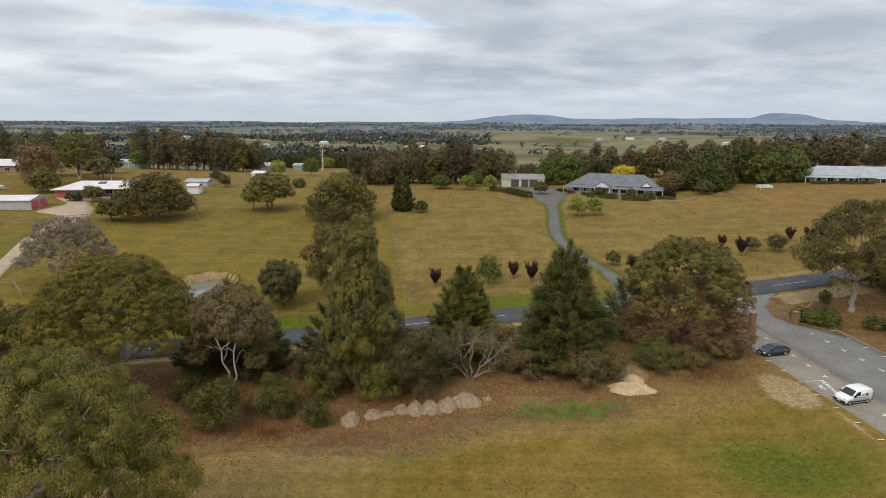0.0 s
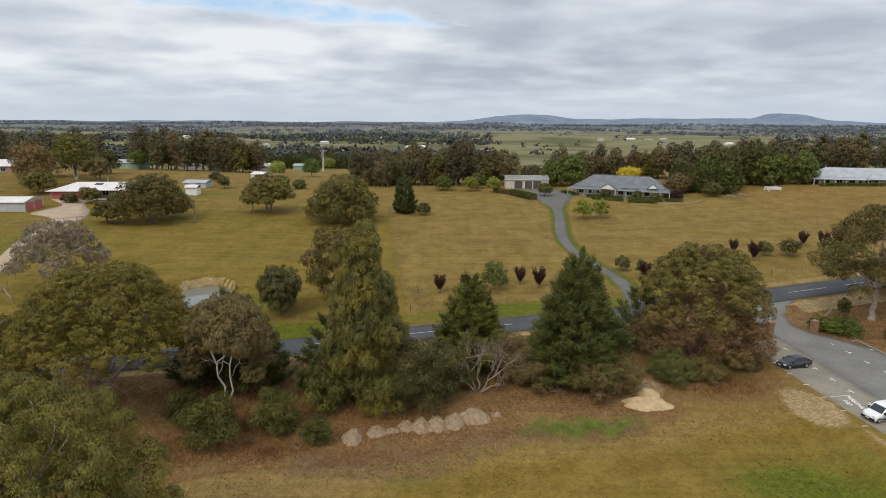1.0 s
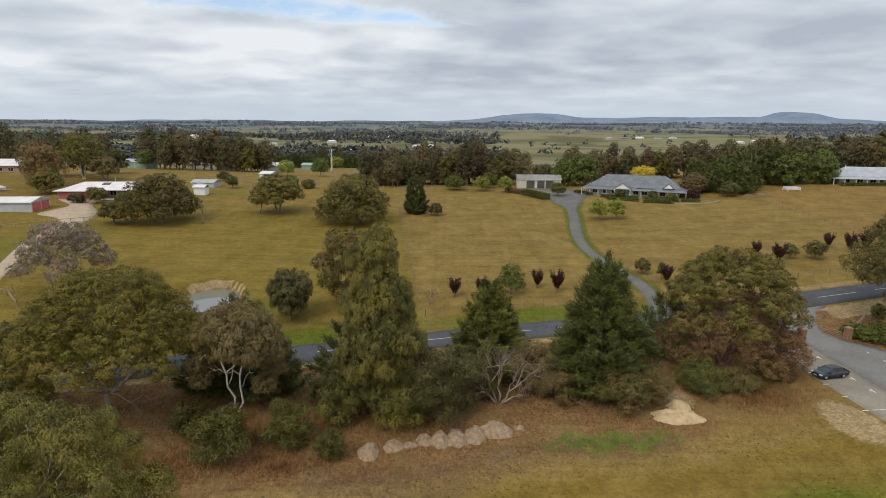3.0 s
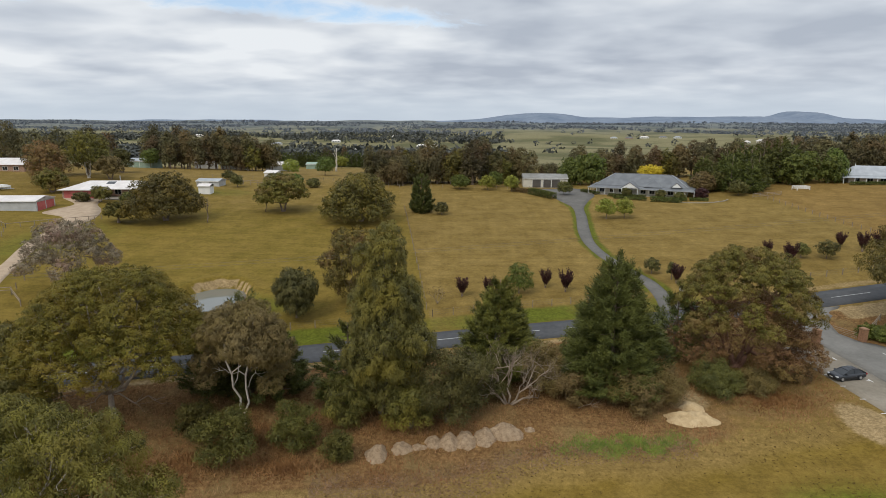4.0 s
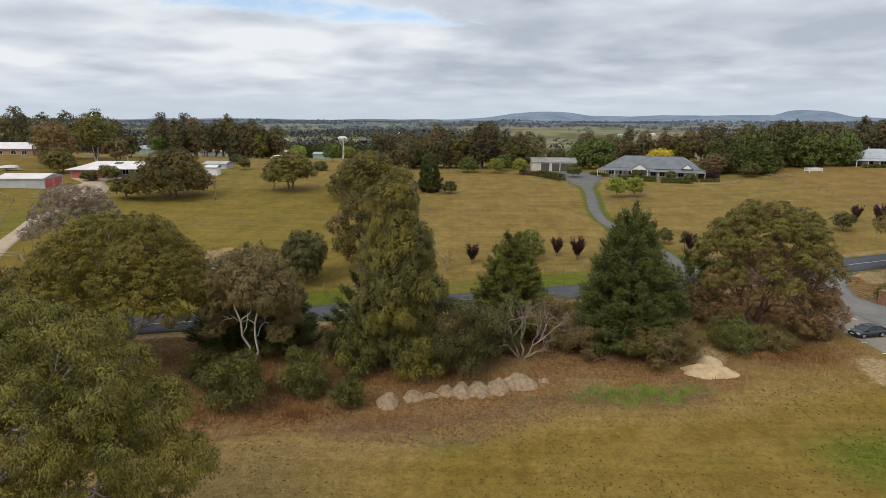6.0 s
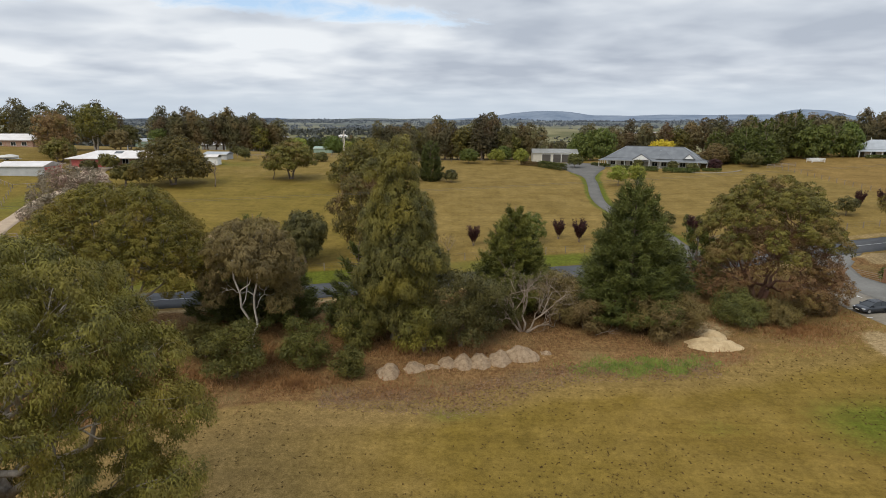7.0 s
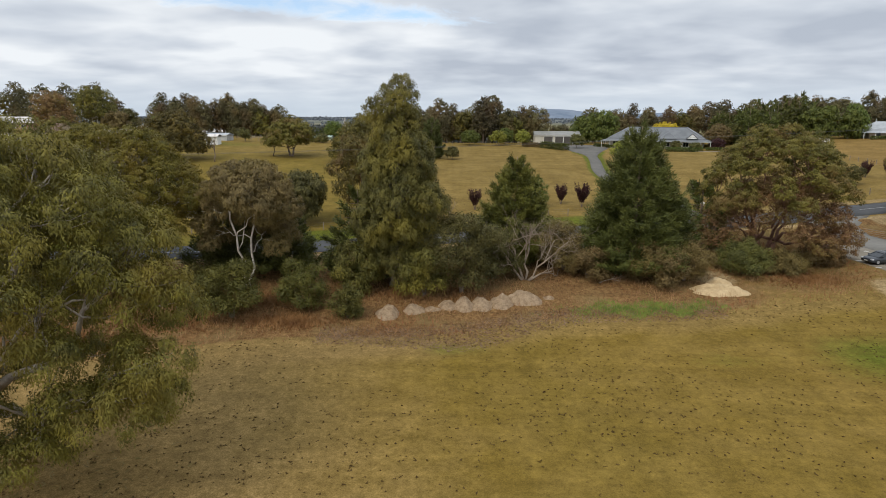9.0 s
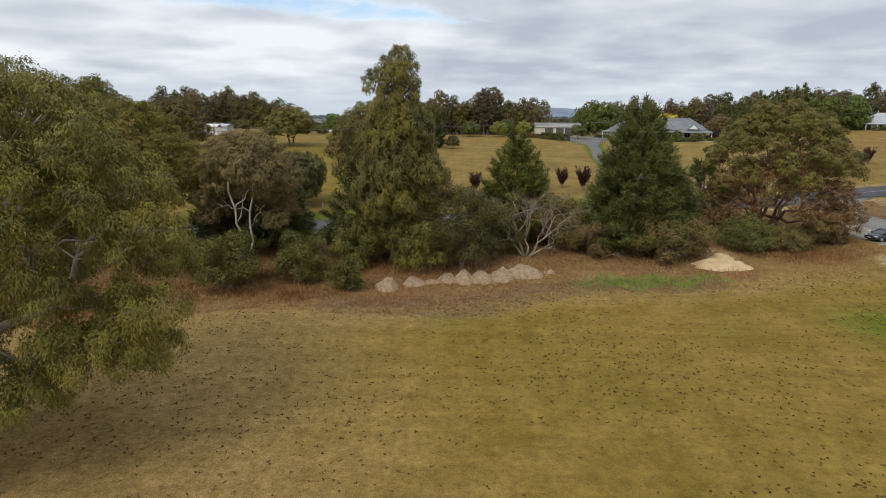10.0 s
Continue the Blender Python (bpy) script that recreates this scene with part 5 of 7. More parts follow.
def tree_belts():
    rng = np.random.default_rng(53)

    def proto(hh, r, z0, mat, n, leaf, habit="droop", narrow=False):
        lobes = heap(rng, 11, 0, 0, z0, hh * 0.9, r, r * (0.46 if not narrow else 0.6), False, 1.1)
        return (trunk_mesh("trunk", rng, M_BARK, z0, 0.02 * hh + 0.05, lobes, 1, (0, 0), 0, fine=False), crown_mesh("crown", rng, lobes, n, 9, 0.4, leaf, leaf * 0.55, mat, habit, 0.35, -0.6, 0.95, core=0.08))

    gums = [proto(16, 4.6, 3.0, M_BELT, 250, 0.72), proto(17, 4.0, 3.6, M_BELT, 230, 0.72), proto(15, 5.2, 2.6, M_BELT, 260, 0.72), proto(18, 3.4, 3.6, M_BELT, 210, 0.72, "droop", True), proto(14, 4.4, 2.0, M_GUM, 250, 0.72, "out")]
    pines = [conifer(rng, 13.5, 5.2, M_PINE, 420, 7, 0.95, 0.4, 1.4, 0.55, 0.04, 0.6), conifer(rng, 12.0, 4.4, M_PINE, 380, 7, 0.95, 0.4, 1.4, 0.55, 0.04, 0.6)]
    hedges = [conifer(rng, 13.5, 5.2, M_HEDGE, 420, 7, 0.95, 0.4, 1.4, 0.55, 0.04, 0.6), conifer(rng, 12.0, 4.4, M_HEDGE, 380, 7, 0.95, 0.4, 1.4, 0.55, 0.04, 0.6)]
    willows = [proto(9, 3.6, 1.6, M_GREEN, 220, 0.7), proto(8, 3.0, 1.4, M_LIME, 200, 0.7)]
    made = {}

    def put(kinds, k, x, y, s, name, label, group):
        key = (id(kinds), k)
        if key not in made:
            made[key] = tree(name, x, y, *kinds[k], label, "tree", group)
            ob = made[key]
        else:
            ob = copy_thing(made[key], pose(x, y, lz(x, y), 0, 0, float(rng.uniform(0, 360))))
        ob.scale = (s * rng.uniform(0.9, 1.12), s * rng.uniform(0.9, 1.12), s)

    dark = ("gum_tree", "dark olive-brown gum tree in the shelter belt", "shelter belt gums")
    # the belt along the crest, behind shed and house
    for k in range(50):
        x = -34 + 58 * k / 49 + rng.normal() * 0.8
        put(gums, int(rng.integers(0, 5)), x, 236 + 0.12 * x + rng.normal() * 4.5, rng.choice([rng.uniform(0.62, 0.84), 0.95], p=[0.85, 0.15]), *dark)
    for k in range(12):
        put(gums, int(rng.integers(0, 4)), -32 + 15 * rng.random(), 222 + 22 * rng.random(), rng.uniform(0.5, 0.72), *dark)
    for k in range(84):
        x = 24 + 150 * k / 83 + rng.normal() * 1.2
        put(gums, int(rng.integers(0, 5)), x, 252 + rng.normal() * 5, rng.uniform(0.56, 0.82) * (0.6 if x < 46 else 1.0), *dark)
    for k in range(26):
        x = 112 + 120 * k / 25
        put(gums, int(rng.integers(0, 4)), x, 246 + rng.normal() * 5 + max(0, x - 140) * 0.15, rng.uniform(0.75, 1.0), *dark)
    # darker conifers and lighter trees east of the house
    for x, y, s in ((82, 203, 0.85), (87, 200, 0.9), (92, 197, 0.86), (97, 203, 0.95), (90, 210, 1.0), (99, 212, 1.05), (106, 218, 1.15), (114, 222, 1.25), (121, 228, 1.2), (103, 226, 1.1), (95, 222, 1.0), (85, 218, 0.9)):
        put(pines, int(rng.integers(0, 2)), x, y, s, "conifer", "dense dark-green conifer beside the paddock", "conifers beside paddock")
    for x, y, s in ((113, 212, 1.05), (119, 215, 1.1), (127, 214, 0.95), (131, 217, 1.15), (44, 226, 1.1), (49, 229, 1.15), (41, 231, 1.0), (124, 222, 0.8), (38, 226, 0.7)):
        put(willows, 0, x, y, s, "willow_tree", "soft green tree beside the paddock", "soft green trees")
    put(willows, 1, 134, 224, 0.9, "willow_tree", "yellow-green small tree beside far house", "soft green trees")
    # the western groups
    for k in range(30):
        x = -166 + 68 * k / 29
        back = 22 if -163 < x < -138 else 4
        put(gums, int(rng.choice((1, 3, 3))), x, 283 + back + rng.normal() * 6, rng.choice([rng.uniform(0.75, 1.0), 1.15], p=[0.8, 0.2]), *dark)
    for x, y, s in ((-150, 214, 1.0), (-141, 228, 1.1), (-147, 222, 1.05), (-160, 190, 0.5), (-165, 196, 0.55), (-170, 204, 0.5), (-176, 240, 0.9), (-186, 250, 1.0), (-196, 258, 1.0), (-205, 240, 0.9)):
        put(gums, int(rng.integers(0, 5)), x, y, s, "gum_tree", "dark gum tree near the brick house", "gums near brick house")
    for k in range(10):
        put(gums, int(rng.integers(0, 5)), -108 + 1.9 * k, 292 + rng.normal() * 5, rng.uniform(0.7, 1.05), *dark)

    # the long clipped conifer hedge beyond the yard
    for k in range(34):
        put(hedges, k % 2, -150 + 3.4 * k, 405 + rng.normal() * 0.8, rng.uniform(0.78, 0.86), "hedge_conifer", "dark-green conifer in a long hedge row", "conifer hedge row")
    # nearer woods past the crest
    for k in range(46):
        y = rng.uniform(320, 560)
        x = rng.uniform(-0.72, 0.75) * y
        if (-0.35 < x / y < -0.13 and y < 420) or 0.06 < x / y < 0.62 or x / y < -0.45:
            continue
        put(gums, int(rng.integers(0, 5)), x, y, rng.uniform(0.5, 0.8), *dark)


tree_belts()


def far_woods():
    """The woods and hedgerows of the plain, each tree a loose clump of leaf masses, as one thing nobody could count."""
    rng = np.random.default_rng(61)
    pts = []
    while len(pts) < 7400:
        y = 520 + 3500 * rng.random() ** 1.25
        x = rng.uniform(-0.85, 0.85) * y
        wood = noise.noise((x * 0.0020, y * 0.0042, 0.3)) + 0.5 * noise.noise((x * 0.012, y * 0.009, 4.0))
        if 0.08 < x / y < 0.56 and y < 2000:
            wood -= 0.75
        if wood > -0.04 + 0.07 * rng.random() or rng.random() < 0.015:
            pts.append((x, y, lz(x, y), rng.uniform(6, 13)))
    p = np.array(pts)
    # two bands of woods, with more painted haze in the farther one
    for name, mat, p, label in (("far_woods", M_WOODS, p[p[:, 1] < 1700], "distant dark-green woods and hedgerows, greyed by painted haze"), ("remote_woods", M_HAZED_WOODS, p[p[:, 1] >= 1700], "far-off woods on the plain, blue-grey with painted haze")):
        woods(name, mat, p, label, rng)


def woods(name, mat, p, label, rng):
    each = 13
    q = unit(rng.normal(size=(len(p) * each, 3)))
    hh = np.repeat(p[:, 3:], each, 0)
    c = np.repeat(p[:, :3], each, 0) + (0, 0, 1) * hh * 0.5
    lump = rng.uniform(0.55, 1.0, (len(q), 1))
    pos = c + q * hh * (0.85, 0.85, 0.44) * lump
    me = leaf_mesh(name, pos, 0.5 * q + rng.normal(size=q.shape) * 0.6, 1.0, 1.0, mat, rng, q + (0, 0, 0.4))
    # leaf masses grow with the tree
    co = np.empty(len(me.vertices) * 3, np.float32)
    me.vertices.foreach_get("co", co)
    co = co.reshape(-1, 3, 3)
    root = (co[:, :1] + co[:, 2:]) * 0.5
    co = root + (co - root) * (hh[:, None] * 0.48)
    me.vertices.foreach_set("co", co.ravel())
    me.update()
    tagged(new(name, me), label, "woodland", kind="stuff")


far_woods()


def ground_cover():
    """Dry grass on the bank, dark tufts on the lawn, fallen twigs and leaves."""
    rng = np.random.default_rng(71)

    def scatter(n, box, keep):
        x, y = rng.uniform(box[0], box[1], n), rng.uniform(box[2], box[3], n)
        k = keep(x, y)
        return x[k], y[k]

    x, y = scatter(80000, (-60, 45, 46, 98), lambda x, y: (y > lawn_edge(x) - 0.6 + rng.normal(size=len(x)) * 0.6) & (y < road_y(x) - 4.6) & ~((x > 43) & (y < 97)) & (np.hypot((x - 42.0) / 2.4, (y - 65.6) / 5.2) > 1))
    dense = np.sin(x * 0.35 + 1) * np.sin(y * 0.4) + rng.normal(size=len(x)) * 0.5 > -0.35
    x, y = x[dense], y[dense]
    p = np.stack([x, y, land(x, y) - 0.02], 1)
    d = rng.normal(size=p.shape) * 0.5 + (0, 0, 1)
    tagged(new("dry_grass", leaf_mesh("dry_grass", p, d, 0.42, 0.065, M_DRYGRASS, rng)), "tall orange-tan dry grass covering the bank", "grass", kind="stuff")
    # rust-coloured dead bracken and straw in patches along the bank
    spots = ((-31.0, 58.5, 5.0, 2.6), (-24.0, 63.5, 4.0, 2.4), (-19.0, 58.6, 4.5, 1.6), (-37.0, 54.0, 5.0, 3.0), (35.0, 71.5, 5.0, 2.2), (-8.0, 66.0, 6.0, 2.2))
    p = np.concatenate([rng.normal(size=(2600, 2)) * (0.5 * rx, 0.5 * ry) + (cx, cy) for cx, cy, rx, ry in spots])
    p = np.column_stack([p, land(p[:, 0], p[:, 1]) - 0.02])
    tagged(new("bracken", leaf_mesh("bracken", p, rng.normal(size=p.shape) * 0.7 + (0, 0, 0.8), 0.42, 0.11, M_RUST, rng)), "rust-coloured dead bracken patches on the bank", "bracken", kind="stuff")
    x = rng.normal(size=16000) * 3.2 + 15.0
    y = lawn_edge(x) + 1.3 + rng.normal(size=16000) * 0.75 + 0.5 * np.sin(x * 1.3)
    thin = (np.sin(x * 1.9 + 2) * np.sin(y * 2.3) + rng.normal(size=16000) * 0.5 > -0.3) & (x > 3.5) & (x < 23)
    x, y = x[thin], y[thin]
    p = np.stack([x, y, land(x, y) - 0.02], 1)
    tagged(new("weeds", leaf_mesh("weeds", p, rng.normal(size=p.shape) * 0.6 + (0, 0, 1), 0.22, 0.10, M_WEED, rng, np.tile((0.0, -0.3, 1.0), (len(p), 1)))), "low bright-green weeds at the lawn edge", "weeds", kind="stuff")
    x, y = scatter(10500, (-40, 44, 12, 70), lambda x, y: (y < lawn_edge(x) - 0.5) & (np.sin(x * 0.21 + 0.13 * y) + np.sin(y * 0.33 - x * 0.08) + rng.normal(size=len(x)) * 1.3 > -0.2) & (x < 41))
    x, y = np.repeat(x, 6) + rng.normal(size=6 * len(x)) * 0.035, np.repeat(y, 6) + rng.normal(size=6 * len(y)) * 0.035
    p = np.stack([x, y, land(x, y) - 0.01], 1)
    tagged(new("grass_tufts", leaf_mesh("grass_tufts", p, rng.normal(size=p.shape) * (1, 1, 0.4) + (0, 0, 0.5), 0.10, 0.10, M_DARKTUFT, rng, None, True)), "small dark tufts and clods dotting the dry lawn", "grass", kind="stuff")
    x, y = scatter(60000, (-16, 22, 50, 68), lambda x, y: np.abs(y - lawn_edge(x) - 0.4 + 1.3 * np.exp(-(((x + 2) / 6) ** 2))) < (1.9 + 1.2 * np.exp(-(((x + 2) / 6) ** 2))) * rng.random(len(x)) ** 0.5 + 0.3)
    p = np.stack([x, y, land(x, y) + 0.01], 1)
    tagged(new("leaf_litter", leaf_mesh("leaf_litter", p, rng.normal(size=p.shape) * (1, 1, 0.25), 0.22, 0.07, M_MULCH, rng)), "brown fallen leaves and twigs round the soil heaps", "leaf litter", kind="stuff")
    x, y = scatter(9000, (-34, -22, 24, 34), lambda x, y: np.hypot((x + 28.5) / 4.5, (y - 29.5) / 3.4) < rng.random(len(x)) ** 0.3)
    p = np.stack([x, y, land(x, y) + 0.02], 1)
    tagged(new("bark_mulch", leaf_mesh("bark_mulch", p, rng.normal(size=p.shape) * (1, 1, 0.2), 0.3, 0.09, M_CHIPS, rng)), "dark reddish-brown bark mulch beneath the gum", "mulch", kind="stuff")
    x, y = scatter(2600, (-36, -14, 22, 44), lambda x, y: np.hypot(x + 26.2, y - 34) < 9 * rng.random(len(x)) ** 0.7)
    p = np.stack([x, y, land(x, y) + 0.01], 1)
    tagged(new("bark_litter", leaf_mesh("bark_litter", p, rng.normal(size=p.shape) * (1, 1, 0.08), 0.5, 0.06, M_BROWNBUSH, rng)), "fallen bark strips and leaves beneath the gum", "leaf litter", kind="stuff")


ground_cover()


def mound(name, x, y, rx, ry, hh, mat, label, category, group, seed, rough=0.2):
    """A rounded, gullied heap of earth."""
    s, rings, n = Shape(), 13, 34
    v = []
    for i in range(rings):
        u = i / (rings - 1)
        for k in range(n):
            a = k * math.tau / n
            wob = 1 + rough * noise.noise((math.cos(a) * 1.4, math.sin(a) * 1.4, seed)) + 0.2 * rough * math.sin(7 * a + seed)
            r = 1 - u
            px, py = rx * r * wob * math.cos(a), ry * r * wob * math.sin(a)
            z = hh * (1 - r ** 2.1 if r < 1 else 0) * (1 + 0.45 * noise.noise((px * 0.9, py * 0.9, seed + 3)) + 0.30 * noise.noise((px * 2.4, py * 2.4, seed + 8)))
            v.append((px, py, z - 0.25 * (1 - u) + lz(x + px, y + py) - lz(x, y)))
    s.add(v, [(i * n + k, i * n + (k + 1) % n, (i + 1) * n + (k + 1) % n, (i + 1) * n + k) for i in range(rings - 1) for k in range(n)] + [tuple(range((rings - 1) * n, rings * n))])
    tagged_at(new(name, s.mesh(name, mat, True)), pose(x, y, lz(x, y) - 0.12), label, category, group)


for n, (x, y, rx, ry, hh) in enumerate(((-10.4, 60.9, 1.5, 1.8, 0.85), (-8.0, 61.9, 1.45, 1.4, 0.8), (-6.2, 62.2, 1.2, 1.0, 0.45), (-4.7, 63.0, 1.25, 1.4, 0.75), (-3.1, 63.1, 1.35, 1.7, 0.9), (-1.4, 63.4, 1.4, 1.8, 0.95), (0.5, 63.9, 1.5, 1.8, 1.0), (2.9, 64.7, 2.2, 1.8, 1.05), (5.4, 65.4, 1.1, 0.9, 0.4))):
    mound("soil_mound", x, y, rx, ry, hh, M_CLAY, "pale grey-brown heap of tipped soil", "mound", "row of soil heaps", n * 3.7)
mound("sand_mound", 23.6, 67.5, 3.6, 2.0, 0.85, M_SAND, "pale yellow heap of sand on the grass", "mound", "sand heaps", 40.0, 0.4)
mound("sand_mound", 24.5, 69.7, 1.8, 1.3, 0.8, M_SAND, "pale yellow heap of sand on the grass", "mound", "sand heaps", 44.0, 0.4)

# ---- buildings ----


def hip_roof(x0, x1, y0, y1, z0, rise, inset, thick=0.18):
    """A hipped roof, ridge along x; inset 0 makes a gable."""
    ym = (y0 + y1) / 2
    v = []
    for dz in (0, -thick):
        v += [(x0, y0, z0 + dz), (x1, y0, z0 + dz), (x1, y1, z0 + dz), (x0, y1, z0 + dz), (x0 + inset, ym, z0 + rise + dz), (x1 - inset, ym, z0 + rise + dz)]
    f = [(0, 1, 5, 4), (1, 2, 5), (2, 3, 4, 5), (3, 0, 4)]
    f += [tuple(i + 6 for i in q)[::-1] for q in f]
    f += [(0, 6, 7, 1), (1, 7, 8, 2), (2, 8, 9, 3), (3, 9, 6, 0)]
    return Shape().add(v, f)


def skirt_roof(x0, x1, y0, y1, z0, out, drop, thick=0.12):
    """A verandah roof that runs right round."""
    i = [(x0, y0), (x1, y0), (x1, y1), (x0, y1)]
    o = [(x0 - out, y0 - out), (x1 + out, y0 - out), (x1 + out, y1 + out), (x0 - out, y1 + out)]
    v = [(*p, z0) for p in i] + [(*p, z0 - drop) for p in o] + [(*p, z0 - thick) for p in i] + [(*p, z0 - drop - thick) for p in o]
    f = []
    for k in range(4):
        q = (k + 1) % 4
        f += [(k, 4 + k, 4 + q, q), (8 + k, 8 + q, 12 + q, 12 + k), (4 + k, 12 + k, 12 + q, 4 + q), (k, q, 8 + q, 8 + k)]
    return Shape().add(v, f)


def ridge_cap(a, b, mat):
    return Shape().tube([a, b], 0.12, 6).mesh("ridge", mat, True)


def window(parent, x, y, z, w, hh, face="front", frame=M_WHITE):
    """A window in a wall that faces -y (front) or +x (side): frame, two panes and a sill."""
    m = pose(x, y, z) if face == "front" else pose(x, y, z, 0, 0, 90)
    fr = Shape()
    fr.box(-w / 2 - 0.07, w / 2 + 0.07, -0.05, 0.03, hh, hh + 0.08).box(-w / 2 - 0.07, w / 2 + 0.07, -0.05, 0.03, -0.08, 0)
    for a in (-w / 2 - 0.07, -0.035, w / 2):
        fr.box(a, a + 0.07, -0.05, 0.03, 0, hh)
    wi = part("window", fr.mesh("window", frame), parent, "", m)
    for a in (-w / 4, w / 4):
        part("pane", Shape().box(a - w / 4 + 0.02, a + w / 4 - 0.02, -0.025, 0.015, 0, hh).mesh("pane", M_GLASS), wi)
    return wi


def main_house():
    """The long grey-roofed house with a verandah: local x runs along its front, y to the back."""
    t = thing("verandah_house", pose(44.6, 204.0, 9.15, 0, 0, -23.5) @ Matrix.Diagonal((0.91, 1, 1, 1)), "long cream house with grey hipped roof and verandah", "house")
    part("base", Shape().box(-2.4, 33.4, -2.4, 13.4, -2.0, 0.25).mesh("base", M_KERB), t)
    part("wall", Shape().box(0, 31, 0, 11, 0.25, 3.0).mesh("wall", M_CREAM), t)
    part("roof", hip_roof(-0.5, 31.5, -0.5, 11.5, 3.05, 3.5, 6.2).mesh("roof", M_GREYROOF), t, "grey ribbed metal roof")
    part("verandah_roof", skirt_roof(-0.5, 31.5, -0.5, 11.5, 2.95, 2.0, 0.55).mesh("verandah_roof", M_GREYROOF), t)
    part("ridge", ridge_cap((5.7, 5.5, 6.56), (25.3, 5.5, 6.56), M_GREYROOF), t)
    for a, b in (((-0.5, -0.5, 3.1), (5.7, 5.5, 6.56)), ((31.5, -0.5, 3.1), (25.3, 5.5, 6.56)), ((31.5, 11.5, 3.1), (25.3, 5.5, 6.56)), ((-0.5, 11.5, 3.1), (5.7, 5.5, 6.56))):
        part("hip_cap", Shape().tube([a, b], 0.1, 5).mesh("hip_cap", M_PALEROOF, True), t)
    # the forward hip over the sitting room
    v = [(16.6, -1.1, 3.0), (22.8, -1.1, 3.0), (22.8, 5.5, 3.0), (16.6, 5.5, 3.0), (19.7, 2.2, 5.1), (19.7, 5.5, 5.9)]
    part("bay_roof", Shape().add(v, [(0, 1, 4), (1, 2, 5, 4), (0, 4, 5, 3), (2, 3, 5), (0, 3, 2, 1)]).mesh("bay_roof", M_GREYROOF), t)
    part("gutter", Shape().box(-2.6, 33.6, -2.66, -2.57, 2.28, 2.42).mesh("gutter", M_PALEROOF), t)
    # raised middle roof, the gabled porch and the end gablet
    def gable_front(x0, x1, y0, y1, z0, rise, name, mat):
        xm = (x0 + x1) / 2
        v = []
        for dz in (0, -0.14):
            v += [(x0, y0, z0 + dz), (xm, y0, z0 + rise + dz), (x1, y0, z0 + dz), (x0, y1, z0 + dz), (xm, y1, z0 + rise + dz), (x1, y1, z0 + dz)]
        f = [(0, 1, 4, 3), (1, 2, 5, 4), (6, 9, 10, 7), (7, 10, 11, 8), (0, 6, 7, 1), (1, 7, 8, 2), (3, 4, 10, 9), (4, 5, 11, 10), (0, 3, 9, 6), (2, 8, 11, 5)]
        return Shape().add(v, f).mesh(name, mat)

    part("porch_roof", gable_front(9.2, 15.4, -4.0, 4.0, 2.75, 1.9, "porch_roof", M_GREYROOF), t)
    gab = Shape().add([(9.5, -3.85, 2.7), (15.1, -3.85, 2.7), (12.3, -3.85, 4.4), (9.5, -3.7, 2.7), (15.1, -3.7, 2.7), (12.3, -3.7, 4.4)], [(0, 1, 2), (5, 4, 3), (0, 3, 4, 1), (1, 4, 5, 2), (2, 5, 3, 0)])
    part("porch_gable", gab.mesh("porch_gable", M_WHITE), t)
    part("gablet_roof", gable_front(25.6, 29.4, -1.0, 5.5, 3.3, 1.5, "gablet_roof", M_GREYROOF), t)
    gab = Shape().add([(25.9, -0.9, 3.25), (29.1, -0.9, 3.25), (27.5, -0.9, 4.6), (25.9, -0.75, 3.25), (29.1, -0.75, 3.25), (27.5, -0.75, 4.6)], [(0, 1, 2), (5, 4, 3), (0, 3, 4, 1), (1, 4, 5, 2), (2, 5, 3, 0)])
    part("gablet", gab.mesh("gablet", M_WHITE), t)
    part("fascia", Shape().box(-2.55, 33.55, -2.56, -2.5, 2.18, 2.36).mesh("fascia", M_WHITE), t)
    for k in range(13):
        x = -2.3 + k * (35.6 / 12)
        part("post", Shape().box(x - 0.08, x + 0.08, -2.38, -2.22, 0.25, 2.32).mesh("post", M_WHITE), t)
    for y in (1.0, 4.5, 8.0, 11.5, 13.2):
        part("post", Shape().box(33.2, 33.36, y - 0.08, y + 0.08, 0.25, 2.32).mesh("post", M_WHITE), t)
        part("post", Shape().box(-2.38, -2.22, y - 0.08, y + 0.08, 0.25, 2.32).mesh("post", M_WHITE), t)
    for x in (9.6, 15.0):
        part("post", Shape().box(x - 0.12, x + 0.12, -3.85, -3.6, 0.2, 2.7).mesh("post", M_WHITE), t)
    for x in (2.2, 5.8, 9.0, 16.5, 19.5, 22.6, 25.6, 28.8):
        window(t, x, -0.02, 0.75, 1.7, 1.75)
    for y in (2.5, 6.0, 9.0):
        window(t, 31.02, y, 0.9, 1.4, 1.5, "side")
    part("door", Shape().box(11.8, 12.8, -0.06, 0.0, 0.25, 2.4).mesh("door", M_DARKDOOR), t)
    part("skylight", Shape().box(17.5, 18.3, 3.4, 4.0, 5.2, 5.45).mesh("skylight", M_PALEROOF), t)
    # the clipped hedges and the low wall of its garden
    rng = np.random.default_rng(81)
    for a, b, hh in (((47.0, 197.6), (57.5, 192.6), 1.2), ((58.5, 190.8), (68.0, 186.2), 1.2), ((47.8, 193.6), (56.5, 188.6), 1.0), ((57.5, 187.2), (65.5, 183.6), 0.9), ((41.0, 208.5), (44.6, 200.4), 1.2), ((69.0, 187.0), (74.0, 185.2), 1.0)):
        hedge_run("garden_hedge", a, b, 1.3, hh * 0.7, M_HEDGE, "clipped low green garden hedge", rng)
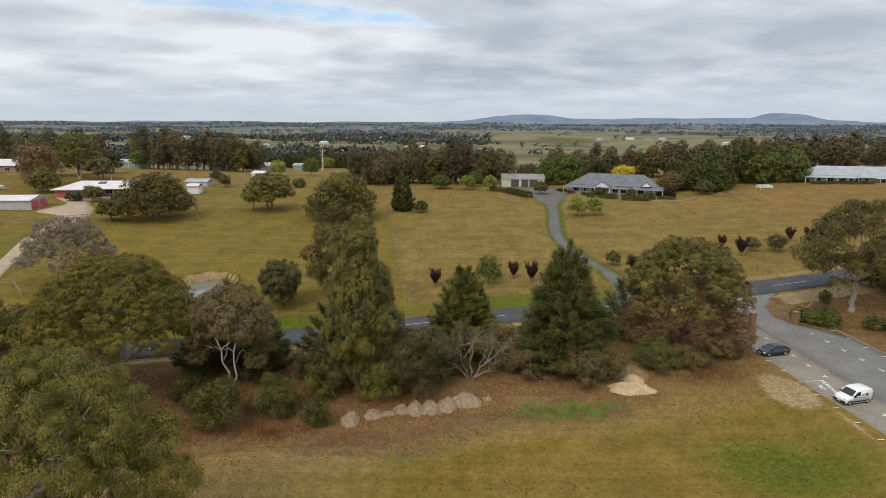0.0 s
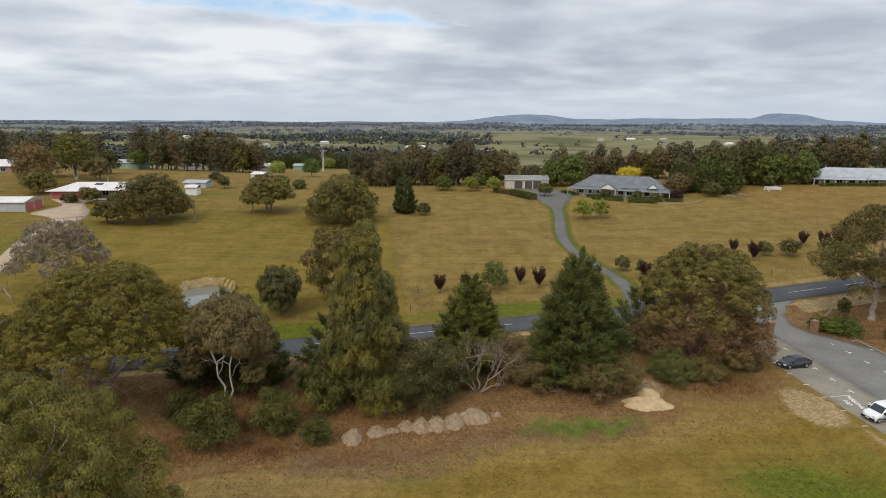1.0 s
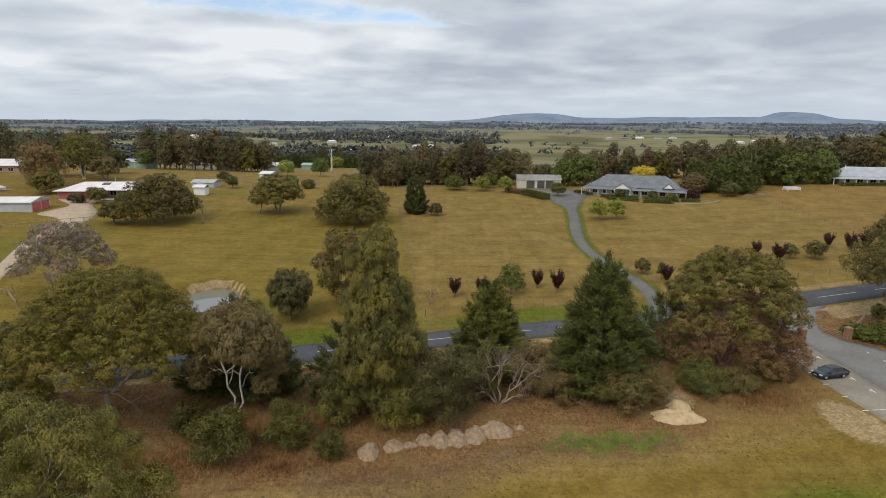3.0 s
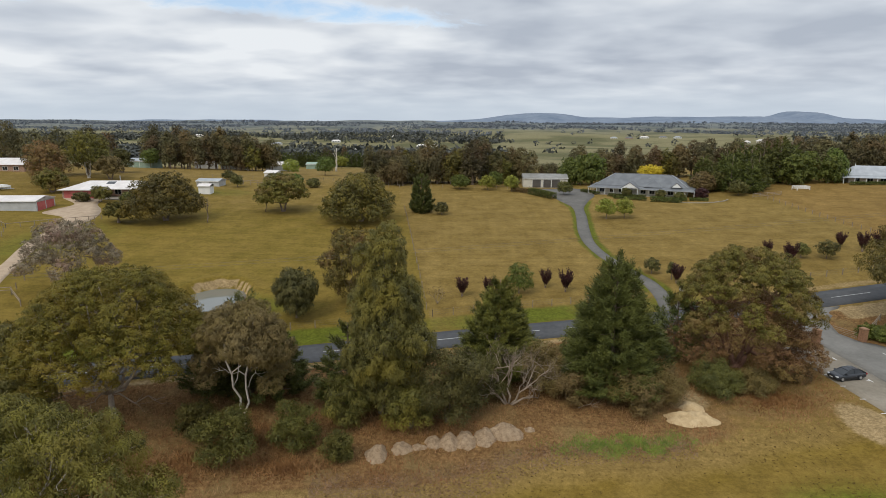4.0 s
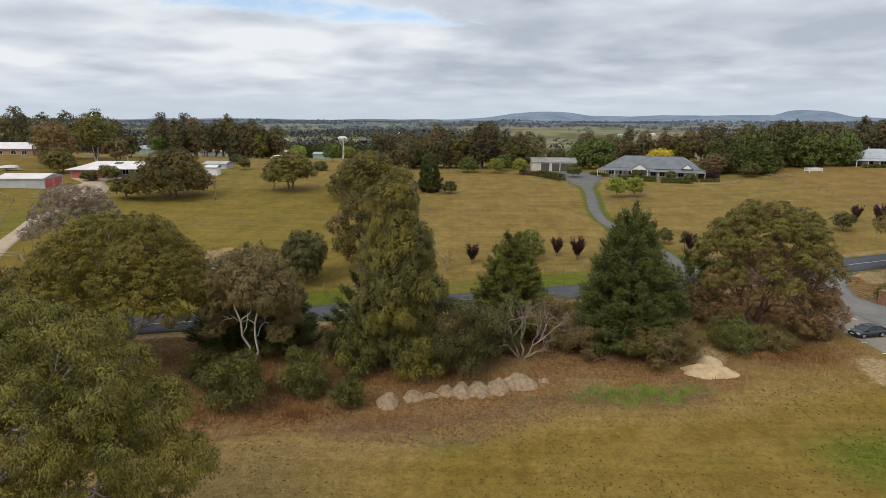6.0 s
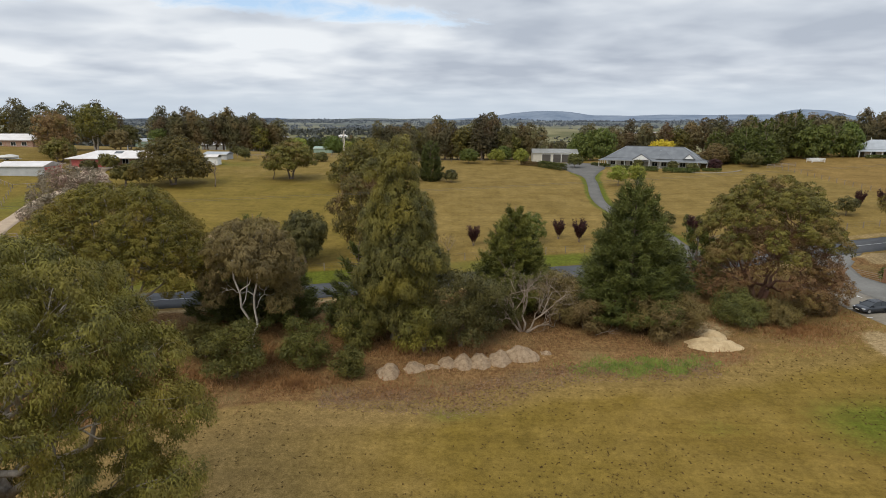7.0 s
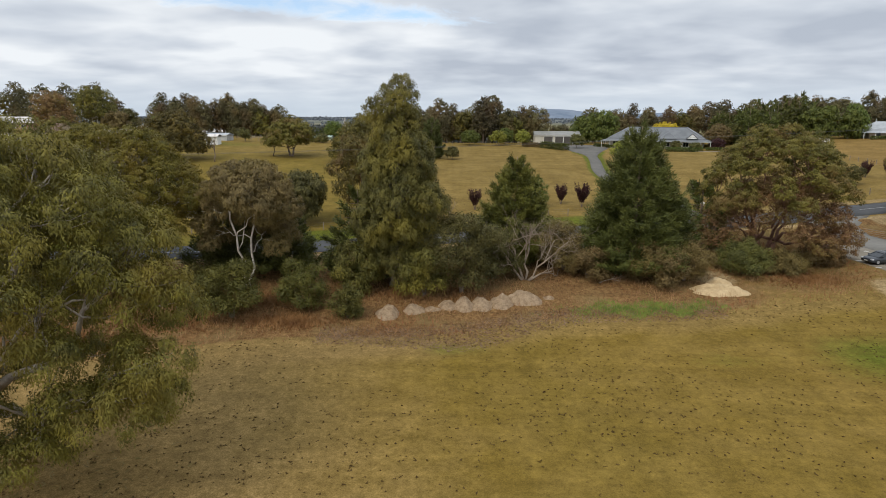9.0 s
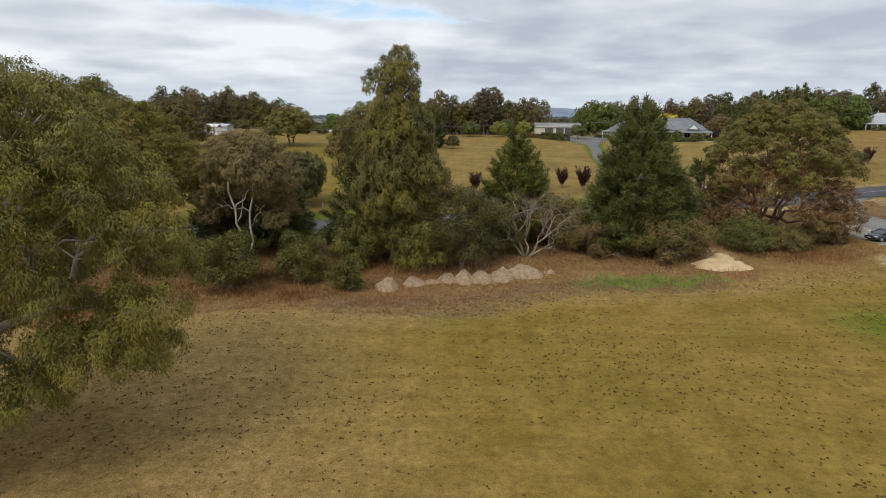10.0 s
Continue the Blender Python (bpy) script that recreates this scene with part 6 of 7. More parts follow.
    hedge_run("driveway_hedge", (22.8, 203.0), (28.8, 192.6), 2.2, 1.9, M_HEDGE, "clipped dark-green hedge beside the driveway", rng)
    hedge_run("driveway_hedge", (17.5, 210.0), (22.8, 204.0), 2.0, 1.3, M_BROWNBUSH, "rough brownish hedge beside the driveway", rng)
    s, prev = Shape(), None
    for k in range(13):
        a = radians(200 + k * 11)
        x, y = 72.0 + 9.5 * math.cos(a), 189.5 + 7.5 * math.sin(a)
        if prev:
            px, py = prev
            s.slab([(px, py), (x, y), (x * 0.998, y + 0.4), (px * 0.998, py + 0.4)], lz(x, y) - 0.3, lz(x, y) + 0.16)
        prev = (x, y)
    tagged(new("garden_wall", s.mesh("garden_wall", M_KERB)), "low curved stone edging round the garden bed", "wall", kind="structure")


def hedge_run(name, a, b, wide, hh, mat, label, rng):
    """A clipped hedge: short leaves over a long rounded box, with a few stems."""
    a, b = np.array(a), np.array(b)
    ln = np.linalg.norm(b - a)
    n = int(ln * (wide + 2 * hh) * 62)
    u = rng.random(n)
    ang = rng.random(n) * math.pi
    across = np.clip(np.cos(ang) * 1.25, -1, 1) * wide / 2 * (0.9 + 0.1 * rng.random(n))
    up = np.clip(np.sin(ang) * 1.5, 0.0, 1) * hh * rng.uniform(0.15, 1.02, n) ** 0.3
    d = (b - a) / ln
    x, y = a[0] + d[0] * u * ln - d[1] * across, a[1] + d[1] * u * ln + d[0] * across
    p = np.stack([x, y, land(x, y) + np.maximum(up, 0.05)], 1)
    q = np.stack([-d[1] * np.cos(ang), d[0] * np.cos(ang), np.sin(ang)], 1) + rng.normal(size=p.shape) * 0.7
    c = thing(name, pose(a[0], a[1], 0), label, "hedge")
    me = leaf_mesh("crown", p - (a[0], a[1], 0), q, 0.32, 0.2, mat, rng, q)
    part("crown", me, c)
    s = Shape()
    for k in range(max(2, int(ln / 1.5))):
        v = a + d * (k + 0.5) * 1.5
        s.tube([(v[0] - a[0], v[1] - a[1], lz(*v) - 0.1), (v[0] - a[0], v[1] - a[1], lz(*v) + hh * 0.8)], [0.06, 0.03], 5)
    part("stem", s.mesh("stem", M_BARK), c)


main_house()


def shed(name, m, w, d, hh, rise, wall, roof, label, doors=(), door_mat=None, end_doors=(), over=0.25, category="shed"):
    """A gabled shed, ridge along local x, long front at y = 0."""
    t = thing(name, m, label, category)
    s = Shape().box(0, w, 0, d, -1.2, hh)
    for x in (0.0, w - 0.02):
        s.add([(x, 0, hh), (x, d, hh), (x, d / 2, hh + rise), (x + 0.02, 0, hh), (x + 0.02, d, hh), (x + 0.02, d / 2, hh + rise)], [(0, 1, 2), (5, 4, 3), (0, 3, 4, 1), (1, 4, 5, 2), (2, 5, 3, 0)])
    part("wall", s.mesh("wall", wall), t)
    part("roof", hip_roof(-over, w + over, -over, d + over, hh + 0.05 - over * rise / (d / 2) + 0.1, rise + over * rise / (d / 2), 0, 0.1).mesh("roof", roof), t)
    part("gutter", Shape().box(-over, w + over, -over - 0.12, -over, hh - 0.12, hh + 0.02).mesh("gutter", M_WHITE), t)
    for x, ww, zz in doors:
        part("door", Shape().box(x, x + ww, -0.05, 0.0, 0.0, zz).mesh("door", door_mat), t)
        part("door_frame", Shape().box(x - 0.1, x, -0.08, 0.0, 0, zz + 0.1).box(x + ww, x + ww + 0.1, -0.08, 0.0, 0, zz + 0.1).box(x, x + ww, -0.08, 0.0, zz, zz + 0.1).mesh("door_frame", M_WHITE), t)
    for y, ww, zz in end_doors:
        part("door", Shape().box(w, w + 0.06, y, y + ww, 0.0, zz).mesh("door", door_mat), t)
    return t


shed("garage_shed", pose(22.3, 220.6, 9.2, 0, 0, -3), 15.8, 8.5, 3.3, 1.15, M_CREAMWALL, M_DUNROOF, "cream three-door garage with dun metal roof", ((3.3, 3.0, 2.8), (7.2, 2.7, 2.8), (10.2, 2.9, 2.8)), M_DARKDOOR)
shed("red_door_garage", pose(-123.6, 156.6, 9.35, 0, 0, 4), 12.0, 8.2, 2.8, 0.9, M_GREYWALL, M_WHITEROOF, "grey metal garage with two faded red doors", (), M_REDDOOR, ((0.5, 3.4, 2.5), (4.3, 3.4, 2.5)))
shed("white_shed", pose(-82.8, 189.6, 10.0, 0, 0, 0), 3.6, 3.0, 2.6, 0.5, M_WHITE, M_WHITEROOF, "small white garden shed on the grass")
shed("long_shed", pose(-90.5, 206.0, 10.1, 0, 0, -4), 8.0, 5.0, 2.3, 0.6, M_GREYWALL, M_PALEROOF, "long low pale metal shed", ((2.0, 2.5, 2.0),), M_WHITE)
shed("green_shed", pose(-156.5, 283.0, 10.2, 0, 0, -8), 12.5, 8.0, 3.2, 1.1, M_GREENWALL, M_PALEROOF, "pale-green metal farm shed", ((3.0, 3.2, 3.0),), M_GREENWALL)
shed("small_gabled_shed", pose(-79.2, 243.5, 9.9, 0, 0, -20), 5.6, 4.5, 2.0, 0.8, M_WHITE, M_WHITEROOF, "small white gabled shed behind the paddock")
shed("far_green_shed", pose(-90.2, 355.0, 3.4, 0, 0, 0), 10.0, 8.0, 3.2, 0.9, M_GREENWALL, M_GREENWALL, "pale-green far farm shed")
for x, y, w in ((-119, 300, 12), (-98, 304, 15), (-135, 306, 10)):
    shed("white_roofed_shed", pose(x, y, lz(x, y), 0, 0, 6), w, 6, 2.6, 1.4, M_GREYWALL, M_WHITEROOF, "white-roofed shed among the gum trees")


def brick_house():
    t = thing("brick_house", pose(-118.0, 176.6, 10.2, 0, 0, 3), "low red-brown brick house with pale metal roof", "house")
    part("base", Shape().box(-0.4, 25, -1.0, 13, -2.0, 0.08).mesh("base", M_KERB), t)
    part("wall", Shape().box(0.6, 11.4, 0, 11, 0.08, 2.6).box(11.4, 24, 4.4, 12, 0.08, 2.6).mesh("wall", M_BRICK), t)
    part("roof", hip_roof(-0.2, 25, 1.6, 13, 2.65, 1.9, 5.2).mesh("roof", M_WHITEROOF), t, "pale pinkish ribbed metal roof")
    wing = [(-0.2, -1.0), (12.4, -1.0), (12.4, 7.3), (-0.2, 7.3)]
    v = [(x, y, 2.65) for x, y in wing] + [(6.1, 4.6, 4.45), (6.1, 7.3, 4.56)] + [(x, y, 2.5) for x, y in wing] + [(6.1, 4.6, 4.3), (6.1, 7.3, 4.41)]
    part("wing_roof", Shape().add(v, [(0, 1, 4), (1, 2, 5, 4), (0, 4, 5, 3), (2, 3, 5), (6, 10, 7), (7, 10, 11, 8), (6, 9, 11, 10), (8, 11, 9), (0, 6, 7, 1), (1, 7, 8, 2), (3, 9, 6, 0)]).mesh("wing_roof", M_WHITEROOF), t)
    for x, w in ((1.2, 4.6), (6.6, 4.0)):
        part("garage_door", Shape().box(x, x + w, -0.06, 0.0, 0.08, 2.25).mesh("garage_door", M_REDDOOR), t, "faded red garage door")
    for k in range(4):
        x = 13.4 + k * 3.5
        part("post", Shape().box(x - 0.07, x + 0.07, 1.9, 2.04, 0.08, 2.55).mesh("post", M_TIMBER), t)
    for x in (14.5, 18.5):
        window(t, x, 4.38, 0.8, 1.8, 1.4)
    part("door", Shape().box(20.8, 21.8, 4.33, 4.4, 0.08, 2.2).mesh("door", M_CREAM), t)
    part("solar_panel", Shape().add([(11.0, 5.0, 3.86), (13.4, 5.0, 3.86), (13.4, 6.6, 4.36), (11.0, 6.6, 4.36), (11.0, 5.0, 3.78), (13.4, 5.0, 3.78), (13.4, 6.6, 4.28), (11.0, 6.6, 4.28)], [(0, 1, 2, 3), (7, 6, 5, 4), (0, 4, 5, 1), (1, 5, 6, 2), (2, 6, 7, 3), (3, 7, 4, 0)]).mesh("solar_panel", M_GLASS), t, "dark solar panel")
    part("flue", Shape().tube([(14, 7.6, 3.8), (14, 7.6, 6.0)], 0.13, 8).mesh("flue", M_RIM), t)
    t = thing("brick_house", pose(-186.0, 226.0, 13.1, 0, 0, 4), "brick house with pale hipped roof among trees", "house")
    part("wall", Shape().box(0, 21, 0, 10, -1.5, 2.9).mesh("wall", M_BRICK), t)
    part("roof", hip_roof(-0.6, 21.6, -0.6, 10.6, 2.9, 2.2, 4.8).mesh("roof", M_WHITEROOF), t)
    for x in (4, 9, 14, 18):
        window(t, x, -0.02, 0.8, 1.8, 1.3)


brick_house()


def covered_boat(x, y, turn):
    t = thing("covered_boat", pose(x, y, lz(x, y), 0, 0, turn), "small boat on a trailer under pale cover", "boat")
    rings = []
    for u, w, z in ((-2.6, 0.7, 1.3), (-2.2, 0.95, 1.5), (0, 1.05, 1.75), (1.6, 0.8, 1.6), (2.7, 0.1, 1.35)):
        rings.append([(u, -w, 0.95), (u, -w * 0.8, z), (u, w * 0.8, z), (u, w, 0.95), (u, 0, 0.45)])
    part("cover", Shape().loft(rings).mesh("cover", M_WHITE), t)
    part("trailer", Shape().box(-2.2, 3.4, -0.5, 0.5, 0.35, 0.45).mesh("trailer", M_RIM), t)
    for side in (-1, 1):
        wheel(t, -0.6, side * 0.95, 0.3, 0.18)


def far_verandah_house():
    t = thing("verandah_house", pose(134.0, 214.0, 11.6, 0, 0, -13), "white house with pale metal roof and verandah", "house")
    part("base", Shape().box(-2.4, 40, -2.4, 13, -2.5, 0.2).mesh("base", M_KERB), t)
    part("wall", Shape().box(0, 38, 0, 11, 0.2, 3.0).mesh("wall", M_CREAM), t)
    part("roof", hip_roof(-0.5, 38.5, -0.5, 11.5, 3.1, 3.0, 4.0).mesh("roof", M_PALEROOF), t, "pale zinc ribbed roof")
    part("verandah_roof", skirt_roof(-0.5, 38.5, -0.5, 11.5, 3.0, 2.2, 0.55).mesh("verandah_roof", M_PALEROOF), t)
    v = [(14.0, -3.2, 2.7), (20.0, -3.2, 2.7), (17.0, 0.5, 4.6), (14.0, 4, 2.7), (20.0, 4, 2.7), (17.0, 4, 4.6)]
    part("porch_roof", Shape().add(v, [(0, 1, 2), (1, 4, 5, 2), (0, 2, 5, 3), (3, 5, 4), (0, 3, 4, 1)]).mesh("porch_roof", M_PALEROOF), t)
    part("finial", Shape().tube([(3.5, 5.5, 6.0), (3.5, 5.5, 7.0)], [0.12, 0.03], 6).mesh("finial", M_WHITE), t)
    for k in range(13):
        x = -2.4 + k * 3.4
        part("post", Shape().box(x - 0.1, x + 0.1, -2.5, -2.3, 0.2, 2.4).mesh("post", M_WHITE), t)
    for x in (2.5, 6.5, 10.5, 15.5, 18.5, 23, 27, 31, 35):
        window(t, x, -0.02, 0.7, 1.7, 1.8)
    part("door", Shape().box(12.6, 13.6, -0.06, 0, 0.2, 2.4).mesh("door", M_DARKDOOR), t)
    rng = np.random.default_rng(83)
    hedge_run("garden_hedge", (131.0, 208.5), (150.0, 203.6), 1.4, 1.0, M_HEDGE, "clipped low green hedge before verandah", rng)


far_verandah_house()


def country_house(x, y, w, turn, roof, wall):
    t = thing("far_house", pose(x, y, lz(x, y), 0, 0, turn), "small pale far-off house among trees", "house", "far houses")
    part("wall", Shape().box(-w / 2, w / 2, -4.5, 4.5, -2, 3.0).mesh("wall", wall), t)
    part("roof", hip_roof(-w / 2 - 0.5, w / 2 + 0.5, -5, 5, 3.0, 2.4, 4.0).mesh("roof", roof), t)
    for k in (-0.3, 0.0, 0.3):
        window(t, w * k, -4.52, 0.9, 1.8, 1.3)


for x, y, w, turn, roof, wall in ((-100, 760, 20, 8, M_WHITEROOF, M_CREAM), (-62, 740, 26, -6, M_GREYROOF, M_BRICK), (-135, 820, 18, 12, M_WHITEROOF, M_WHITE), (-60, 1050, 24, 0, M_WHITEROOF, M_WHITE), (-38, 1060, 20, 15, M_WHITEROOF, M_CREAM), (-30, 900, 14, 30, M_GREYROOF, M_WHITE), (62, 860, 14, -10, M_GREYROOF, M_CREAM),
                                  (470, 1500, 30, 5, M_WHITEROOF, M_WHITE), (520, 1510, 26, -5, M_GREYROOF, M_CREAM), (430, 1490, 24, 0, M_GREYROOF, M_BRICK), (560, 1520, 24, 10, M_PALEROOF, M_WHITE), (395, 1500, 22, 0, M_PALEROOF, M_CREAM), (600, 1180, 34, -8, M_WHITEROOF, M_CREAM), (560, 1170, 24, 4, M_WHITEROOF, M_WHITE),
                                  (-420, 900, 20, 0, M_WHITEROOF, M_WHITE), (-560, 1300, 24, 10, M_WHITEROOF, M_CREAM), (-300, 1000, 22, -8, M_PALEROOF, M_CREAM), (-250, 1250, 26, 4, M_WHITEROOF, M_WHITE), (-150, 1500, 26, 0, M_WHITEROOF, M_CREAM), (-480, 560, 22, 10, M_WHITEROOF, M_BRICK), (-700, 1700, 30, 0, M_WHITEROOF, M_WHITE), (-330, 1650, 26, 0, M_PALEROOF, M_WHITE)):
    country_house(x, y, w * 0.7, turn, roof, wall)

# ---- fences, poles and the entrance ----


def fence(name, a, b, gap, hh, label, rails=0, wires=3, mat=None, group=""):
    """Posts with rails or wires between two plan points."""
    mat = mat or M_TIMBER
    a, b = np.array(a, float), np.array(b, float)
    ln = np.linalg.norm(b - a)
    n = max(1, round(ln / gap))
    t = thing(name, pose(a[0], a[1], lz(*a)), label, "fence", group)
    z0 = lz(*a)
    tops = []
    me = Shape().box(-0.06, 0.06, -0.06, 0.06, -0.4, hh).mesh("post", mat)
    for k in range(n + 1):
        p = a + (b - a) * k / n
        tops.append((p[0] - a[0], p[1] - a[1], lz(*p) - z0))
        part("post", me, t, "", pose(*tops[-1]))
    for r in range(rails):
        z = hh * (0.92 - 0.34 * r)
        for (x0, y0, q0), (x1, y1, q1) in zip(tops, tops[1:]):
            part("rail", Shape().tube([(x0, y0, q0 + z), (x1, y1, q1 + z)], 0.06, 4).mesh("rail", mat), t)
    for r in range(wires):
        z = hh * (0.95 - 0.3 * r)
        part("wire", Shape().tube([(x, y, q + z) for x, y, q in tops], 0.008, 3, False).mesh("wire", M_WIRE), t)
    return t


for x0, x1 in ((-62, -34), (-34, -6), (-6, 29.5), (38.5, 62), (62, 96)):
    fence("wire_fence", (x0, float(road_y(x0)) + 9.0), (x1, float(road_y(x1)) + 9.0), 3.4, 1.15, "post and wire fence along the road verge", 0, 3)
fence("wire_fence", (-7.1, 98.0), (-17.0, 176.0), 5.0, 1.1, "post and wire fence between two paddocks", 0, 3)
fence("wire_fence", (91.6, 185.0), (94.4, 128.0), 3.0, 1.15, "post and wire fence between dry paddocks", 0, 2)
fence("wire_fence", (-30, 218), (24, 216), 4.0, 1.1, "post and wire fence along the tree belt", 0, 2)
fence("wire_fence", (-100, 233), (-34, 236), 4.0, 1.1, "post and wire fence across the crest", 0, 2)
fence("rail_fence", (88.8, 188.4), (98.8, 191.2), 2.4, 1.2, "grey timber rail fence beside conifers", 3, 0)
fence("rail_fence", (-106.5, 139.5), (-91.5, 152.0), 3.0, 1.1, "timber post and rail fence beside the gravel", 1, 0)
fence("rail_fence", (-120.5, 150.5), (-106.5, 139.5), 3.0, 1.1, "timber post and rail fence beside garage", 1, 0)
fence("wire_fence", (-106.5, 139.5), (-84.5, 104.0), 4.0, 1.1, "post and wire fence beside the gravel drive", 0, 2)
fence("wire_fence", (-92.0, 150.0), (-76.8, 102.0), 4.0, 1.1, "post and wire fence beside the gravel drive", 0, 2)
fence("field_gate", (-81.0, 98.5), (-76.0, 99.8), 5.0, 1.4, "open timber field gate beside the gravel", 2, 0)
fence("field_gate", (-76.0, 99.8), (-71.5, 95.6), 6.0, 1.2, "timber field gate by the gravel drive", 2, 0)
fence("driveway_fence", (36.3, 104.9), (40.6, 106.6), 2.2, 1.1, "low timber rail fence beside the driveway", 2, 0)
fence("rail_fence", (57.0, 89.4), (62.4, 94.2), 2.0, 1.1, "timber rail fence beside the car park entrance", 2, 0)
fence("yard_fence", (-82, 214), (-62, 212), 2.5, 1.6, "dark mesh yard fence", 2, 2)


def jump_stand(x, y, turn):
    t = thing("rail_pen", pose(x, y, lz(x, y), 0, 0, turn), "small white-railed pen standing in the paddock", "pen")
    for px, py in ((-2.2, -1.2), (2.2, -1.2), (2.2, 1.2), (-2.2, 1.2)):
        part("post", Shape().box(px - 0.08, px + 0.08, py - 0.08, py + 0.08, -0.3, 1.3).mesh("post", M_WHITE), t)
    for z in (0.35, 0.75, 1.12):
        for y0 in (-1.2, 1.2):
            part("rail", Shape().box(-2.2, 2.2, y0 - 0.03, y0 + 0.03, z, z + 0.18).mesh("rail", M_WHITE), t)
        for x0 in (-2.2, 2.2):
            part("rail", Shape().box(x0 - 0.03, x0 + 0.03, -1.2, 1.2, z, z + 0.18).mesh("rail", M_WHITE), t)


jump_stand(110.4, 201.0, 8)


def brick_pillar(x, y, rows):
    """A gate pillar of single bricks on a plinth, with a cap."""
    t = thing("brick_pillar", pose(x, y, 2.35, 0, 0, 12), "square orange-brown brick gate pillar", "pillar", "gate pillars")
    part("core", Shape().box(-0.36, 0.36, -0.36, 0.36, -0.4, rows * 0.128).mesh("core", M_KERB), t)
    long_b = Shape().box(-0.122, 0.122, -0.05, 0.05, 0, 0.116).mesh("brick", M_BRICKS)
    for row in range(rows):
        z = row * 0.128
        for side in range(4):
            for k in range(3):
                off = -0.272 + 0.258 * k + (0.03 if row % 2 else -0.015)
                m = pose(0, 0, z, 0, 0, 90 * side) @ pose(off, -0.35, 0)
                part("brick", long_b, t, "", m)
    part("cap", Shape().box(-0.47, 0.47, -0.47, 0.47, rows * 0.128, rows * 0.128 + 0.1).box(-0.38, 0.38, -0.38, 0.38, rows * 0.128 + 0.1, rows * 0.128 + 0.17).mesh("cap", M_CAP), t, "brick-coloured capping")


M_BRICKS = plain("single_bricks", (0.22, 0.115, 0.065), (0.34, 0.19, 0.11), 0.9, 4.0, 20.0)
M_CAP = plain("fired_clay_cap", (0.24, 0.14, 0.085), (0.34, 0.21, 0.13), 0.9, 3.0, 16.0)
brick_pillar(48.0, 86.2, 20)
brick_pillar(55.9, 88.2, 16)


def tube_gate(x, y, turn):
    t = thing("entrance_gate", pose(x, y, 2.4, 0, 0, turn), "open rust-brown tubular metal gate", "gate")
    part("gate_frame", Shape().tube([(0, 0, 0.15), (3.4, 0, 0.15), (3.4, 0, 1.2), (0, 0, 1.2), (0, 0, 0.15)], 0.035, 6).mesh("gate_frame", M_TIMBER), t)
    for z in (0.42, 0.68, 0.94):
        part("bar", Shape().tube([(0, 0, z), (3.4, 0, z)], 0.025, 6).mesh("bar", M_TIMBER), t)


tube_gate(55.4, 88.8, 118)


def letterbox():
    x, y = 36.0, 104.4
    t = thing("letterbox", pose(x, y, lz(x, y)), "white drum letterbox on a post", "letterbox")
    part("post", Shape().box(-0.05, 0.05, -0.05, 0.05, -0.3, 0.95).mesh("post", M_TIMBER), t)
    part("box", Shape().tube([(0, -0.3, 1.15), (0, 0.3, 1.15)], 0.26, 12).mesh("box", M_WHITE, False), t)


letterbox()


def power_line():
    for x in (-100.0, 118.0):
        y = float(road_y(x)) + 5.2
        t = thing("power_pole", pose(x, y, lz(x, y)), "tall timber power pole with a cross arm", "power pole", "power poles")
        part("pole", Shape().tube([(0, 0, -1), (0, 0, 12.6)], [0.17, 0.12], 8).mesh("pole", M_TIMBER), t)
        part("cross_arm", Shape().box(-0.06, 0.06, -1.1, 1.1, 11.9, 12.05).mesh("cross_arm", M_TIMBER), t)
    for off in (-0.9, 0.9):
        pts = []
        for k in range(41):
            u = k / 40
            x = -100 + 218 * u
            za, zb = lz(-100, 68.4) + 12.1, lz(118, 121.8) + 12.1
            pts.append((x, float(road_y(x)) + 5.2 + off, za + (zb - za) * u - 4 * 1.4 * u * (1 - u)))
        tagged(new("power_cable", Shape().tube(pts, 0.011, 4, False).mesh("power_cable", M_WIRE)), "thin dark overhead power cable", "cable", "power cables")


power_line()


def dead_pole():
    rng = np.random.default_rng(5)
    s = Shape()
    path = limb(s, rng, (0, 0, -0.5), (0.4, 0, 12.0), 0.6, 0.2, 0, 8, 7, 0.01)
    for k in range(3):
        limb(s, rng, path[3 + k], (rng.normal() * 0.9, rng.normal() * 0.6, 7 + 2.5 * k), 0.16, 0.05, 0, 5, 3, 0.05)
    t = thing("dead_gum", pose(-64.8, 317.5, lz(-64.8, 317.5)), "tall bare white dead gum trunk", "tree")
    part("trunk", s.mesh("trunk", M_PALEBARK, True), t)


dead_pole()

# ---- vehicles ----


def car_body(profile, belt, width, tuck, mat, name):
    """A body lofted from side to side: profile points (x, z) run round the lower body, narrowed at the ends."""
    s = Shape()
    sections = []
    for u in (-1, -0.93, -0.7, 0, 0.7, 0.93, 1):
        pull = 1 - 0.05 * abs(u) ** 6
        drop = 0.05 * abs(u) ** 5
        sections.append([(x * pull, u * width / 2 * (1 - tuck * max(0, abs(x) - 1.4)), z if z < belt * 0.6 else z - drop) for x, z in profile])
    s.loft(sections)
    return s.mesh(name, mat, True)


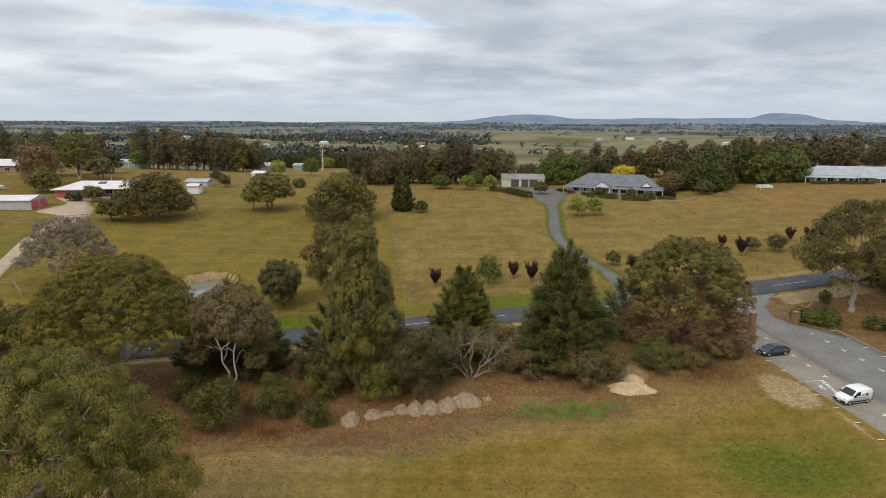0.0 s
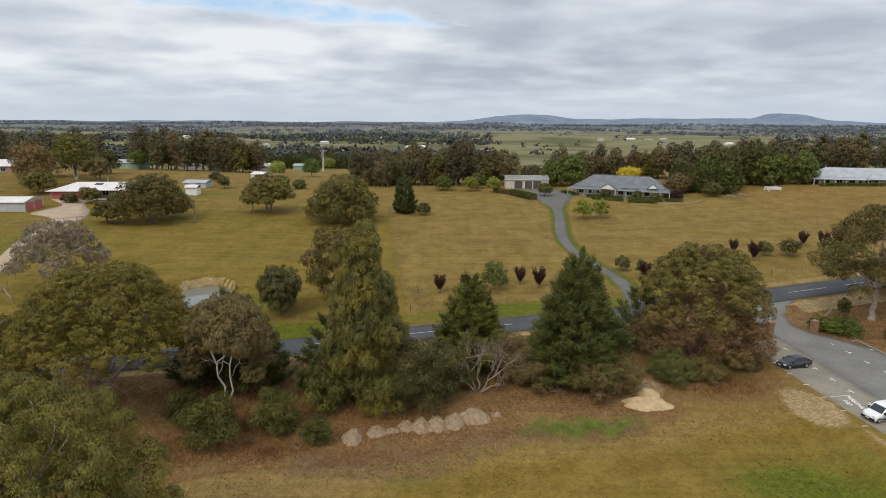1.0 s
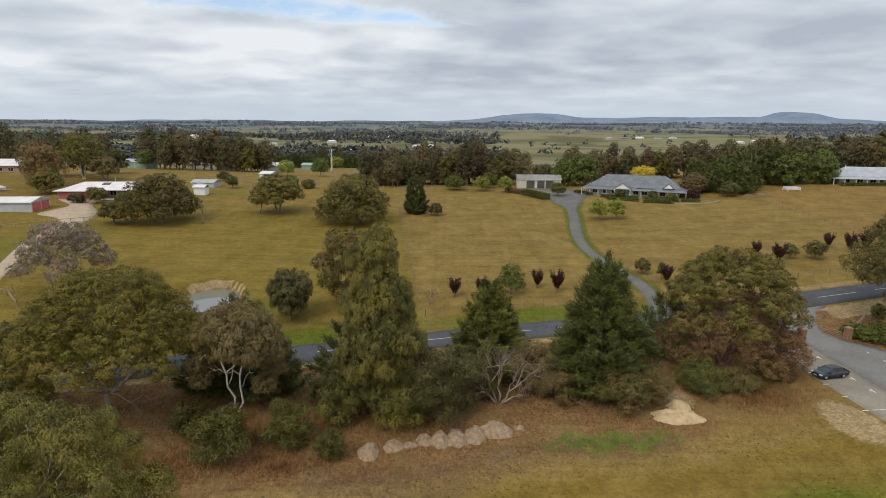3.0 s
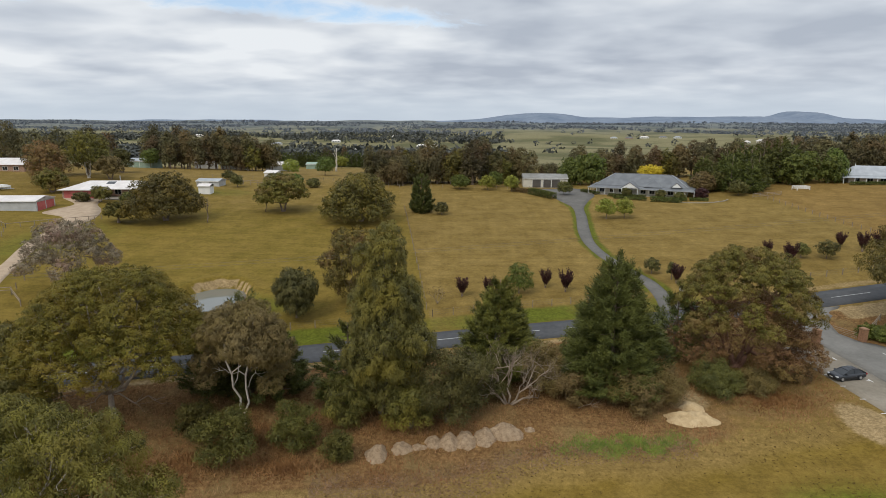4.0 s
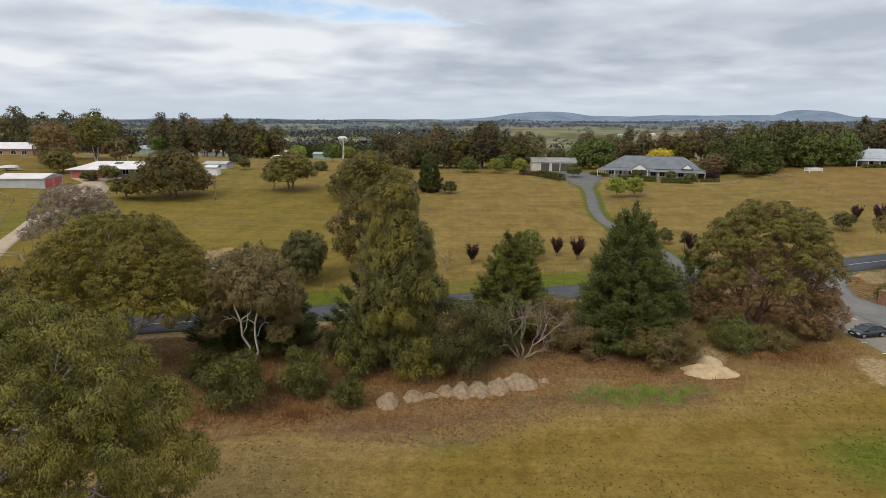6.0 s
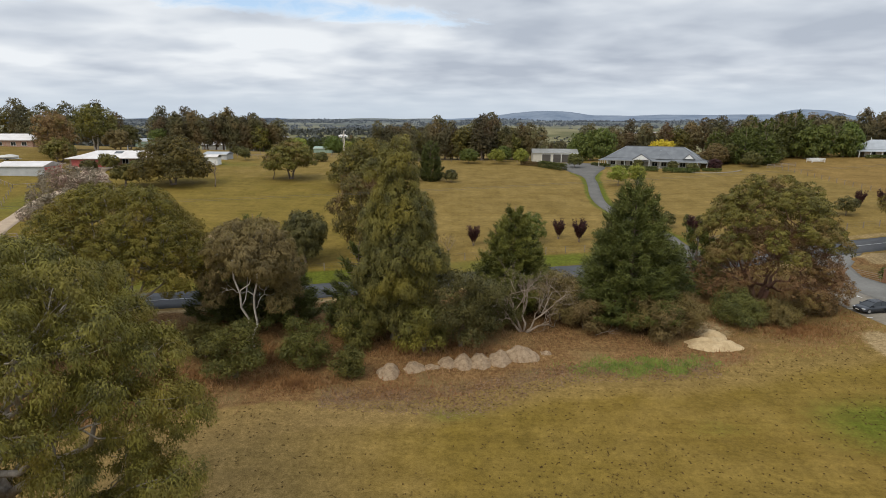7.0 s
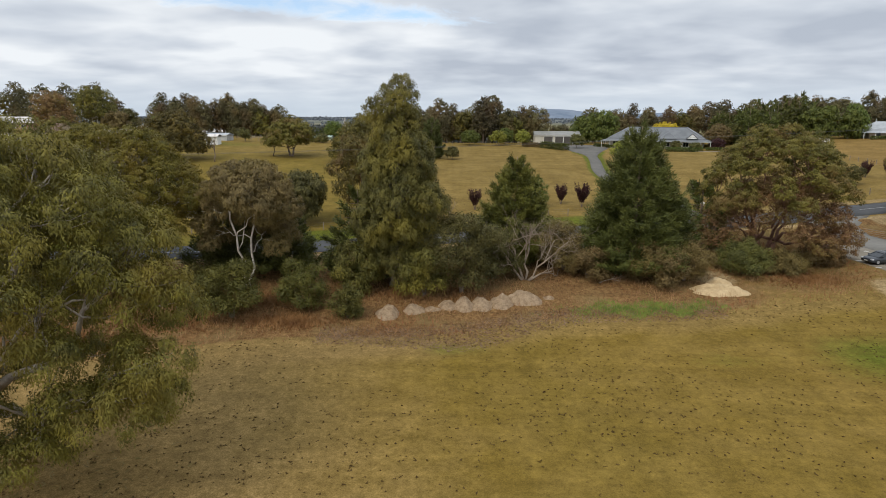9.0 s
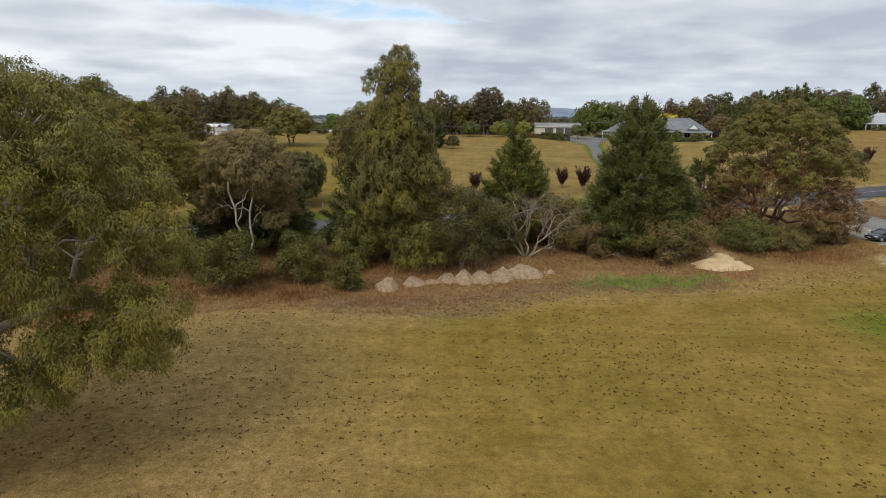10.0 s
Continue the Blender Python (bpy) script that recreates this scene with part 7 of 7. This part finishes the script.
def wheel(parent, x, y, r, w):
    wh = part("wheel", Shape().tube([(0, -w / 2, 0), (0, -w / 2 + 0.03, 0), (0, w / 2 - 0.03, 0), (0, w / 2, 0)], [r * 0.86, r, r, r * 0.86], 20).mesh("wheel", M_TYRE, False), parent, "black tyre", pose(x, y, r))
    side = -1 if y < 0 else 1
    part("rim", Shape().tube([(0, side * w * 0.36, 0), (0, side * (w / 2 + 0.012), 0)], [r * 0.66, r * 0.6], 14).mesh("rim", M_RIM), wh, "silver alloy rim")


def sedan(x, y, turn):
    """Local +x is the front."""
    t = thing("sedan", pose(x, y, lz(x, y) + 0.09, 0, 0, turn) @ Matrix.Scale(0.93, 4), "dark-grey sedan parked in a bay", "car")
    lower = [(-2.30, 0.35), (-2.38, 0.62), (-2.34, 0.95), (-1.70, 1.02), (-0.9, 0.98), (0.9, 0.95), (1.75, 0.84), (2.25, 0.70), (2.36, 0.50), (2.28, 0.28), (1.0, 0.20), (-1.2, 0.20)]
    part("body", car_body(lower, 0.9, 1.80, 0.10, M_CARGREY, "body"), t)
    cab = Shape()
    rings = []
    for xx, z, w in ((-2.05, 0.98, 1.45), (-1.25, 1.36, 1.22), (-0.5, 1.46, 1.16), (0.15, 1.44, 1.16), (1.35, 0.92, 1.50)):
        rings.append([(xx, -w / 2, z), (xx, w / 2, z), (xx, 0.81, 0.90), (xx, -0.81, 0.90)])
    cab.loft(rings)
    part("cabin_glass", cab.mesh("cabin_glass", M_GLASS), t, "dark tinted windows")
    roof = Shape().loft([[(xx, -w / 2, z), (xx, w / 2, z), (xx, w / 2, z - 0.05), (xx, -w / 2, z - 0.05)] for xx, z, w in ((-1.45, 1.31, 1.20), (-1.1, 1.44, 1.20), (-0.5, 1.50, 1.18), (0.15, 1.475, 1.18), (0.45, 1.36, 1.22))])
    part("roof", roof.mesh("roof", M_CARGREY, False), t)
    for side in (-1, 1):
        for a, b in (((1.30, 0.94), (0.30, 1.43)), ((-0.45, 0.95), (-0.40, 1.45)), ((-1.95, 1.0), (-1.2, 1.40))):
            part("pillar", Shape().tube([(a[0], side * 0.78, a[1]), (b[0], side * 0.60, b[1])], 0.04, 5).mesh("pillar", M_CARGREY), t)
        part("headlight", Shape().box(2.02, 2.27, side * 0.68 - 0.16, side * 0.68 + 0.16, 0.60, 0.73).mesh("headlight", M_LAMP), t, "clear headlight")
        part("tail_light", Shape().box(-2.37, -2.2, side * 0.66 - 0.18, side * 0.66 + 0.18, 0.72, 0.90).mesh("tail_light", M_REDLAMP), t, "red tail light")
        part("mirror", Shape().box(0.85, 1.05, side * 0.98 - 0.1, side * 0.98 + 0.1, 0.93, 1.06).mesh("mirror", M_CARGREY), t)
        for xx in (-1.35, 1.42):
            wheel(t, xx, side * 0.80, 0.33, 0.22)
    part("grille", Shape().box(2.24, 2.34, -0.5, 0.5, 0.38, 0.56).mesh("grille", M_BLACK), t)
    part("number_plate", Shape().box(2.34, 2.37, -0.24, 0.24, 0.42, 0.53).mesh("number_plate", M_WHITE), t, "white number plate")


def van(x, y, turn):
    t = thing("panel_van", pose(x, y, lz(x, y) + 0.09, 0, 0, turn) @ Matrix.Scale(0.95, 4), "small white panel van parked in a bay", "van")
    lower = [(-1.98, 0.35), (-2.06, 0.7), (-2.02, 1.55), (-1.90, 1.80), (-1.4, 1.86), (0.10, 1.84), (0.42, 1.74), (1.10, 1.08), (1.85, 0.90), (2.06, 0.68), (2.08, 0.42), (1.98, 0.26), (1.0, 0.22), (-1.2, 0.22)]
    part("body", car_body(lower, 1.6, 1.70, 0.06, M_CARWHITE, "body"), t)
    part("windscreen", Shape().loft([[(0.47, -0.68, 1.70), (0.47, 0.68, 1.70), (0.44, 0.68, 1.67), (0.44, -0.68, 1.67)], [(1.10, -0.76, 1.11), (1.10, 0.76, 1.11), (1.05, 0.76, 1.08), (1.05, -0.76, 1.08)]]).mesh("windscreen", M_GLASS), t, "dark windscreen")
    for side in (-1, 1):
        y0 = side * 0.835
        part("side_window", Shape().add([(-0.10, y0, 1.10), (0.85, y0, 1.10), (0.40, y0, 1.60), (-0.10, y0, 1.62), (-0.10, y0 + side * 0.02, 1.10), (0.85, y0 + side * 0.02, 1.10), (0.40, y0 + side * 0.02, 1.60), (-0.10, y0 + side * 0.02, 1.62)], [(0, 1, 2, 3), (7, 6, 5, 4), (0, 4, 5, 1), (1, 5, 6, 2), (2, 6, 7, 3), (3, 7, 4, 0)]).mesh("side_window", M_GLASS), t, "dark side window")
        part("sill", Shape().box(-1.0, 1.0, y0 - 0.03, y0 + 0.03, 0.34, 0.48).mesh("sill", M_BLACK), t, "black side moulding")
        part("headlight", Shape().box(1.80, 2.03, side * 0.62 - 0.14, side * 0.62 + 0.14, 0.64, 0.82).mesh("headlight", M_LAMP), t, "clear headlight")
        part("tail_light", Shape().box(-2.07, -1.95, side * 0.74 - 0.08, side * 0.74 + 0.08, 0.85, 1.3).mesh("tail_light", M_REDLAMP), t, "red tail light")
        part("mirror", Shape().box(0.72, 0.92, side * 0.96 - 0.1, side * 0.96 + 0.1, 1.05, 1.25).mesh("mirror", M_BLACK), t, "black wing mirror")
        part("logo", Shape().box(-1.25, -0.95, y0 - 0.005, y0 + 0.025, 1.05, 1.35).mesh("logo", M_BLACK), t, "small dark logo shape")
        for k, (a, b, z) in enumerate(((-0.85, -0.30, 1.22), (-0.85, -0.45, 1.10), (-0.7, 0.75, 0.88))):
            part("lettering_bar", Shape().box(a, b, y0 - 0.005, y0 + 0.026, z, z + 0.07).mesh("lettering_bar", M_RIM), t, "grey lettering bar")
        for xx in (-1.28, 1.34):
            wheel(t, xx, side * 0.76, 0.31, 0.2)
    part("bumper", Shape().box(1.95, 2.12, -0.78, 0.78, 0.30, 0.56).mesh("bumper", M_BLACK), t, "black plastic bumper")
    part("rear_bumper", Shape().box(-2.12, -1.98, -0.78, 0.78, 0.30, 0.52).mesh("rear_bumper", M_BLACK), t)
    part("number_plate", Shape().box(2.12, 2.14, -0.24, 0.24, 0.40, 0.51).mesh("number_plate", M_WHITE), t, "white number plate")


covered_boat(-141.5, 184.5, 20)
sedan(45.75, 76.0, 192)
van(47.25, 62.1, 194)
